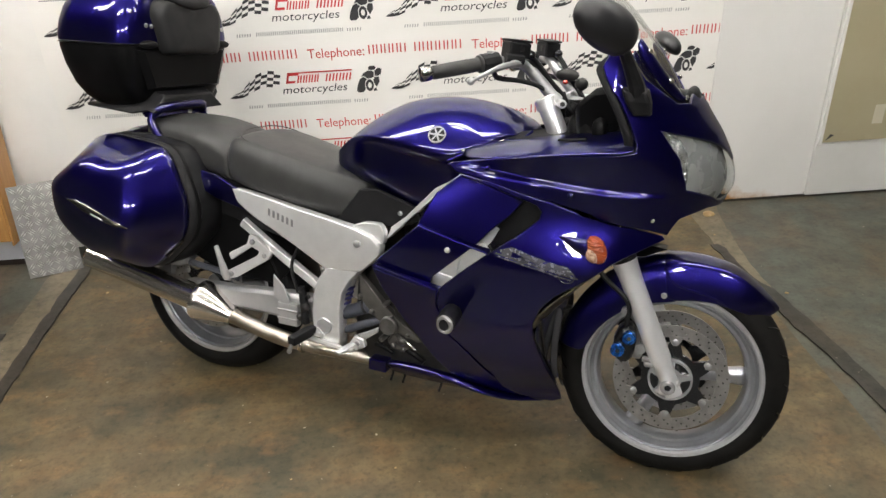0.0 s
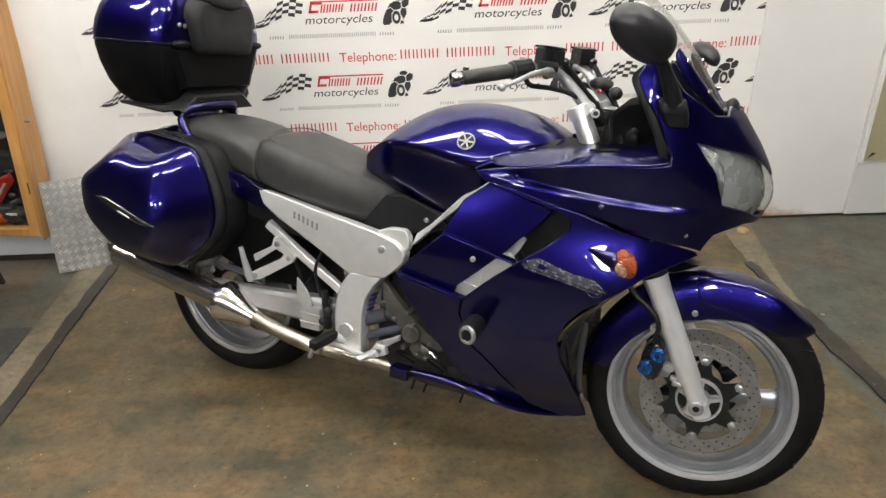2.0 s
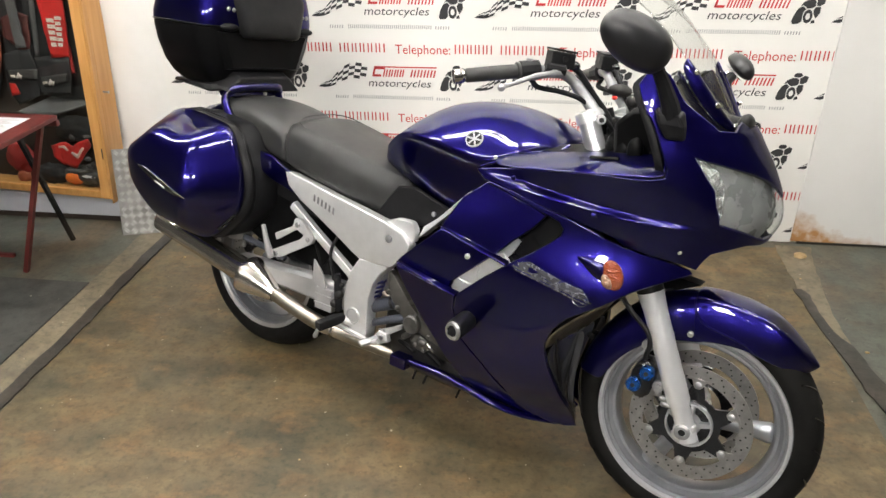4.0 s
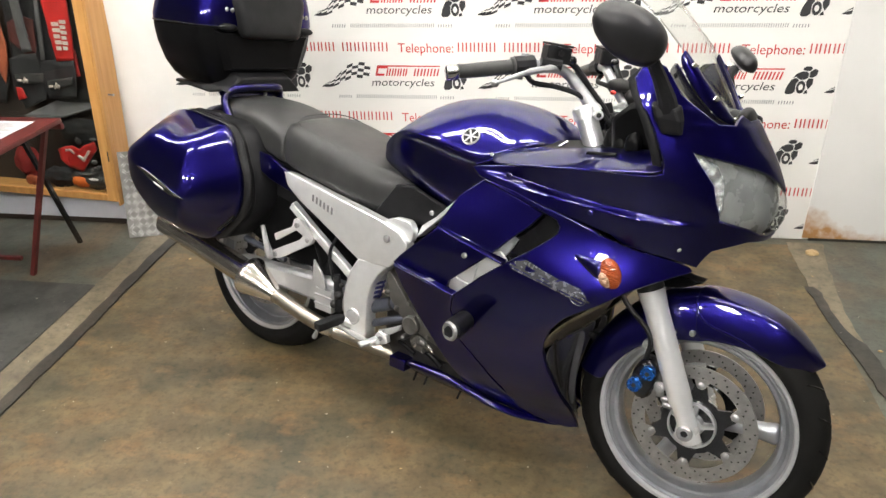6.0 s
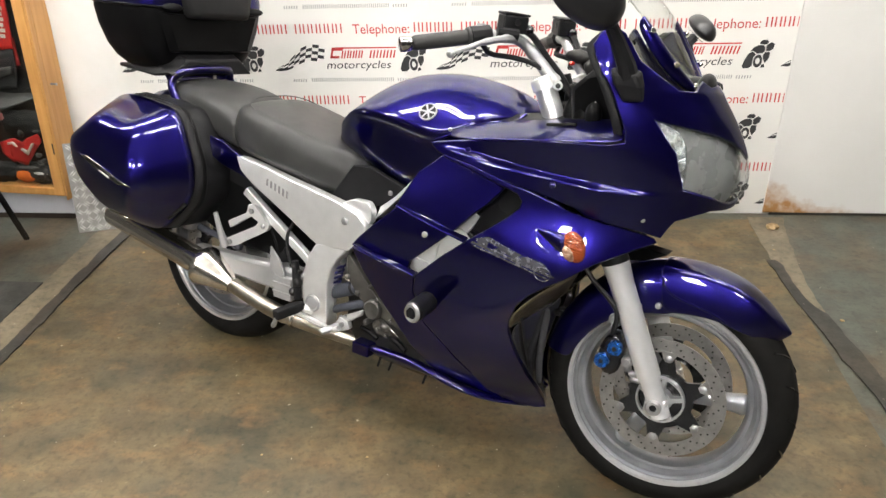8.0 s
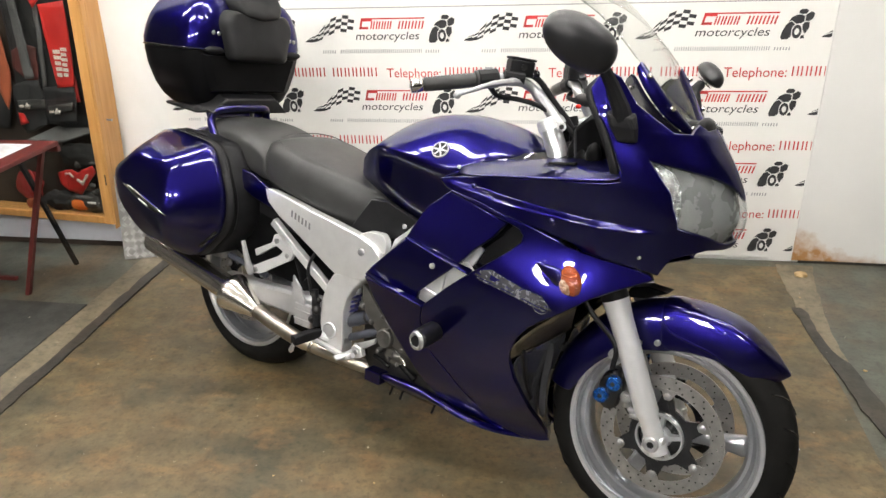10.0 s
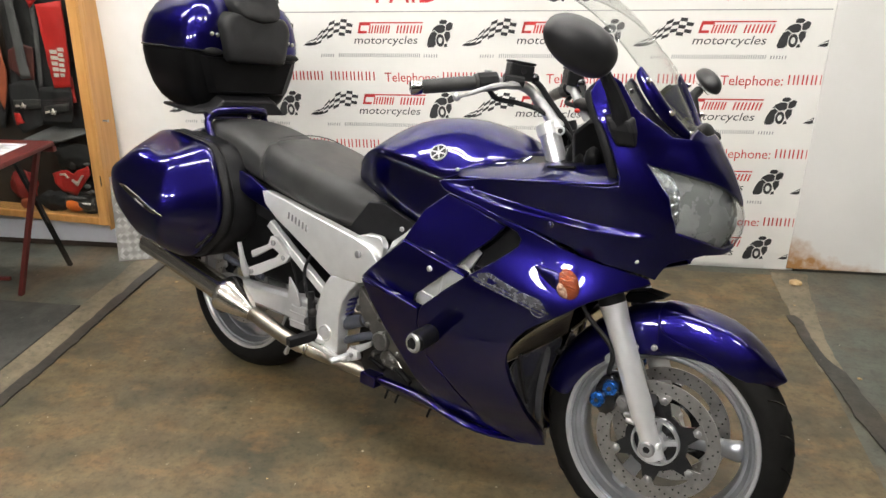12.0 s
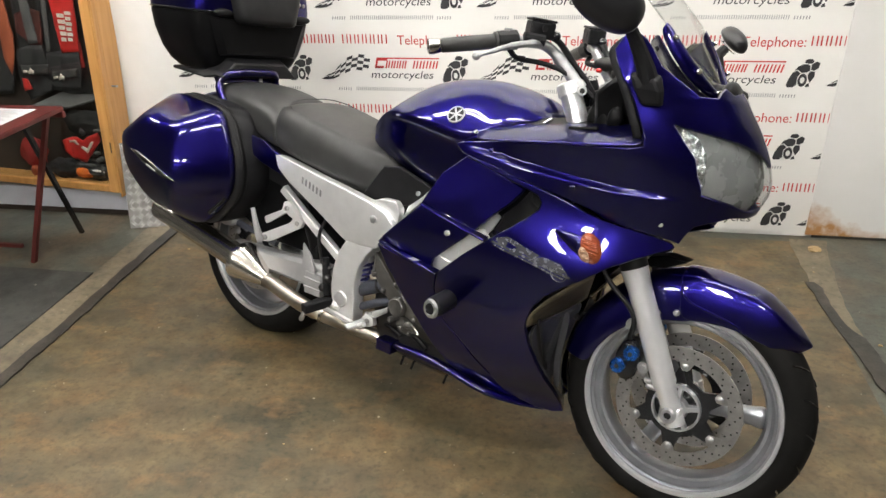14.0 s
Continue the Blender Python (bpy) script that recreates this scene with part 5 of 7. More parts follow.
def pan_lid():
    rings = [pan_ring(0.97, -0.220), pan_ring(0.995, -0.224), pan_ring(1.0, -0.232)]
    for k in range(1, 34):
        s = 1 - (k / 34) ** 1.35
        ring = []
        for i, (x, y, z) in enumerate(pan_ring(s, -0.232, 0.0, min(3, k // 8))):
            ring.append((x, y - max(0.0, pan_height(x, z, PAN_R[i] * (1 - s)) + 0.004), z))
        rings.append(ring)
    return loft(rings)


plid = both("pannier_lid", pan_lid, BLUE, label="glossy blue pannier lid", sharp=80)
pan_tree = BVHTree.FromBMesh(pan_lid())


def on_lid(x, z, push):
    hit = pan_tree.ray_cast(Vector((x, -1.0, z)), Vector((0, 1, 0)))[0]
    return hit + Vector((0, -push, 0)) if hit else Vector((x, -0.40, z))


both("pannier_body", lambda: loft([pan_ring(0.88, -0.080, 0.040), pan_ring(0.95, -0.086, 0.042), pan_ring(0.985, -0.10, 0.042), pan_ring(1.0, -0.15, 0.034), pan_ring(1.005, -0.205, 0.018), pan_ring(1.0, -0.217, 0.010), pan_ring(0.965, -0.223, 0.004)]), BLACK, label="black pannier body", sharp=50)
both("pannier_band", lambda: loft([pan_ring(1.002, -0.196, 0.022), pan_ring(1.014, -0.198, 0.021), pan_ring(1.014, -0.206, 0.018), pan_ring(1.002, -0.208, 0.017)], False), PITCH, label="raised band round the pannier body", sharp=40)
both("pannier_handle", lambda: tube(smooth_path([(-0.24, -0.19, 0.792), (-0.20, -0.185, 0.805), (-0.10, -0.18, 0.795), (-0.03, -0.175, 0.775)], 5), 0.010, 8), BLACK, label="black carrying handle")
LEAF_UP = ((-0.238, 0.6335), (-0.21, 0.631), (-0.175, 0.622), (-0.135, 0.610), (-0.095, 0.597), (-0.06, 0.585), (-0.025, 0.571))
LEAF_LOW = ((-0.238, 0.6320), (-0.212, 0.619), (-0.185, 0.605), (-0.15, 0.593), (-0.11, 0.582), (-0.07, 0.573), (-0.025, 0.569))
both("pannier_lower", lambda: loft([[on_lid(a[0] + (b[0] - a[0]) * k / 3, a[1] + (b[1] - a[1]) * k / 3, 0.0015 + 0.002 * math.sin(math.pi * k / 3)) for k in range(4)] for a, b in zip(LEAF_UP, LEAF_LOW)], False, False), GLOSS, plid, "gloss black leaf-shaped inlay", thick=0.003)
both("pannier_trim", lambda: tube(smooth_path([on_lid(x, z, 0.003) for x, z in LEAF_UP], 4), [0.0015] * 3 + [0.0036] * 19 + [0.0015] * 3, 8), CHROME, plid, "thin chrome trim strip")
both("trim_badge", lambda: tube([on_lid(-0.150, 0.600, 0.0045), on_lid(-0.105, 0.587, 0.0045)], [0.0035, 0.0035], 6), ALLOY, plid, "small silver badge")
both("pannier_lock", lambda: tube([(0.07, -0.27, 0.52), (0.03, -0.30, 0.47)], 0.006, 8), GLOSS, plid)

# ---- exhaust
for sy in (-1, 1):
    can = bp("silencer", tube([(-0.405, sy * 0.185, 0.3755), (-0.397, sy * 0.185, 0.374), (-0.20, sy * 0.18, 0.338), (0.036, sy * 0.178, 0.295), (0.040, sy * 0.178, 0.2945), (0.046, sy * 0.178, 0.293), (0.058, sy * 0.178, 0.291), (0.062, sy * 0.178, 0.290), (0.160, sy * 0.174, 0.258), (0.168, sy * 0.174, 0.256)],
                              [0.038, 0.043, 0.043, 0.043, 0.060, 0.0665, 0.0665, 0.0635, 0.0275, 0.025], 40), EXHAUST, label="polished steel silencer", sharp=25)
    bp("exhaust_pipe", tube(smooth_path([(0.145, sy * 0.172, 0.262), (0.25, sy * 0.169, 0.236), (0.36, sy * 0.163, 0.214), (0.45, sy * 0.152, 0.205), (0.55, sy * 0.138, 0.200), (0.70, sy * 0.11, 0.19)], 5), [0.0245] * 12 + [0.0215] * 14, 20), PIPEM, can, "dulled steel exhaust pipe")
    for x, z in ((0.02, 0.298), (0.148, 0.261), (0.42, 0.207)):
        r = 0.0445 if x < 0.1 else 0.0275
        d = Vector((1, 0, -0.2)).normalized()
        p = Vector((x, sy * (0.176 if x < 0.3 else 0.156), z))
        bp("pipe_clamp", tube([p - d * 0.005, p + d * 0.005], r, 28), EXHAUST, can)

# ---- frame, footrests and engine
SIDE_T = [(0.182, 0.675), (0.29, 0.662), (0.40, 0.645), (0.50, 0.632), (0.60, 0.617), (0.665, 0.600), (0.695, 0.575), (0.69, 0.550), (0.66, 0.52), (0.635, 0.496), (0.525, 0.480), (0.49, 0.497), (0.42, 0.535), (0.33, 0.578), (0.26, 0.607), (0.205, 0.640)]
scov = sheet("side_cover", SIDE_T, at_y(0.165, 0.05, 0.18, 0.012, 0.58, 0.12), SILVER, label="silver side cover with dark lettering bars", edge=0.006, depth=0.03)
LETTERM = varied("dark_grey_lettering", (0.15, 0.15, 0.155), (0.20, 0.20, 0.205), 20, (0.4, 0.5))
for k in range(6):
    x = 0.318 + k * 0.0165
    z = 0.632 - k * 0.0042
    sheet("printed_bar", [(x, z - 0.018), (x + 0.007, z - 0.020), (x + 0.007, z), (x, z + 0.002)], lambda u, v: at_y(0.165, 0.05, 0.18, 0.012, 0.58, 0.12)(u, v) + Vector((0, -0.0012, 0)), LETTERM, scov, edge=0.0003, depth=0.001)
sheet("footrest_plate", [(0.520, 0.479), (0.626, 0.496), (0.592, 0.458), (0.569, 0.418), (0.560, 0.369), (0.560, 0.30), (0.562, 0.243), (0.508, 0.253), (0.482, 0.285), (0.478, 0.34), (0.482, 0.391), (0.497, 0.44)], at_y(0.186, 0, 0, 0.006, 0.37, 0.15), SILVER, label="silver footrest plate", edge=0.007, depth=0.042)
both("pivot_cap", lambda: tube([(0.515, -0.185, 0.302), (0.515, -0.194, 0.302), (0.515, -0.197, 0.302), (0.515, -0.1955, 0.302), (0.515, -0.1975, 0.302)], [0.026, 0.026, 0.022, 0.019, 0.010], 28), DULLSILV, label="round silver pivot cap")
screw((0.628, -0.202, 0.577), (0, -1, 0), 0.011, ALLOY, scov, h=0.005)
both("subframe_strut", lambda: loft([[(x + 0.006, -y0, z + 0.014), (x + 0.006, -y0 - 0.020, z + 0.011), (x - 0.006, -y0 - 0.022, z - 0.010), (x - 0.008, -y0, z - 0.014)] for x, y0, z in ((0.19, 0.125, 0.565), (0.30, 0.130, 0.500), (0.455, 0.145, 0.421), (0.49, 0.150, 0.402))]), SILVER, label="silver subframe strut", bevel=0.003)
both("frame_spar", lambda: loft([[(x0, -0.12, z0), (x0, -0.166, z0), (x1, -0.160, z1), (x1, -0.12, z1)] for x0, z0, x1, z1 in ((0.70, 0.590, 0.712, 0.628), (0.775, 0.665, 0.756, 0.664), (0.829, 0.716, 0.797, 0.708), (0.894, 0.775, 0.868, 0.785), (0.930, 0.803, 0.905, 0.825))]), SILVER, label="silver frame spar", bevel=0.003)
sheet("frame_plate", rounded([(0.585, 0.598), (0.604, 0.619), (0.640, 0.634), (0.688, 0.636), (0.702, 0.618), (0.700, 0.585), (0.665, 0.575)], 0.008, 3), at_y(0.186), SILVER, label="cream silver frame end plate", edge=0.004, depth=0.02)
both("frame_spar_lower", lambda: loft([[(0.82, -0.208, 0.48), (0.93, -0.214, 0.46), (0.93, -0.17, 0.46), (0.82, -0.17, 0.48)], [(0.87, -0.218, 0.58), (1.00, -0.224, 0.545), (1.00, -0.18, 0.545), (0.87, -0.18, 0.58)], [(0.93, -0.220, 0.655), (1.065, -0.226, 0.615), (1.065, -0.18, 0.615), (0.93, -0.18, 0.655)], [(0.99, -0.21, 0.70), (1.05, -0.215, 0.67), (1.05, -0.17, 0.67), (0.99, -0.17, 0.70)]]), SILVER, label="silver frame spar seen through the vent", sub=1)
vspar = sheet("vent_spar", rounded([(0.873, 0.532), (0.889, 0.494), (0.982, 0.572), (1.036, 0.624), (1.013, 0.650), (0.961, 0.625), (0.918, 0.574)], 0.006, 3), side(-0.032), SILVER, label="bright silver frame spar behind the vent", edge=0.003, depth=0.006)
both("spar_rib", lambda: tube([side(-0.031)(0.957, 0.622), side(-0.030)(0.945, 0.545)], 0.004, 8), SILVER, vspar)
both("spar_rib", lambda: tube([side(-0.031)(0.895, 0.552), side(-0.030)(0.937, 0.543)], 0.003, 8), SILVER, vspar)
sheet("vent_edge", [(0.995, 0.640), (1.019, 0.640), (1.031, 0.655), (1.048, 0.688), (1.036, 0.694), (1.008, 0.662)], side(-0.036), DULLSILV, label="silver inner edge of the vent", edge=0.003, depth=0.005)
both("swingarm", lambda: loft([[(0.50, -0.09, 0.28), (0.50, -0.15, 0.28), (0.50, -0.15, 0.36), (0.50, -0.09, 0.36)], [(0.34, -0.095, 0.275), (0.34, -0.150, 0.275), (0.34, -0.150, 0.360), (0.34, -0.095, 0.360)], [(0.15, -0.10, 0.275), (0.15, -0.150, 0.275), (0.15, -0.150, 0.345), (0.15, -0.10, 0.345)], [(-0.03, -0.105, 0.285), (-0.03, -0.150, 0.285), (-0.03, -0.150, 0.338), (-0.03, -0.105, 0.338)], [(-0.06, -0.11, 0.295), (-0.06, -0.145, 0.295), (-0.06, -0.145, 0.328), (-0.06, -0.11, 0.328)]]), DULLSILV, label="silver swingarm", bevel=0.012)
both("axle_nut", lambda: tube([(0.0, -0.148, 0.312), (0.0, -0.168, 0.312)], 0.017, 6), ALLOY, label="rear axle nut")
sheet("heel_guard", [(0.318, 0.418), (0.350, 0.385), (0.372, 0.345), (0.368, 0.325), (0.318, 0.350)], at_y(0.163), DULLSILV, label="silver heel guard", edge=0.003, depth=0.006)
# passenger footrest hanger: an open loop bolted to the subframe, folded peg at its tip
LOOP = rounded(((0.249, 0.543), (0.263, 0.540), (0.306, 0.483), (0.299, 0.465), (0.215, 0.408), (0.190, 0.405), (0.183, 0.422), (0.195, 0.432), (0.266, 0.475), (0.274, 0.489), (0.254, 0.506), (0.203, 0.464), (0.198, 0.487), (0.244, 0.515)), 0.005, 3)


def hanger_at(x, z, out=0.0):
    """A point on the leaning plane of the hanger."""
    return Vector((x, -0.160 - 0.65 * max(0.0, 0.29 - x) - out, z))


hang = both("footrest_hanger", lambda: loft([[hanger_at(x, z, o) for x, z in LOOP] for o in (-0.014, 0.0)]), SILVER, label="silver passenger footrest hanger", bevel=0.002)
for hx, hz in ((0.257, 0.521), (0.286, 0.476), (0.202, 0.420)):
    both("hanger_bolt", lambda: tube([hanger_at(hx, hz, -0.002), hanger_at(hx, hz, 0.004), hanger_at(hx, hz, 0.006)], [0.0085, 0.0085, 0.005], 10), ALLOY, hang)
both("passenger_peg", lambda: tube([hanger_at(0.198, 0.407, 0.012), hanger_at(0.194, 0.428, 0.014), hanger_at(0.183, 0.470, 0.012), hanger_at(0.172, 0.512, 0.008)], [0.010, 0.012, 0.0085, 0.007], 6), DULLSILV, hang, "folded passenger peg")
# rider peg, brake pedal and master cylinder
peg = both("rider_peg", lambda: tube([(0.482, -0.195, 0.288), (0.476, -0.225, 0.285), (0.462, -0.290, 0.278)], [0.014, 0.020, 0.019], 4), BLACK, label="black rubber rider footpeg", bevel=0.003)
both("peg_bracket", lambda: tube([(0.505, -0.182, 0.272), (0.488, -0.20, 0.280)], [0.016, 0.013], 10), SILVER, peg)
both("peg_feeler", lambda: tube([(0.462, -0.284, 0.270), (0.456, -0.290, 0.245), (0.455, -0.291, 0.240)], [0.005, 0.008, 0.005], 8), ALLOY, peg)
ped = both("brake_pedal", lambda: tube(smooth_path([(0.43, -0.19, 0.248), (0.48, -0.195, 0.252), (0.56, -0.20, 0.246), (0.605, -0.21, 0.250), (0.635, -0.215, 0.266)], 4), 0.0085, 8), SILVER, label="silver brake pedal")
both("pedal_pad", lambda: loft([[(0.590, -0.235, 0.236), (0.630, -0.205, 0.258), (0.630, -0.205, 0.270), (0.590, -0.235, 0.244)], [(0.572, -0.232, 0.242), (0.61, -0.195, 0.262), (0.61, -0.195, 0.272), (0.572, -0.232, 0.250)]]), ALLOY, ped, smooth=False, bevel=0.002)
lcov = both("linkage_cover", lambda: block((0.331, -0.164, 0.262), (0.402, -0.140, 0.336)), DULLSILV, label="dull silver ribbed linkage cover", smooth=False, bevel=0.004)
for zz in (0.284, 0.312):
    both("cover_rib", lambda: block((0.330, -0.167, zz - 0.003), (0.403, -0.160, zz + 0.003)), DULLSILV, lcov, smooth=False, bevel=0.002)
mc = both("rear_master_cylinder", lambda: tube([(0.436, -0.168, 0.285), (0.428, -0.168, 0.36), (0.421, -0.168, 0.402)], [0.012, 0.013, 0.010], 12), BLACK, label="black rear brake master cylinder")
for dx, dz, r in ((-0.004, 0.385, 0.010), (0.01, 0.34, 0.016), (-0.006, 0.305, 0.014), (0.02, 0.375, 0.008)):
    both("cylinder_fitting", lambda: blob((0.426 + dx, -0.172, dz), (r, r * 0.9, r), sub=2), DARKMETAL, mc)
both("brake_line", lambda: tube(smooth_path([(0.41, -0.17, 0.38), (0.385, -0.165, 0.46), (0.40, -0.15, 0.52)], 5), 0.005, 8), BLACK, mc)
# added black sheet hides the bright wheel where the hanger's surroundings are shaded
sheet("inner_mudguard", [(-0.02, 0.42), (0.10, 0.375), (0.30, 0.375), (0.36, 0.45), (0.22, 0.58), (0.05, 0.58)], at_y(0.116), PITCH, label="black sheet added in place of the shade behind the footrest hanger", edge=0.003, depth=0.006)
rc = bp("rear_caliper", loft([[(-0.075 + dx * s, y, 0.405 + dz * s) for dx, dz in ((-0.05, -0.018), (-0.02, -0.034), (0.045, -0.022), (0.05, 0.018), (0.0, 0.032), (-0.045, 0.02))] for y, s in ((-0.155, 0.75), (-0.145, 1), (-0.10, 1), (-0.09, 0.8))]), ALLOY, label="alloy rear brake caliper", sub=1)
bp("caliper_stay", tube([(-0.02, -0.14, 0.40), (0.10, -0.145, 0.39), (0.17, -0.14, 0.375)], [0.012, 0.010, 0.010], 8), HOSEM, rc)
# front end is carried lower than the real hugger, to fill in shade
bp("rear_hugger", loft([[AXR + Vector((r * math.cos(radians(a)), y, r * math.sin(radians(a)))) for y, r in ((-0.105, 0.30), (-0.10, 0.33), (-0.05, 0.345), (0, 0.348), (0.05, 0.345), (0.10, 0.33), (0.105, 0.30))] for a in (4, 20, 40, 60, 80, 100, 120, 140, 155)], False, False), BLACK, label="black rear tyre hugger", sub=1, thick=0.004)
bp("under_tray", loft([[(x, -w, zb), (x, -w, zt), (x, w, zt), (x, w, zb)] for x, w, zb, zt in ((-0.30, 0.08, 0.66, 0.74), (-0.05, 0.11, 0.60, 0.74), (0.20, 0.125, 0.56, 0.68), (0.48, 0.13, 0.50, 0.64), (0.62, 0.135, 0.46, 0.70))]), BLACK, label="black battery tray under the seat", smooth=False)
# engine
eng = bp("engine", loft([[(x, -w, zb), (x, -w * 1.02, (zb + zt) / 2), (x, -w * 0.9, zt), (x, w * 0.9, zt), (x, w * 1.02, (zb + zt) / 2), (x, w, zb)] for x, w, zb, zt in ((0.57, 0.10, 0.22, 0.44), (0.64, 0.145, 0.20, 0.50), (0.78, 0.16, 0.19, 0.60), (0.95, 0.165, 0.20, 0.68), (1.06, 0.15, 0.28, 0.70))]), DARKMETAL, label="dark alloy engine behind the fairing", bevel=0.015)
both("clutch_cover", lambda: tube([(0.83, -0.14, 0.36), (0.83, -0.168, 0.36), (0.83, -0.174, 0.36)], [0.10, 0.098, 0.088], 36), DARKMETAL, eng, "dark alloy clutch cover")
sheet("gearbox_plate", rounded([(0.622, 0.474), (0.668, 0.432), (0.710, 0.392), (0.765, 0.348), (0.822, 0.311), (0.815, 0.303), (0.765, 0.318), (0.705, 0.340), (0.672, 0.362), (0.630, 0.408)], 0.006, 3), at_y(0.170, 0, 0, 0.008, 0.38, 0.12), GEARM, eng, "taupe gearbox cover plate", edge=0.004, depth=0.02)
both("crank_cover", lambda: tube([(0.724, -0.17, 0.340), (0.724, -0.188, 0.340), (0.724, -0.192, 0.340), (0.724, -0.1905, 0.340)], [0.029, 0.028, 0.024, 0.010], 28), ENGM, eng, "round alloy cover")
both("coolant_hose", lambda: tube(smooth_path([(0.520, -0.135, 0.315), (0.551, -0.150, 0.333), (0.600, -0.152, 0.356), (0.640, -0.150, 0.374), (0.665, -0.14, 0.384)], 4), 0.0205, 16), HOSEM, eng, "dark blue grey coolant hose")
both("coolant_hose", lambda: tube(smooth_path([(0.545, -0.14, 0.275), (0.580, -0.155, 0.292), (0.640, -0.160, 0.322), (0.70, -0.155, 0.345)], 4), 0.0125, 12), HOSEM, eng, "dark blue grey coolant hose")
both("hose_clip", lambda: tube([(0.628, -0.1505, 0.3685), (0.636, -0.1503, 0.3722)], 0.0218, 18), DARKMETAL, eng)
for k in range(5):
    both("shock_spring_coil", lambda: tube([Vector((0.552 + 0.004 * k, -0.15, 0.358 + 0.016 * k)) + Vector((0.020 * math.cos(t), 0.020 * math.sin(t), 0.0025 * t)) for t in (2 * math.pi * q / 18 for q in range(19))], 0.0045, 6), ANODARK, eng, "dark blue spring coil")
both("shock_fitting", lambda: blob((0.585, -0.155, 0.445), (0.016, 0.014, 0.018), sub=2), ALLOY, eng)
for x, z, r in ((0.628, 0.411, 0.0075), (0.667, 0.372, 0.0075), (0.708, 0.401, 0.006), (0.732, 0.366, 0.006), (0.700, 0.293, 0.0075)):
    both("case_bolt", lambda: tube([(x, -0.15, z), (x, -0.181, z), (x, -0.186, z), (x, -0.187, z)], [r * 1.2, r * 1.2, r * 0.8, r * 0.5], 8), ENGM, eng)
# lumpy castings below the round cover
bp("pump_housing", loft([[(0.752 + dx * k, y, 0.290 + dz * k) for dx, dz in ((-0.040, -0.004), (-0.022, -0.026), (0.014, -0.030), (0.044, -0.012), (0.040, 0.012), (0.012, 0.026), (-0.024, 0.024))] for y, k in ((-0.150, 1.0), (-0.168, 1.0), (-0.175, 0.82))]), GEARM, eng, "grimy taupe pump casting", bevel=0.004)
for x, z, r in ((0.738, 0.280, 0.008), (0.756, 0.303, 0.009), (0.770, 0.271, 0.007), (0.781, 0.318, 0.008)):
    bp("pump_bolt", tube([(x, -0.170, z), (x, -0.180, z), (x, -0.182, z)], [r, r * 0.8, r * 0.5], 8), ENGM, eng)
bp("pump_outlet", blob((0.764, -0.178, 0.296), (0.016, 0.008, 0.011), sub=2), ENGM, eng)
both("drain_bolt", lambda: tube([(0.780, -0.176, 0.297), (0.803, -0.184, 0.289), (0.812, -0.186, 0.284)], [0.0065, 0.0065, 0.004], 10), CHROME, eng, "chrome rod")
both("engine_sump", lambda: loft([[(x, -0.10, zt), (x, -w, zt - 0.008), (x, -w, zb + 0.012), (x, -0.10, zb)] for x, w, zt, zb in ((0.60, 0.130, 0.262, 0.225), (0.70, 0.150, 0.270, 0.215), (0.80, 0.155, 0.262, 0.205), (0.88, 0.150, 0.240, 0.200))]), PITCH, eng, "black sump casting", bevel=0.005)
both("shift_lever", lambda: loft([[(x, -0.176, z + w), (x, -0.188, z + w * 0.8), (x, -0.188, z - w * 0.8), (x, -0.176, z - w)] for x, z, w in ((0.604, 0.262, 0.014), (0.622, 0.276, 0.017), (0.655, 0.297, 0.012), (0.690, 0.320, 0.009))]), DULLSILV, eng, "dull silver linkage arm", bevel=0.003)
for x, z in ((0.620, 0.289), (0.634, 0.293)):
    both("linkage_bolt", lambda: tube([(x, -0.186, z), (x, -0.192, z)], 0.005, 8), ALLOY, eng)
for a, b, r in (((0.672, -0.160, 0.262), (0.735, -0.168, 0.250), 0.007), ((0.775, -0.165, 0.268), (0.835, -0.175, 0.246), 0.009)):
    both("engine_pipe", lambda: tube([a, Vector(a).lerp(Vector(b), 0.5) + Vector((0, -0.004, 0.006)), b], r, 10), PITCH, eng)
both("shift_bracket", lambda: prism([(0.600, 0.262), (0.618, 0.290), (0.648, 0.285), (0.655, 0.262), (0.630, 0.248)], -0.178, -0.196), SILVER, eng, "silver pedal bracket", bevel=0.003)
both("bracket_bolt", lambda: tube([(0.630, -0.19, 0.270), (0.630, -0.200, 0.270)], 0.008, 6), ALLOY, eng)
for x in (0.70, 0.74, 0.86):
    both("drain_hose", lambda: tube([(x, -0.10, 0.19), (x + 0.004, -0.102, 0.15), (x - 0.003, -0.103, 0.125)], 0.004, 6), BLACK, eng)
bp("side_stand", tube([(0.62, 0.13, 0.20), (0.60, 0.22, 0.13), (0.585, 0.30, 0.078), (0.58, 0.315, 0.077)], [0.012, 0.011, 0.011, 0.016], 10), DARKMETAL, label="dark steel side stand")
bp("radiator", block((1.06, -0.17, 0.36), (1.12, 0.17, 0.68)), DARKMETAL, label="dark radiator behind the front wheel", smooth=False, bevel=0.01)

# ---- windscreen and its trim
def screen_pt(u, v, push=0.0):
    s = abs(u)
    lo = Vector((1.446 - 0.125 * s ** 1.2, 0.135 * u, 1.020 + 0.150 * s ** 1.25))
    hi = Vector((1.055 - 0.05 * s * s, 0.160 * u, 1.395 - 0.05 * s * s * s))
    p = lo.lerp(hi, v)
    p.x += (0.030 + push) * math.sin(math.pi * v) * (1 - 0.3 * s)
    p.z += (0.032 + push) * math.sin(math.pi * v) * (1 - 0.3 * s)
    return p


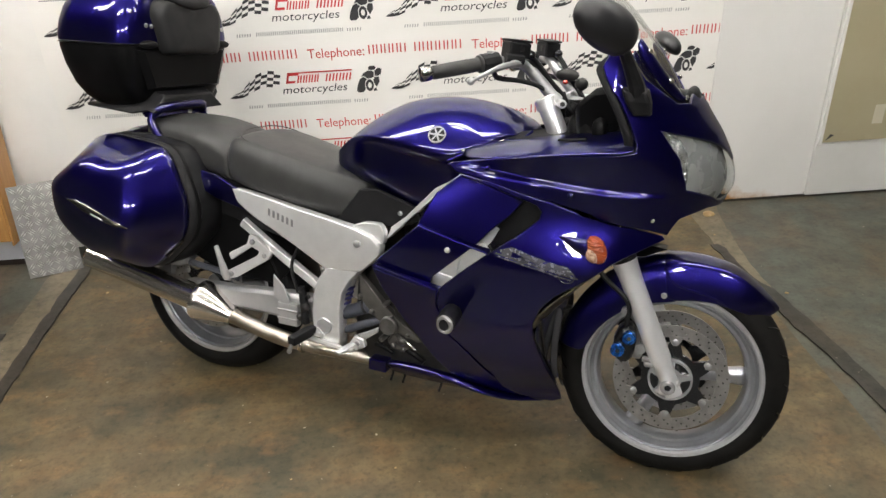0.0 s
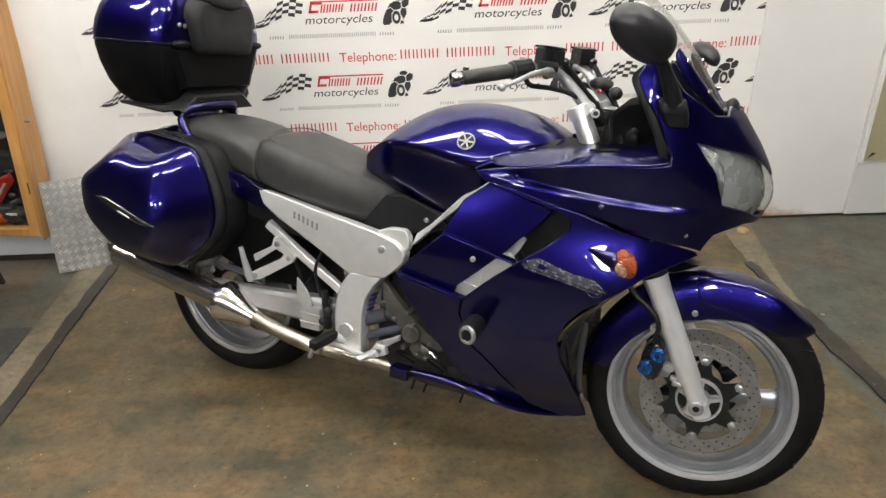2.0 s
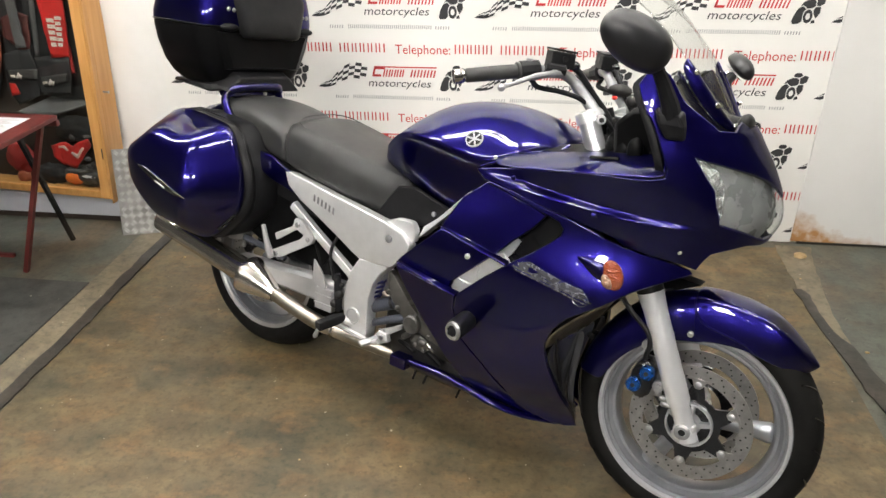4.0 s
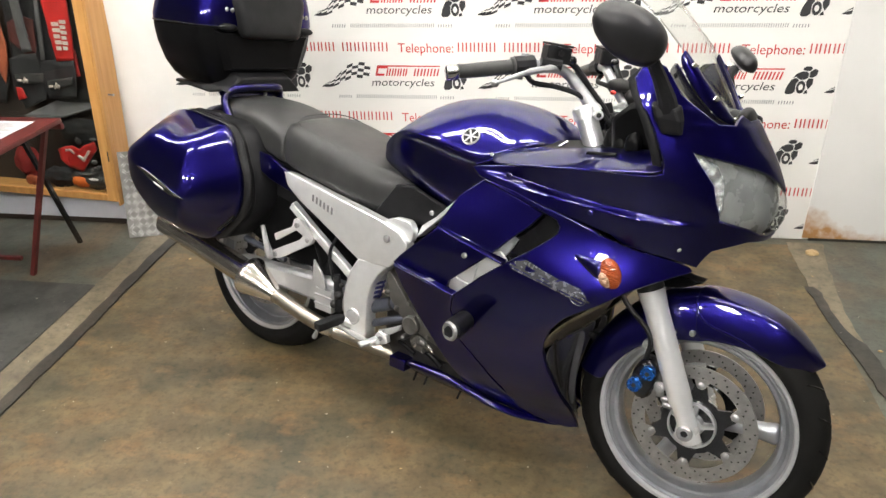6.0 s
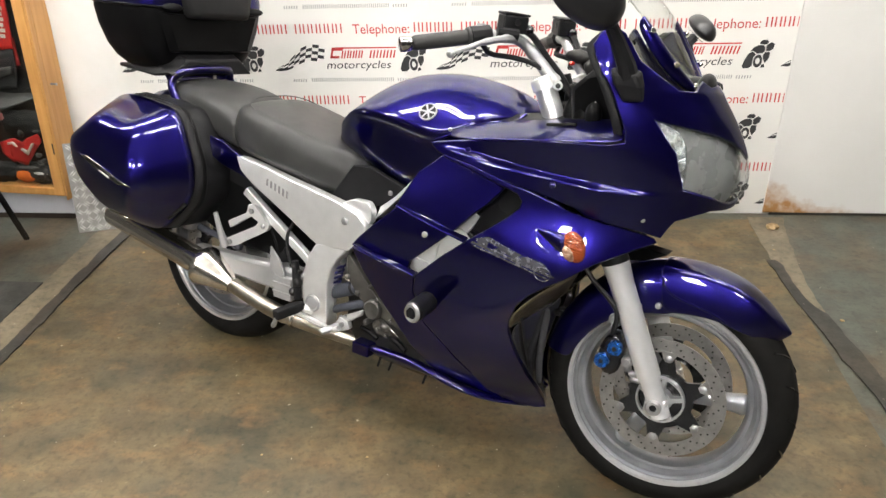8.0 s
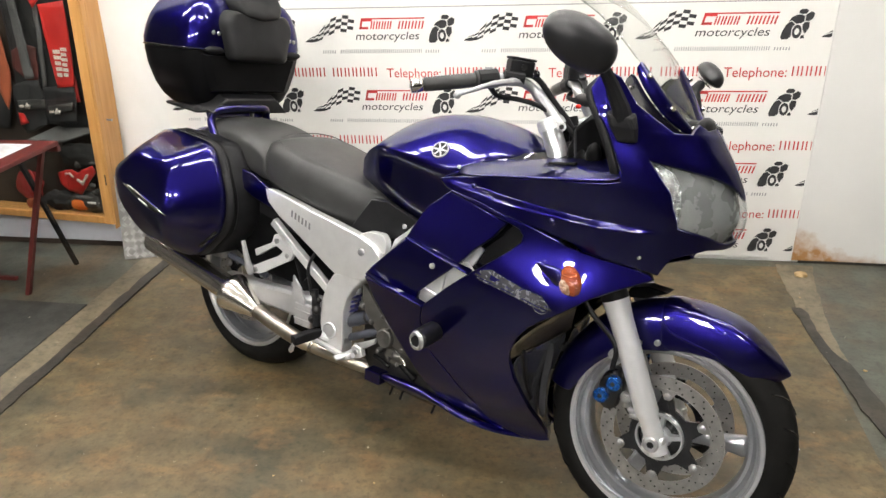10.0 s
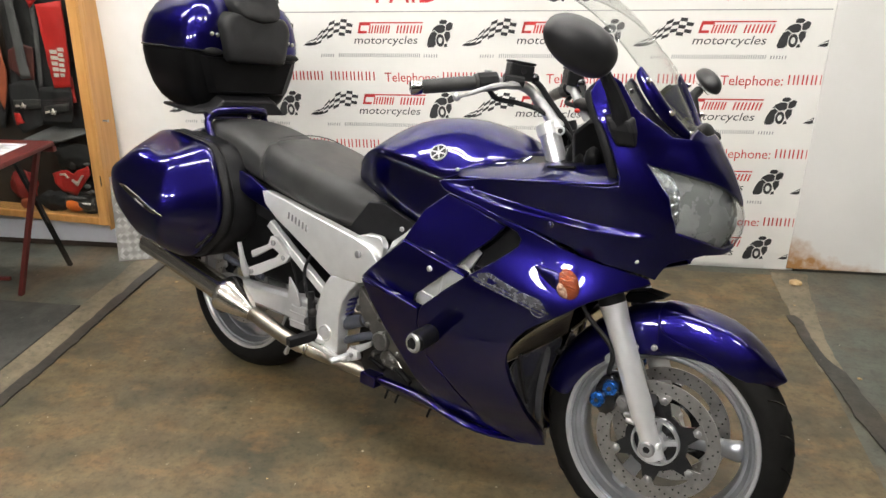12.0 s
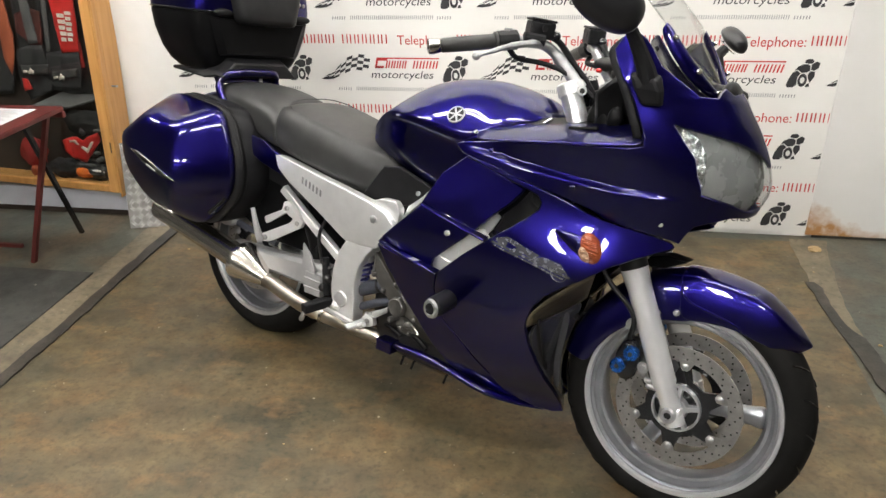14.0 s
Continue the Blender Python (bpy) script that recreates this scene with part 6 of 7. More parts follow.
scr = bp("windscreen", loft([[screen_pt(-1 + i / 12, j / 14) for i in range(25)] for j in range(15)], False, False), SCREENM, label="clear curved windscreen", thick=0.003)
scr.visible_shadow = False
both("screen_edge", lambda: tube([screen_pt(-1, j / 14) for j in range(15)], 0.0022, 6), SCREENM, scr)
TRIM_A = ((1.318, -0.142, 1.148), (1.355, -0.134, 1.095), (1.392, -0.110, 1.052), (1.420, -0.075, 1.025), (1.438, -0.035, 1.012))
TRIM_B = ((1.326, -0.126, 1.172), (1.366, -0.112, 1.124), (1.402, -0.086, 1.078), (1.428, -0.055, 1.045), (1.442, -0.028, 1.024))
both("screen_trim", lambda: loft([[Vector(a), Vector(a).lerp(Vector(b), 0.5) + Vector((0.008, -0.006, 0.004)), Vector(b)] for a, b in zip(TRIM_A, TRIM_B)], False, False), BLUE, label="blue screen side trim", sub=2, thick=0.004)
for k, f in ((0, 0.6), (2, 0.0), (3, 0.6)):
    a = Vector(TRIM_A[k]).lerp(Vector(TRIM_A[k + 1]), f).lerp(Vector(TRIM_B[k]).lerp(Vector(TRIM_B[k + 1]), f), 0.55) + Vector((0.008, -0.006, 0.004))
    both("trim_screw", lambda: tube([a, a + Vector((0.004, -0.006, 0.003)), a + Vector((0.005, -0.0075, 0.004))], [0.0062, 0.0062, 0.004], 12), CHROME)
COWL_TOP = ((-0.93, 1.125), (-0.89, 1.107), (-0.84, 1.075), (-0.72, 1.05), (-0.59, 1.022), (-0.41, 1.022), (-0.30, 1.038))
TRIM_ROW = smooth_path(TRIM_A, 6)
both("screen_base", lambda: loft([[(nose(-0.006)(u, v)) + Vector((0, 0, -0.004)), (nose(-0.012)(u, v)).lerp(TRIM_ROW[int(k * 24 / 6)], 0.5) + Vector((0, 0, -0.006)), TRIM_ROW[int(k * 24 / 6)]] for k, (u, v) in enumerate(COWL_TOP)], False, False), GLOSS, label="dark screen base", sub=1, thick=0.003)
bp("intake_hood", loft([[Vector((x, 0.062 * math.cos(a) * s, z + 0.040 * math.sin(a) * s)) for a in (math.pi * k / 12 for k in range(13))] for x, z, s in ((1.40, 1.026, 0.55), (1.440, 1.020, 0.66), (1.472, 1.006, 0.66))], False, False), BLACK, label="black hood over the front intake", thick=0.006)
bp("intake_mouth", blob((1.455, 0.0, 1.025), (0.02, 0.055, 0.034)), BLACK, label="black intake mouth")
bp("cowl_brow", block((1.445, 0.040, 0.985), (1.480, 0.062, 1.040)), BLACK, smooth=False, bevel=0.015)

# ---- mirrors
for sy in (-1, 1):
    ax = Vector((-0.62, 0.66 * sy, 0.40)).normalized()
    xx = Vector((1, 0.9 * sy, 0.0)) if sy < 0 else Vector((1, -0.7, 0.0))
    xx = (xx - ax * xx.dot(ax)).normalized()
    zz = ax.cross(xx)
    rot = Matrix((xx, ax, zz)).transposed().to_4x4()
    rings = []
    for t, ry, rx in ((-1.0, 0.25, 0.2), (-0.93, 0.52, 0.5), (-0.75, 0.80, 0.8), (-0.4, 0.97, 1.0), (0.0, 1.0, 1.0), (0.4, 0.92, 0.95), (0.75, 0.70, 0.75), (0.93, 0.42, 0.5), (1.0, 0.2, 0.2)):
        ring = []
        for k in range(24):
            a = 2 * math.pi * k / 24
            c, s = math.cos(a), math.sin(a)
            ring.append(Vector((0.050 * rx * (c if c > 0 else 0.55 * c), 0.088 * t, 0.056 * ry * s)))
        rings.append(ring)
    ctr = Matrix.Translation((1.283, -0.350, 1.188) if sy < 0 else (1.342, 0.335, 1.152)) @ rot @ Matrix.Scale(0.93 if sy < 0 else 0.60, 4)
    mir = bp("mirror", moved(loft(rings), ctr), MIRRORB, label="black mirror housing on a stalk", sub=1)
    bp("mirror_glass", moved(loft([[v * 0.9 + Vector((-0.006, 0, 0)) for v in r] for r in [[Vector((-0.026, 0.075 * math.cos(a), 0.045 * math.sin(a))) for a in (2 * math.pi * k / 24 for k in range(24))], [Vector((-0.030, 0.07 * math.cos(a), 0.042 * math.sin(a))) for a in (2 * math.pi * k / 24 for k in range(24))]]]), ctr), MIRRORM, mir, "mirror glass")
    bp("mirror_stalk", tube([(1.318 if sy < 0 else 1.338, sy * 0.290, 1.140 if sy < 0 else 1.128), (1.330, sy * 0.268, 1.110), (1.345, sy * 0.246, 1.070), (1.350, sy * 0.236, 1.045)], [0.013, 0.015, 0.019, 0.022], 10), BLACK, mir)
    bp("mirror_base", loft([[(1.312, sy * 0.236, 1.062), (1.376, sy * 0.228, 1.062), (1.37, sy * 0.255, 1.050), (1.32, sy * 0.258, 1.052)], [(1.322, sy * 0.238, 1.03), (1.386, sy * 0.226, 1.03), (1.382, sy * 0.25, 1.028), (1.332, sy * 0.258, 1.03)], [(1.345, sy * 0.234, 0.995), (1.388, sy * 0.222, 0.998), (1.386, sy * 0.238, 1.0), (1.350, sy * 0.246, 1.0)]]), BLACK, mir, smooth=False, bevel=0.006)

# ---- handlebars, levers, clocks
for sy in (-1, 1):
    dx, dz = (0.0, 0.0) if sy < 0 else (0.012, 0.0)
    q = lambda x, y, z: Vector((x + dx, -y * sy, z + dz))
    hb = bp("handlebar", tube(smooth_path([q(1.135, -0.092, 1.000), q(1.105, -0.098, 1.035), q(1.065, -0.108, 1.075), q(1.040, -0.135, 1.093), q(1.005, -0.185, 1.095), q(0.965, -0.235, 1.087), q(0.880, -0.328, 1.064)], 4), [0.020] * 2 + [0.0155] * 6 + [0.0125] * 17, 14), ALLOY, label="silver clip-on handlebar")
    g0, g1 = q(0.975, -0.222, 1.089), q(0.886, -0.321, 1.0655)
    bp("grip", tube([g0.lerp(g1, t) for t in (0, 0.02, 0.06, 0.08, 0.3, 0.6, 0.96, 1.0)], [0.020, 0.0215, 0.0215, 0.0168, 0.0172, 0.0172, 0.0165, 0.014], 20), SEATM, hb, "black rubber grip")
    gd = (g1 - g0).normalized()
    bp("bar_end", tube([g1, g1 + gd * 0.004, g1 + gd * 0.018, g1 + gd * 0.028, g1 + gd * 0.030], [0.013, 0.0162, 0.0175, 0.0165, 0.011], 20), CHROME, hb, "chrome bar end weight")
    sw = g0 - gd * 0.022
    bp("switch_block", tube([sw - gd * 0.026, sw - gd * 0.022, sw + gd * 0.022, sw + gd * 0.026], [0.018, 0.023, 0.0235, 0.019], 10), BLACK, hb, "black switch block")
    bp("switch_button", block((-0.007, -0.007, 0.018), (0.007, 0.007, 0.027), m=Matrix.Translation(sw)), ALLOY, hb, smooth=False, bevel=0.001)
    res = Matrix.Translation(q(1.033, -0.135, 1.131)) @ Matrix.Rotation(radians(48 * -sy), 4, "Z") @ Matrix.Rotation(radians(4), 4, "Y") @ Matrix.Scale(0.88, 4)
    bp("fluid_reservoir", block((-0.034, -0.026, -0.030), (0.034, 0.026, 0.013), m=res), BLACK, hb, "black brake fluid reservoir", smooth=False, bevel=0.004)
    bp("reservoir_lid", block((-0.036, -0.028, 0.0135), (0.036, 0.028, 0.020), m=res), BLACK, hb, smooth=False, bevel=0.003)
    bp("sight_glass", moved(tube([(0.004, -0.0245, -0.004), (0.004, -0.0275, -0.004)], 0.0085, 14), res), DARKMETAL, hb)
    bp("master_body", tube([q(1.055, -0.150, 1.100), q(1.02, -0.185, 1.104)], [0.014, 0.013], 10), BLACK, hb)
    bp("lever", tube(smooth_path([q(1.050, -0.152, 1.092), q(1.040, -0.200, 1.090), q(1.018, -0.250, 1.079), q(1.000, -0.290, 1.064), q(0.985, -0.316, 1.054)], 4), [0.010] * 4 + [0.008] * 4 + [0.006] * 4 + [0.0045] * 4 + [0.005], 8), ALLOY, hb, "bright alloy lever")
    bp("lever_ball", blob(q(0.984, -0.318, 1.053), (0.0095, 0.0095, 0.0095), sub=2), ALLOY, hb)
    bp("control_cable", tube(smooth_path([sw + Vector((0.01, 0, -0.02)), q(1.005, -0.175, 1.055), q(1.05, -0.14, 1.050), q(1.10, -0.11, 1.035), q(1.16, -0.08, 0.99), q(1.20, -0.06, 0.93)], 5), 0.0065, 8), BLACK, hb, "black control cable")
    bp("brake_hose", tube(smooth_path([q(1.060, -0.125, 1.112), q(1.080, -0.108, 1.095), q(1.115, -0.09, 1.050), q(1.150, -0.075, 1.01), q(1.175, -0.06, 0.96)], 5), 0.0075, 8), BLACK, hb, "black brake hose")
    bp("hose_union", blob(q(1.066, -0.118, 1.113), (0.013, 0.012, 0.012), sub=2), GLOSS, hb)
    bp("bar_clamp", tube([q(1.118, -0.094, 0.985), q(1.107, -0.094, 1.008), q(1.105, -0.094, 1.012)], [0.031, 0.031, 0.026], 22), SILVER, hb, "silver fork clamp")
    bp("clamp_ear", tube([q(1.148, -0.105, 1.000), q(1.158, -0.125, 1.000)], [0.011, 0.011], 12), SILVER, hb)
    bp("clamp_bolt", tube([q(1.157, -0.123, 1.000), q(1.160, -0.129, 1.000)], 0.0065, 6), DARKMETAL, hb)
    bp("upper_fork_tube", tube([q(1.107, -0.094, 1.005), q(1.205, -0.100, 0.81)], 0.0255, 24), RIMM, hb, "bright upper fork tube")
clk = bp("instrument_panel", loft([[(1.19, -0.14, 1.00), (1.19, 0.14, 1.00), (1.20, 0.12, 0.90), (1.20, -0.12, 0.90)], [(1.24, -0.15, 1.045), (1.24, 0.15, 1.045), (1.24, 0.13, 0.88), (1.24, -0.13, 0.88)], [(1.31, -0.14, 1.06), (1.31, 0.14, 1.06), (1.30, 0.12, 0.88), (1.30, -0.12, 0.88)]]), PITCH, label="black instrument cluster behind the screen", bevel=0.015)
for x, y, z, s, mt in ((1.165, 0.0, 1.005, (0.02, 0.035, 0.006), ALLOY), (1.17, -0.06, 0.975, (0.018, 0.02, 0.03), PITCH), (1.19, -0.10, 0.94, (0.02, 0.02, 0.04), PITCH), (1.13, 0.01, 1.045, (0.008, 0.009, 0.006), REDLENS), (1.165, 0.05, 1.04, (0.018, 0.02, 0.018), DARKMETAL), (1.12, 0.07, 1.06, (0.034, 0.012, 0.018), DARKMETAL), (1.23, -0.12, 0.93, (0.03, 0.02, 0.05), PITCH), (1.26, -0.15, 0.95, (0.02, 0.012, 0.03), PITCH)):
    bp("cockpit_fitting", blob((x, y, z), s, sub=2), mt, clk)
bp("wiring_cover", prism([(1.105, 0.990), (1.150, 1.000), (1.235, 0.985), (1.262, 0.83), (1.170, 0.83)], -0.066, 0.075), PITCH, label="black wiring cover between the fork tubes", smooth=False, bevel=0.010)
bp("steering_head", tube([STEER_P + STEER_AXIS * 0.45, STEER_P + STEER_AXIS * 0.76], 0.035, 20), DARKMETAL, label="dark steering head")
bp("ignition_switch", tube([(1.125, 0, 0.99), (1.115, 0, 1.015)], 0.02, 16), BLACK, label="black ignition switch")


# ---------------------------------------------------------------- printed banner on the wall
def text_bm(words, size, shear=0.0, width=None):
    cu = bpy.data.curves.new("lettering", "FONT")
    cu.body, cu.size, cu.shear, cu.resolution_u = words, size, shear, 3
    ob = bpy.data.objects.new("lettering", cu)
    scene.collection.objects.link(ob)
    me = bpy.data.meshes.new_from_object(ob.evaluated_get(bpy.context.evaluated_depsgraph_get()))
    bm = bmesh.new()
    bm.from_mesh(me)
    bpy.data.objects.remove(ob)
    bpy.data.meshes.remove(me)
    if width:
        lo, hi = min(v.co.x for v in bm.verts), max(v.co.x for v in bm.verts)
        moved(bm, Matrix.Diagonal((width / (hi - lo), 1, 1, 1)) @ Matrix.Translation((-lo, 0, 0)))
    return moved(bm, Matrix.Rotation(radians(90), 4, "X"))


def flat(shapes):
    bm = bmesh.new()
    for s in shapes:
        bm.faces.new([bm.verts.new((x, 0, z)) for x, z in s])
    return bm


def bar(x0, z0, x1, z1, lean=0.0):
    k = lean * (z1 - z0)
    return [(x0, z0), (x1, z0), (x1 + k, z1), (x0 + k, z1)]


def glyph_bars(x0, x1, z0, z1, n, gap=0.3, lean=0.0):
    w = (x1 - x0) / n
    return [bar(x0 + i * w, z0, x0 + (i + 1 - gap) * w, z1, lean) for i in range(n)]


def stroke_bars(x0, x1, z0, z1, n, lean=0.0, stroke=0.0055):
    """Two thin bars for each character."""
    w = (x1 - x0) / n
    out = []
    for i in range(n):
        a, b = x0 + (i + 0.08) * w, x0 + (i + 0.80) * w
        out += [bar(a, z0, a + stroke, z1, lean), bar(b - stroke, z0, b, z1, lean)]
    return out


def flag_shapes():
    out = []
    nx, nz = 8, 5
    def pt(i, j):
        u, v = i / nx, j / nz
        return (-0.352 + 0.214 * u + 0.016 * v, 0.110 + 0.044 * u + (0.012 + 0.056 * min(1, u * 2.2)) * v - 0.010 * math.sin(u * 7.0) - 0.012 * max(0, u - 0.75))
    for i in range(nx):
        for j in range(nz):
            if (i + j) % 2 == 0 or (i == 0 and j < 3) or (i == 1 and j < 2):
                out.append([pt(i, j), pt(i + 1, j), pt(i + 1, j + 1), pt(i, j + 1)])
    return out


def emblem_shapes():
    """A plain dark emblem: a wheel ring under leaning slabs."""
    out = [[(0.0, 0.08), (0.05, 0.0), (0.24, 0.01), (0.34, 0.10), (0.335, 0.26), (0.345, 0.40), (0.42, 0.50), (0.30, 0.60), (0.16, 0.53), (0.05, 0.30)],
           [(0.20, 0.59), (0.31, 0.63), (0.45, 0.52), (0.62, 0.54), (0.70, 0.60), (0.70, 0.76), (0.62, 0.82), (0.46, 0.82), (0.30, 0.74)],
           [(0.50, 0.86), (0.64, 0.84), (0.74, 0.85), (0.80, 0.93), (0.73, 1.0), (0.57, 1.0), (0.50, 0.94)],
           [(0.73, 0.62), (0.84, 0.60), (0.97, 0.68), (1.0, 0.86), (0.88, 0.92), (0.73, 0.81)],
           [(0.68, 0.34), (0.77, 0.18), (0.89, 0.38), (0.88, 0.57), (0.72, 0.58), (0.66, 0.46)],
           [(0.64, 0.02), (0.78, 0.04), (0.74, 0.16), (0.66, 0.12)]]
    for k in range(14):
        a, b = 2 * math.pi * k / 14, 2 * math.pi * (k + 1) / 14
        out.append([(0.51 + r * math.cos(t), 0.26 + r * 1.5 * math.sin(t)) for r, t in ((0.075, a), (0.155, a), (0.155, b), (0.075, b))])
    return [[(0.190 + 0.112 * x, 0.102 + 0.112 * z) for x, z in q] for q in out]


def clip_x(shapes, lo, hi):
    out = []
    for s in shapes:
        xs = [p[0] for p in s]
        if min(xs) >= hi or max(xs) <= lo:
            continue
        out.append([(min(max(x, lo), hi), z) for x, z in s])
    return out


BX0, BX1, BY = -1.505, 1.325, WALL_Y - 0.008
banner = tagged(part("banner", block((BX0, BY, 0.02), (BX1, WALL_Y - 0.001, 2.2)), BANNERM, smooth=False), "cream vinyl banner printed with checkered flags and lettering", "banner")
block_bm = block((1.235, BY + 0.001, 0.004), (1.3250, WALL_Y - 0.001, 0.15))
part("banner_hem", block_bm, BANNERM, banner, smooth=False)
PR = BY - 0.0012
COLS = [0.945 - 0.69 * k for k in range(-1, 4)]
ROWS_Z = [0.852 - 0.3025 * r for r in range(4)]


def printed(name, bm, ink, x, z):
    return part(name, moved(bm, Matrix.Translation((x, PR, z))), ink, banner, smooth=False)


for r, zt in enumerate(ROWS_Z):
    for cx in COLS:
        lo, hi = BX0 - cx + 0.01, BX1 - cx - 0.004
        if zt > 0:
            if lo < 0 and hi > 0.26:
                printed("printed_word", text_bm("Telephone:", 0.056, 0.0, 0.236), REDINK, cx, zt - 0.042)
            sh = clip_x(stroke_bars(0.252, 0.418, -0.038, 0, 5, 0.0) + stroke_bars(0.445, 0.652, -0.038, 0, 6, 0.0), lo, hi)
            if sh:
                for q in sh:
                    printed("printed_number_bar", flat([q]), REDINK, cx, zt)
        sh = clip_x(flag_shapes(), lo, hi)
        if sh:
            printed("printed_flag", flat(sh), BLACKINK, cx, zt)
        if hi > 0.3 and lo < -0.1:
            red = [bar(-0.107, 0.160, -0.098, 0.205, 0.25), bar(-0.107, 0.160, -0.068, 0.170, 0.25), bar(-0.095, 0.200, 0.176, 0.2055, 0.25), bar(-0.094, 0.192, -0.05, 0.200, 0.25)]
            red += stroke_bars(-0.062, 0.034, 0.160, 0.192, 4, 0.25, 0.0062) + stroke_bars(0.058, 0.172, 0.160, 0.192, 4, 0.25, 0.0066)
            printed("printed_name_mark", flat(red), REDINK, cx, zt)
            printed("printed_word", text_bm("motorcycles", 0.047, 0.2, 0.276), BLACKINK, cx - 0.125, zt + 0.117)
            printed("printed_emblem", flat(emblem_shapes()), BLACKINK, cx, zt)
        sh = clip_x(glyph_bars(-0.278, -0.215, 0.061, 0.074, 6, 0.62, 0.2) + glyph_bars(-0.198, 0.162, 0.061, 0.077, 42, 0.60, 0.1) + glyph_bars(0.174, 0.238, 0.061, 0.074, 6, 0.60, 0.1), lo, hi)
        if sh and zt + 0.06 > 0.03:
            for q in sh:
                printed("printed_address_bar", flat([q]), GREYINK, cx, zt)
printed("printed_rule", flat([bar(BX0 + 0.05, 1.097, BX1 - 0.01, 1.101)]), GREYINK, 0, 0)
for hx, word, ink in ((-1.14, "CASH", BLACKINK), (-0.455, "PAID", REDINK), (0.235, "CASH", BLACKINK), (0.93, "PAID", REDINK)):
    printed("printed_heading", text_bm(word, 0.15, 0.1, 0.27), ink, hx, 1.134)

# white boards on the wall right of the banner, rust-stained at the foot
STAINED, nt, b = node_mat("white_board_rust_stain", 0.5)
base = ramp(nt, noise_to(nt, 1.5, 5), ((0.3, (0.64, 0.63, 0.605)), (0.7, (0.72, 0.71, 0.69))))
tc = nt.nodes.new("ShaderNodeTexCoord")
sep = nt.nodes.new("ShaderNodeSeparateXYZ")
nt.links.new(tc.outputs["Object"], sep.inputs[0])


def mathn(nt, op, a, b=None):
    n = nt.nodes.new("ShaderNodeMath")
    n.operation = op
    n.use_clamp = op in ("SMOOTH_MIN",)
    for sock, v in zip(n.inputs, (a, b)):
        if isinstance(v, bpy.types.NodeSocket):
            nt.links.new(v, sock)
        elif v is not None:
            sock.default_value = v
    return n.outputs[0]


wob = noise_to(nt, 9, 6)
# stain height falls from 0.16 to nothing between x 1.34 and 1.75
limit = mathn(nt, "MULTIPLY", mathn(nt, "SUBTRACT", 1.78, sep.outputs["X"]), 0.36)
depth = mathn(nt, "SUBTRACT", mathn(nt, "ADD", limit, mathn(nt, "MULTIPLY", mathn(nt, "SUBTRACT", wob, 0.5), 0.22)), sep.outputs["Z"])
mr = add(nt, "ShaderNodeMapRange", From_Min=0.0, From_Max=0.07)
nt.links.new(depth, mr.inputs["Value"])
blot = ramp(nt, noise_to(nt, 26, 6), ((0.30, (0.45, 0.45, 0.45)), (0.55, (1, 1, 1))))
stain = mix(nt, mr.outputs["Result"], (0, 0, 0), blot)
base = mix(nt, stain, base, (0.40, 0.20, 0.065))
nt.links.new(base, b.inputs["Base Color"])
solid("wall_board_1", (1.3256, WALL_Y - 0.0125, 0.012), (1.8515, WALL_Y - 0.002, 2.6), STAINED, "white wall board with a brown rust stain at its foot", "wall board", 0.002)
solid("wall_board_2", (1.853, WALL_Y - 0.026, 0.012), (4.4, WALL_Y - 0.010, 2.6), BOARDM, "white painted wall board with scuffs", "wall board", 0.002)
# solid dark strip whose colour gives the shade of the gap under the boards
solid("baseboard", (1.353, WALL_Y - 0.0115, 0.0), (4.4, WALL_Y - 0.004, 0.02), TAPEF, "dark strip coloured as the shaded gap along the foot of the wall boards", "trim")
TAN = varied("tan_poster", (0.34, 0.30, 0.19), (0.38, 0.34, 0.225), 3, (0.4, 0.5))
poster = tagged(part("poster", block((1.872, WALL_Y - 0.034, 0.282), (2.95, WALL_Y - 0.027, 1.5)), TAN, smooth=False), "olive-tan poster with pale numerals fixed to the wall board", "poster")
PALE = varied("pale_print", (0.50, 0.47, 0.37), (0.55, 0.52, 0.42), 10, (0.4, 0.5))
part("printed_numerals", moved(flat(glyph_bars(2.09, 2.30, 0.36, 0.45, 3, 0.3)), Matrix.Translation((0, WALL_Y - 0.0355, 0))), PALE, poster, smooth=False)
part("printed_corner_mark", moved(flat([[(1.885, 0.29), (1.925, 0.315), (1.905, 0.322)]]), Matrix.Translation((0, WALL_Y - 0.0355, 0))), BLACKINK, poster, smooth=False)
part("poster_edge", block((1.858, WALL_Y - 0.040, 0.274), (1.871, WALL_Y - 0.0265, 1.5)), WHITEP, poster, smooth=False)

# ---------------------------------------------------------------- display cabinet with riding clothes
CAB = thing("display_cabinet", pose(-1.749, 2.975, 0.14, -3.3, 2.9), "pine-framed glass display cabinet holding red and black riding clothes", "cabinet")
CW, CH = 1.25, 1.75
for nm, lo, hi in (("door_post", (-0.094, 0, 0), (-0.046, 0.035, CH)), ("side_post", (-0.044, 0.0, -0.02), (-0.036, 0.035, CH)), ("door_post", (-CW, 0, 0), (-CW + 0.09, 0.035, CH)), ("bottom_rail", (-CW + 0.09, 0.002, 0), (-0.094, 0.035, 0.035)), ("top_rail", (-CW + 0.09, 0.002, CH - 0.09), (-0.094, 0.035, CH))):
    part(nm, block(lo, hi), WOOD, CAB, smooth=False, bevel=0.004)
part("side_panel", block((-0.062, 0.037, -0.02), (-0.038, 0.150, CH)), WOOD, CAB, smooth=False, bevel=0.003)
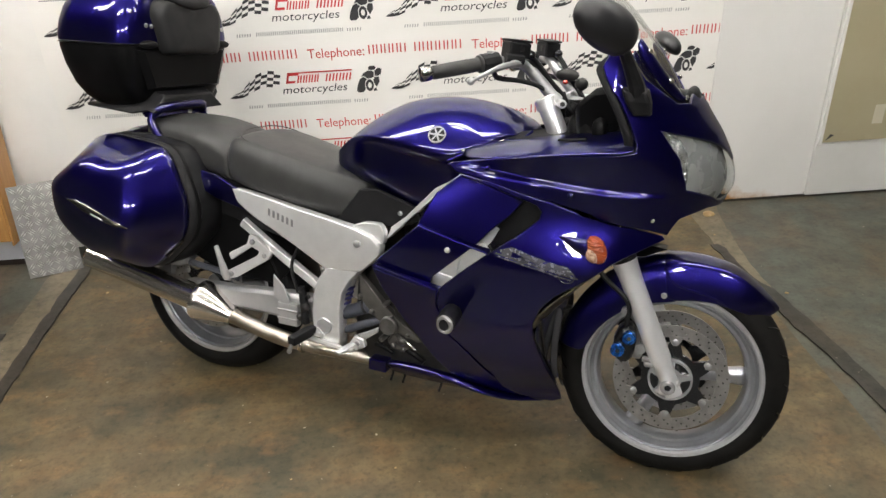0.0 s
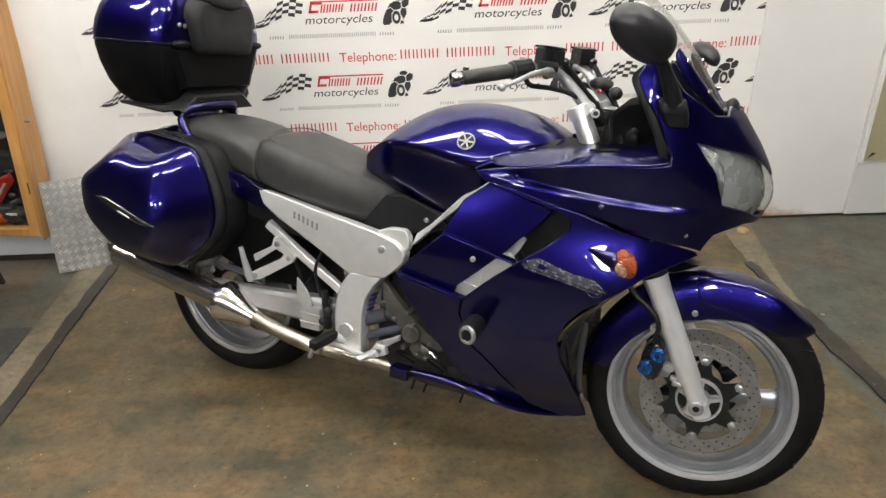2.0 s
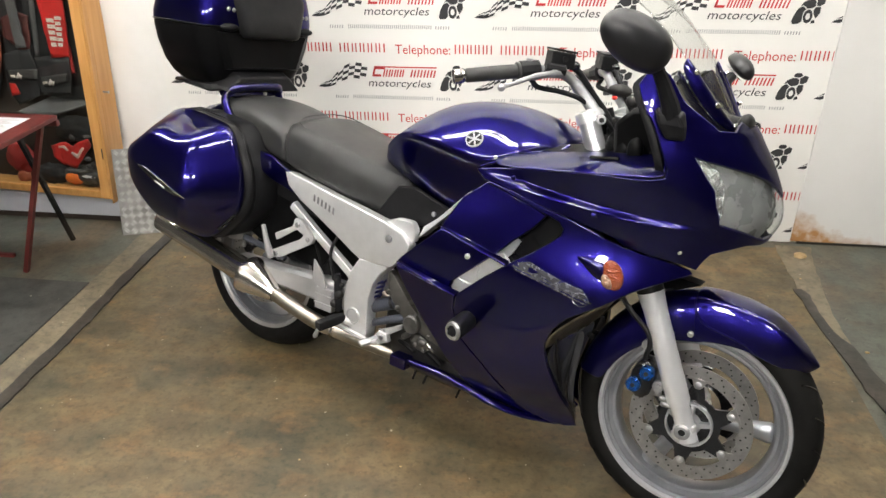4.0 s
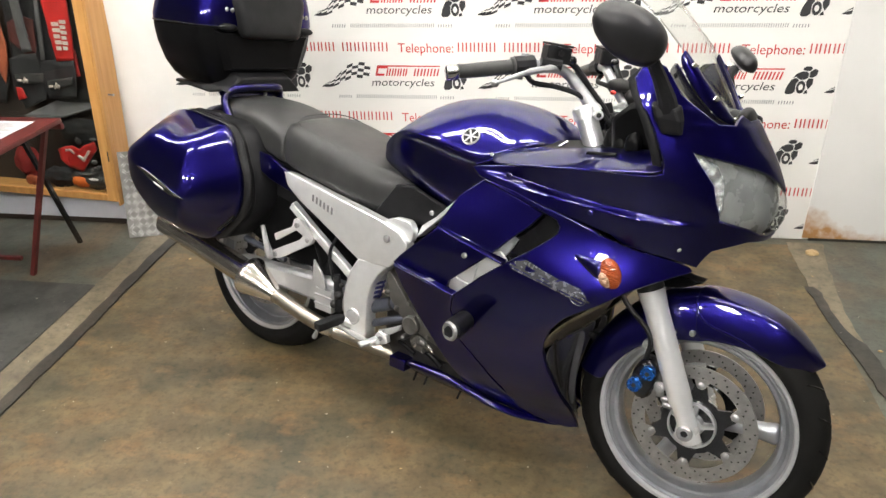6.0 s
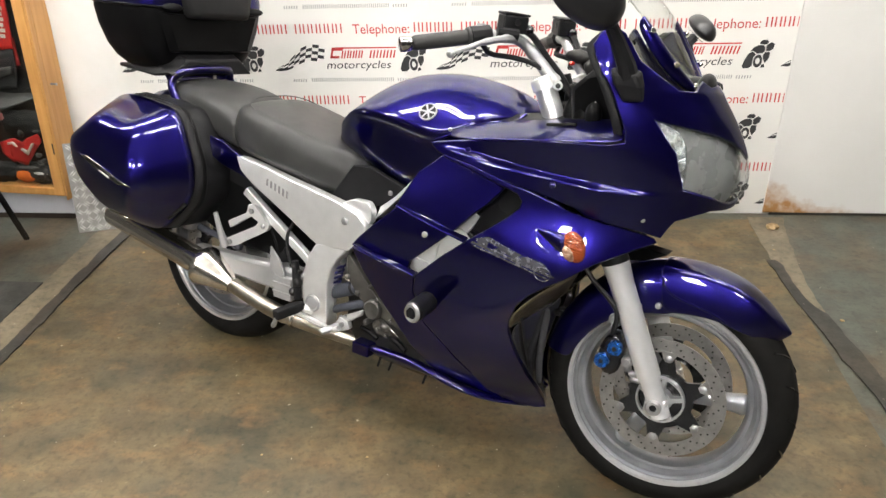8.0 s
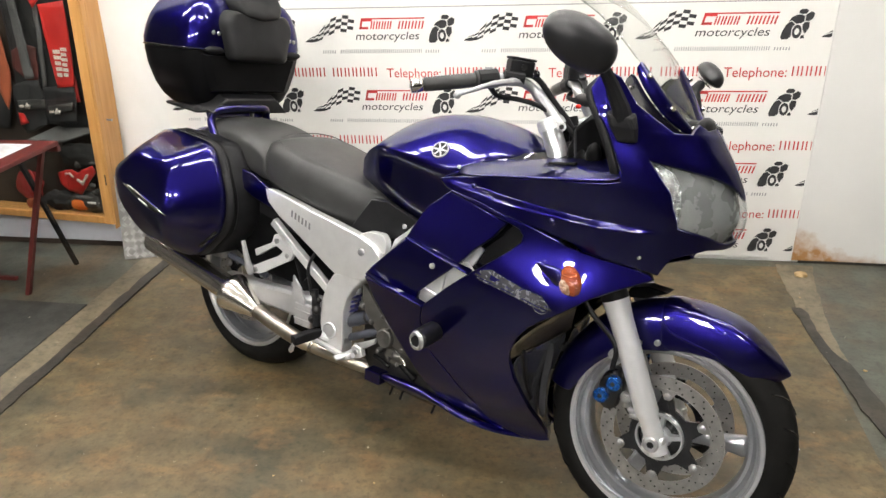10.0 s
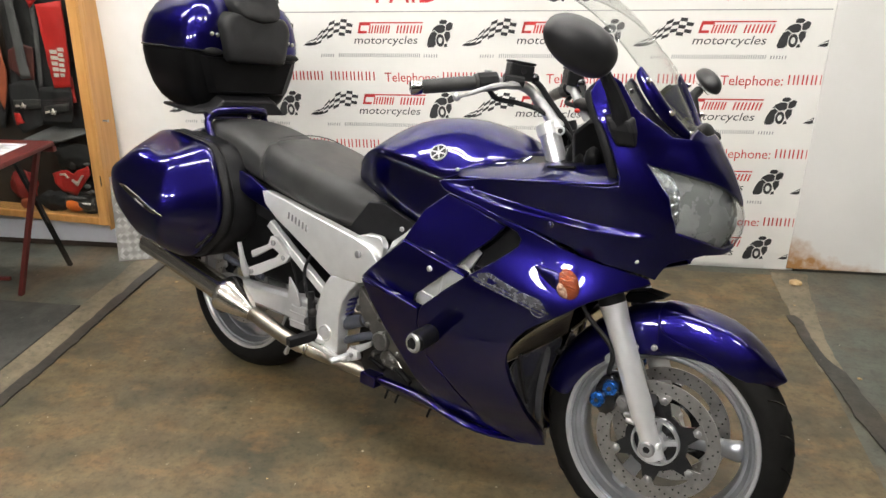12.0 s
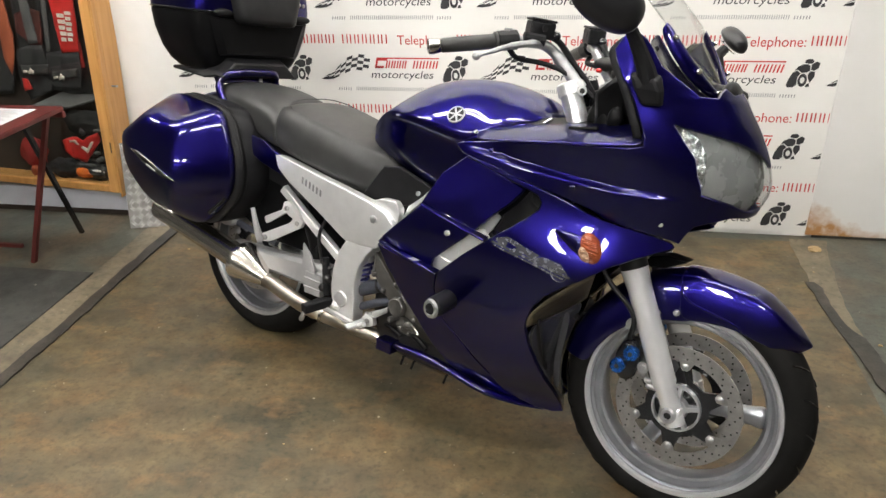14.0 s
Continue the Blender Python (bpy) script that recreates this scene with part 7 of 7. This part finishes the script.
part("glass_pane", block((-CW + 0.088, 0.014, 0.033), (-0.092, 0.018, CH - 0.088)), GLASSM, CAB, smooth=False).visible_shadow = False
DARKIN = varied("dark_cabinet_lining", (0.014, 0.008, 0.005), (0.034, 0.020, 0.012), 5, (0.6, 0.8))
part("back_panel", block((-CW, 0.118, 0), (-0.064, 0.13, CH)), DARKIN, CAB, smooth=False)
part("cabinet_floor", block((-CW + 0.01, 0.037, 0.02), (-0.064, 0.117, 0.03)), WOOD, CAB, smooth=False)
part("hinge_screw", tube([(-0.038, 0.06, 0.50), (-0.016, 0.06, 0.50), (-0.012, 0.06, 0.50)], [0.004, 0.004, 0.007], 10), ALLOY, CAB, "small steel door catch")
part("keyhole_plate", block((-0.056, -0.002, 0.20), (-0.051, 0.001, 0.25)), DARKMETAL, CAB, smooth=False)
solid("plinth", (-3.4, 3.025, 0.03), (-1.79, 3.16, 0.135), varied("grey_white_plinth_paint", (0.42, 0.43, 0.47), (0.50, 0.51, 0.55), 6, (0.5, 0.6)), "grey-white painted plinth under the cabinet", "plinth", 0.004)
# set back slightly; the recess's shade comes from the dark colour
solid("plinth_base", (-3.4, 3.035, 0.0), (-1.79, 3.16, 0.03), DARKIN, "shallow recess at the foot of the plinth, coloured dark as shade", "plinth")

REDBR = varied("bright_red_leather", (0.38, 0.012, 0.010), (0.52, 0.022, 0.018), 14, (0.35, 0.55), bump_s=0.3, bump_scale=90, bump_d=0.002)
REDCL = varied("red_textile", (0.20, 0.008, 0.007), (0.30, 0.014, 0.012), 14, (0.6, 0.8), bump_s=0.3, bump_scale=120, bump_d=0.002)
BLKCL = varied("black_textile", (0.004, 0.004, 0.0045), (0.014, 0.014, 0.015), 10, (0.55, 0.75), bump_s=0.3, bump_scale=90, bump_d=0.002)
GREYCL = varied("grey_textile", (0.05, 0.05, 0.05), (0.09, 0.09, 0.09), 10, (0.5, 0.7))
ORANGECL = varied("orange_trim", (0.65, 0.12, 0.02), (0.8, 0.2, 0.03), 14, (0.4, 0.6))
WHITECL = varied("white_trim", (0.6, 0.6, 0.6), (0.72, 0.72, 0.72), 14, (0.4, 0.6))
DARKCL = varied("charcoal_textile", (0.022, 0.022, 0.022), (0.040, 0.040, 0.038), 12, (0.4, 0.6))
CREAMCL = varied("cream_print", (0.50, 0.44, 0.38), (0.60, 0.54, 0.48), 14, (0.5, 0.6))
LININGM = varied("dark_red_lining", (0.045, 0.010, 0.008), (0.085, 0.018, 0.014), 10, (0.5, 0.7))
BRICKCL = varied("rust_textile", (0.22, 0.045, 0.018), (0.34, 0.085, 0.035), 10, (0.5, 0.7))
CABM = CAB.matrix_world.copy()


def cloth(outline, y, depth, seed, bm=None):
    """A hanging garment: padded sheet with folds."""
    bm = patch(outline, lambda u, v: (u, y + depth * (0.5 * noise.noise((u * 16, v * 5, seed)) + 0.35 * noise.noise((u * 30, v * 22, seed + 5))), v), (0.02, 0.025))
    return bm


def garment(name, label, pieces):
    t = thing(name, CABM, label, "clothing", "clothes in the cabinet")
    for nm, outline, y, depth, mat, seed in pieces:
        part(nm, cloth(outline, y, depth, seed), mat, t, thick=0.006)
    return t


garment("riding_jacket", "black riding jacket with a bright red lettered sleeve", (
    ("body", [(-0.50, 1.30), (-0.10, 1.30), (-0.10, 0.60), (-0.15, 0.44), (-0.44, 0.46), (-0.49, 0.62)], 0.088, 0.03, BLKCL, 1),
    ("red_sleeve", [(-0.275, 1.00), (-0.150, 1.02), (-0.150, 0.79), (-0.163, 0.648), (-0.250, 0.638), (-0.250, 0.89)], 0.045, 0.012, REDBR, 2),
    ("sleeve_edge", [(-0.178, 0.690), (-0.162, 0.690), (-0.158, 0.575), (-0.186, 0.570)], 0.060, 0.008, REDCL, 3),
    ("grey_stripe", [(-0.425, 1.10), (-0.392, 1.10), (-0.389, 0.884), (-0.367, 0.674), (-0.412, 0.668), (-0.420, 0.883)], 0.050, 0.012, GREYCL, 4),
    ("grey_stripe", [(-0.312, 1.10), (-0.290, 1.10), (-0.289, 0.889), (-0.316, 0.637), (-0.333, 0.637), (-0.309, 0.888)], 0.054, 0.012, GREYCL, 5),
    ("lining", [(-0.469, 0.792), (-0.40, 0.825), (-0.342, 0.808), (-0.350, 0.70), (-0.361, 0.662), (-0.406, 0.655), (-0.478, 0.715)], 0.068, 0.012, LININGM, 6),
    ("shoulder_flash", [(-0.345, 1.105), (-0.270, 1.115), (-0.265, 1.02), (-0.300, 0.985)], 0.042, 0.010, REDBR, 7)))
garment("riding_glove", "black gauntlet with a grey wrist strap hanging in the cabinet", (
    ("gauntlet", [(-0.489, 0.635), (-0.42, 0.660), (-0.356, 0.665), (-0.339, 0.592), (-0.328, 0.514), (-0.350, 0.458), (-0.459, 0.409), (-0.493, 0.476)], 0.056, 0.018, BLKCL, 21),
    ("wrist_strap", [(-0.468, 0.570), (-0.326, 0.583), (-0.331, 0.539), (-0.469, 0.525)], 0.040, 0.008, DARKCL, 22),
    ("star_mark", [(-0.430, 0.545), (-0.422, 0.553), (-0.417, 0.563), (-0.412, 0.553), (-0.401, 0.552), (-0.409, 0.544), (-0.407, 0.534), (-0.416, 0.540), (-0.427, 0.534)], 0.033, 0.001, CREAMCL, 23),
    ("printed_bar", [(-0.455, 0.550), (-0.436, 0.551), (-0.436, 0.540), (-0.455, 0.539)], 0.033, 0.001, CREAMCL, 24),
    ("red_flash", [(-0.473, 0.512), (-0.449, 0.509), (-0.430, 0.465), (-0.472, 0.453)], 0.038, 0.008, REDBR, 25)))
garment("riding_glove", "black gauntlet with a starred wrist strap hanging in the cabinet", (
    ("gauntlet", [(-0.333, 0.633), (-0.25, 0.645), (-0.170, 0.647), (-0.172, 0.560), (-0.190, 0.480), (-0.325, 0.465), (-0.335, 0.532)], 0.052, 0.018, BLKCL, 31),
    ("wrist_strap", [(-0.311, 0.550), (-0.182, 0.576), (-0.189, 0.541), (-0.306, 0.506)], 0.036, 0.008, DARKCL, 32),
    ("star_mark", [(-0.276, 0.528), (-0.268, 0.537), (-0.263, 0.548), (-0.258, 0.537), (-0.246, 0.537), (-0.254, 0.528), (-0.252, 0.517), (-0.262, 0.523), (-0.273, 0.516)], 0.029, 0.001, CREAMCL, 33),
    ("printed_bar", [(-0.302, 0.531), (-0.282, 0.535), (-0.282, 0.525), (-0.302, 0.520)], 0.029, 0.001, CREAMCL, 34)))
garment("riding_jacket", "black riding jacket with orange and red sleeves hanging", (
    ("body", [(-0.98, 1.2), (-0.56, 1.2), (-0.53, 0.55), (-0.58, 0.42), (-0.92, 0.42), (-0.97, 0.7)], 0.086, 0.03, BLKCL, 11),
    ("red_panel", [(-0.80, 1.15), (-0.60, 1.15), (-0.56, 0.75), (-0.76, 0.72)], 0.055, 0.02, REDCL, 12),
    ("orange_sleeve", [(-0.545, 0.90), (-0.505, 0.88), (-0.490, 0.70), (-0.500, 0.62), (-0.535, 0.52), (-0.56, 0.60)], 0.056, 0.012, BRICKCL, 13)))
jk = thing("jacket_lettering", CABM, "white printed bars on the red jacket sleeve", "lettering")
part("printed_bars", moved(flat([bar(-0.228 - 0.0006 * i, 0.692 + i * 0.0255, -0.203 + 0.002 * i + 0.004 * (i % 2), 0.709 + i * 0.0255) for i in range(5)] + [bar(-0.195 + 0.0008 * i, 0.694 + i * 0.0225, -0.173 + 0.0018 * i + 0.004 * (i % 2), 0.709 + i * 0.0225) for i in range(6)]), Matrix.Translation((0, 0.030, 0.0))), CREAMCL, jk, smooth=False)
part("printed_bars", moved(flat([bar(-0.315 + 0.016 * i, 1.045 + i * 0.006, -0.305 + 0.016 * i, 1.085 + i * 0.006) for i in range(3)]), Matrix.Translation((0, 0.030, 0.0))), CREAMCL, jk, smooth=False)
tagged(part("glove_shelf", moved(loft([[(-0.445, 0.020, z), (-0.353, 0.020, z - 0.015), (-0.250, 0.020, z + 0.008), (-0.105, 0.040, z + 0.055), (-0.105, 0.112, z + 0.070), (-0.305, 0.112, z + 0.066)] for z in (0.384, 0.390)]), CABM), GREYCL, smooth=False), "crumpled grey sheet lying across the middle of the cabinet", "sheet")


def crumpled(name, label, c, s, mat, seed, extra=()):
    t = thing(name, CABM, label, "clothing", "gear on the cabinet floor")
    bm = bmesh.new()
    bmesh.ops.create_icosphere(bm, subdivisions=4, radius=1)
    for v in bm.verts:
        v.co *= 1 + 0.22 * noise.noise(v.co * 2.2 + Vector((seed, 0, 0))) + 0.10 * noise.noise(v.co * 6 + Vector((seed, 3, 0)))
        v.co = Vector((v.co.x * s[0] + c[0], v.co.y * s[1] + c[1], v.co.z * s[2] + c[2]))
    part("bundle", bm, mat, t)
    for dx, dz, w, h, m2 in extra:
        b2 = bmesh.new()
        bmesh.ops.create_icosphere(b2, subdivisions=3, radius=1)
        for v in b2.verts:
            v.co *= 1 + 0.25 * noise.noise(v.co * 3 + Vector((seed + dx * 40, 0, 0)))
            v.co = Vector((v.co.x * w + c[0] + dx, v.co.y * 0.016 + c[1] - 0.018, v.co.z * h + c[2] + dz))
        part("patch", b2, m2, t)


crumpled("riding_boot", "orange white and grey riding boot in the cabinet", (-0.205, 0.072, 0.080), (0.105, 0.030, 0.050), DARKCL, 7, ((-0.045, -0.012, 0.045, 0.030, ORANGECL), (-0.02, 0.030, 0.05, 0.008, GREYCL), (0.03, 0.006, 0.040, 0.008, WHITECL), (0.055, 0.0, 0.010, 0.030, GREYCL)))
glove = garment("riding_glove", "bright red glove with white chevron marks in the cabinet", (
    ("palm", [(-0.337, 0.226), (-0.30, 0.240), (-0.263, 0.246), (-0.225, 0.232), (-0.203, 0.251), (-0.149, 0.274), (-0.140, 0.240), (-0.170, 0.200), (-0.226, 0.123), (-0.296, 0.137), (-0.330, 0.180)], 0.052, 0.022, REDBR, 41),
    ("chevron", [(-0.235, 0.200), (-0.205, 0.176), (-0.165, 0.232), (-0.176, 0.234), (-0.205, 0.196), (-0.228, 0.208)], 0.037, 0.004, CREAMCL, 42),
    ("chevron", [(-0.290, 0.232), (-0.262, 0.236), (-0.246, 0.214), (-0.254, 0.212), (-0.268, 0.226), (-0.290, 0.222)], 0.037, 0.004, CREAMCL, 43)))
for kx, kz in ((-0.160, 0.176), (-0.138, 0.150), (-0.158, 0.142)):
    part("knuckle_pad", moved(blob((kx, 0.045, kz), (0.016, 0.010, 0.011), sub=2), Matrix()), GREYCL, glove)
crumpled("riding_glove", "dark crumpled riding gear on the cabinet floor", (-0.37, 0.075, 0.075), (0.085, 0.030, 0.050), BLKCL, 12)
crumpled("riding_glove", "dark red riding cloth in the cabinet", (-0.53, 0.082, 0.14), (0.070, 0.026, 0.080), REDCL, 18, ((0.01, -0.09, 0.035, 0.028, BRICKCL),))
crumpled("riding_boot", "black riding boots standing under the grey sheet", (-0.22, 0.088, 0.31), (0.12, 0.024, 0.060), BLKCL, 22, ((-0.02, -0.045, 0.014, 0.018, DARKCL), (0.06, -0.03, 0.02, 0.008, GREYCL)))

# ---------------------------------------------------------------- leaning tread plate
TREAD, nt, b = node_mat("aluminium_tread_plate", 0.38, 0.85, 0, (0.5, 0.5, 0.5))
nt.links.new(ramp(nt, noise_to(nt, 14, 6), ((0.3, (0.20, 0.196, 0.185)), (0.7, (0.36, 0.35, 0.335)))), b.inputs["Base Color"])
bump(nt, b, noise_to(nt, 120, 6), 0.2, 0.001)
plate_m = Matrix.Translation((-1.715, 2.88, 0.006)) @ Matrix.Rotation(radians(17), 4, "Z") @ Matrix.Rotation(radians(-18), 4, "X")
plate = thing("tread_plate", plate_m, "aluminium tread plate sheet leaning against the wall", "metal sheet")
part("sheet", block((0, 0, 0), (0.215, 0.003, 0.40)), TREAD, plate, smooth=False)
TREADB = varied("worn_tread_bar", (0.50, 0.49, 0.47), (0.68, 0.67, 0.65), 30, (0.25, 0.4), metal=0.9)
bar_bm = bmesh.new()
for i in range(6):
    for j in range(11):
        x, z = 0.018 + i * 0.036, 0.018 + j * 0.036
        for k in (-1, 0, 1):
            a = radians(45 if (i + j) % 2 else -45)
            dx, dz = 0.0175 * math.cos(a), 0.0175 * math.sin(a)
            ox, oz = -dz * 0.52 * k, dx * 0.52 * k
            nx, nz = -dz * 0.17, dx * 0.17
            q = [(x + ox - dx, z + oz - dz), (x + ox - nx, z + oz - nz), (x + ox + dx, z + oz + dz), (x + ox + nx, z + oz + nz)]
            if min(p[0] for p in q) > 0.002 and max(p[0] for p in q) < 0.213:
                vs = [bar_bm.verts.new((p[0], -0.0002, p[1])) for p in q]
                top = [bar_bm.verts.new((x + ox + (p[0] - x - ox) * 0.75, -0.0022, z + oz + (p[1] - z - oz) * 0.75)) for p in q]
                for e in range(4):
                    f = (e + 1) % 4
                    bar_bm.faces.new((vs[e], vs[f], top[f], top[e]))
                bar_bm.faces.new(top)
tagged(part("tread_pattern", bar_bm, TREADB, plate, smooth=False), kind="stuff")

# ---------------------------------------------------------------- folding table with papers
TAB = thing("folding_table", pose(-1.855, 2.47, 0.0, 0, 0, 0), "red-stained folding table holding sheets of paper", "table")
TZ = 0.66
part("tabletop", block((-0.60, -0.23, TZ - 0.02), (0.13, 0.20, TZ)), REDWOOD, TAB, smooth=False, bevel=0.004)
part("edge_rail", block((-0.60, -0.245, TZ - 0.045), (0.13, -0.225, TZ - 0.021)), REDWOOD, TAB, smooth=False, bevel=0.003)
part("edge_rail", block((-0.60, 0.185, TZ - 0.045), (0.13, 0.205, TZ - 0.021)), REDWOOD, TAB, smooth=False, bevel=0.003)
for lx in (0.0, -0.52):
    part("leg", tube([(lx - 0.11, 0.055, 0.0), (lx - 0.005, 0.09, 0.32), (lx + 0.10, 0.13, TZ - 0.022)], 0.013, 4), REDWOOD, TAB, smooth=False)
    part("leg", tube([(lx - 0.08, 0.355, 0.0), (lx - 0.03, 0.22, 0.31), (lx + 0.02, 0.08, 0.635)], 0.012, 4), GLOSS, TAB, "dark folding leg", smooth=False)
part("stretcher", tube([(-0.66, 0.055, 0.08), (-0.14, 0.055, 0.08)], 0.011, 4), REDWOOD, TAB, smooth=False)
PAPER = varied("white_paper", (0.56, 0.56, 0.57), (0.64, 0.64, 0.65), 8, (0.6, 0.7))
pap = tagged(part("paper_sheet", block((-2.10, 2.40, TZ + 0.0015), (-1.80, 2.61, TZ + 0.003)), PAPER, smooth=False), "printed white paper sheet lying on the folding table", "paper")
part("printed_lines", moved(flat([bar(-2.075, 2.42 + 0.013 * i, -1.825 - 0.02 * (i % 3), 2.426 + 0.013 * i) for i in range(13)]), Matrix.Translation((0, 0, TZ + 0.0038)) @ Matrix.Rotation(radians(-90), 4, "X")), GREYINK, pap, smooth=False)

# small litter on the floor
PEB = varied("ochre_stone", (0.30, 0.20, 0.09), (0.42, 0.30, 0.15), 20, (0.6, 0.8))
for px, py, s, sd in ((1.33, 3.02, 0.022, 1), (1.312, 2.36, 0.007, 4), (1.37, 2.34, 0.006, 7), (1.283, 2.83, 0.006, 9), (-1.335, 2.72, 0.006, 11), (-0.45, 1.60, 0.004, 12), (-0.15, 1.61, 0.004, 13)):
    bm = bmesh.new()
    bmesh.ops.create_icosphere(bm, subdivisions=2, radius=1)
    for v in bm.verts:
        v.co *= 1 + 0.35 * noise.noise(v.co * 1.5 + Vector((sd, 0, 0)))
        v.co = Vector((v.co.x * s * 1.2 + px, v.co.y * s + py, v.co.z * s * 0.5 + s * 0.5))
    tagged(part("stone_chip", bm, PEB, smooth=False), "small pale chip of stone lying on the floor", "debris", "floor chips")
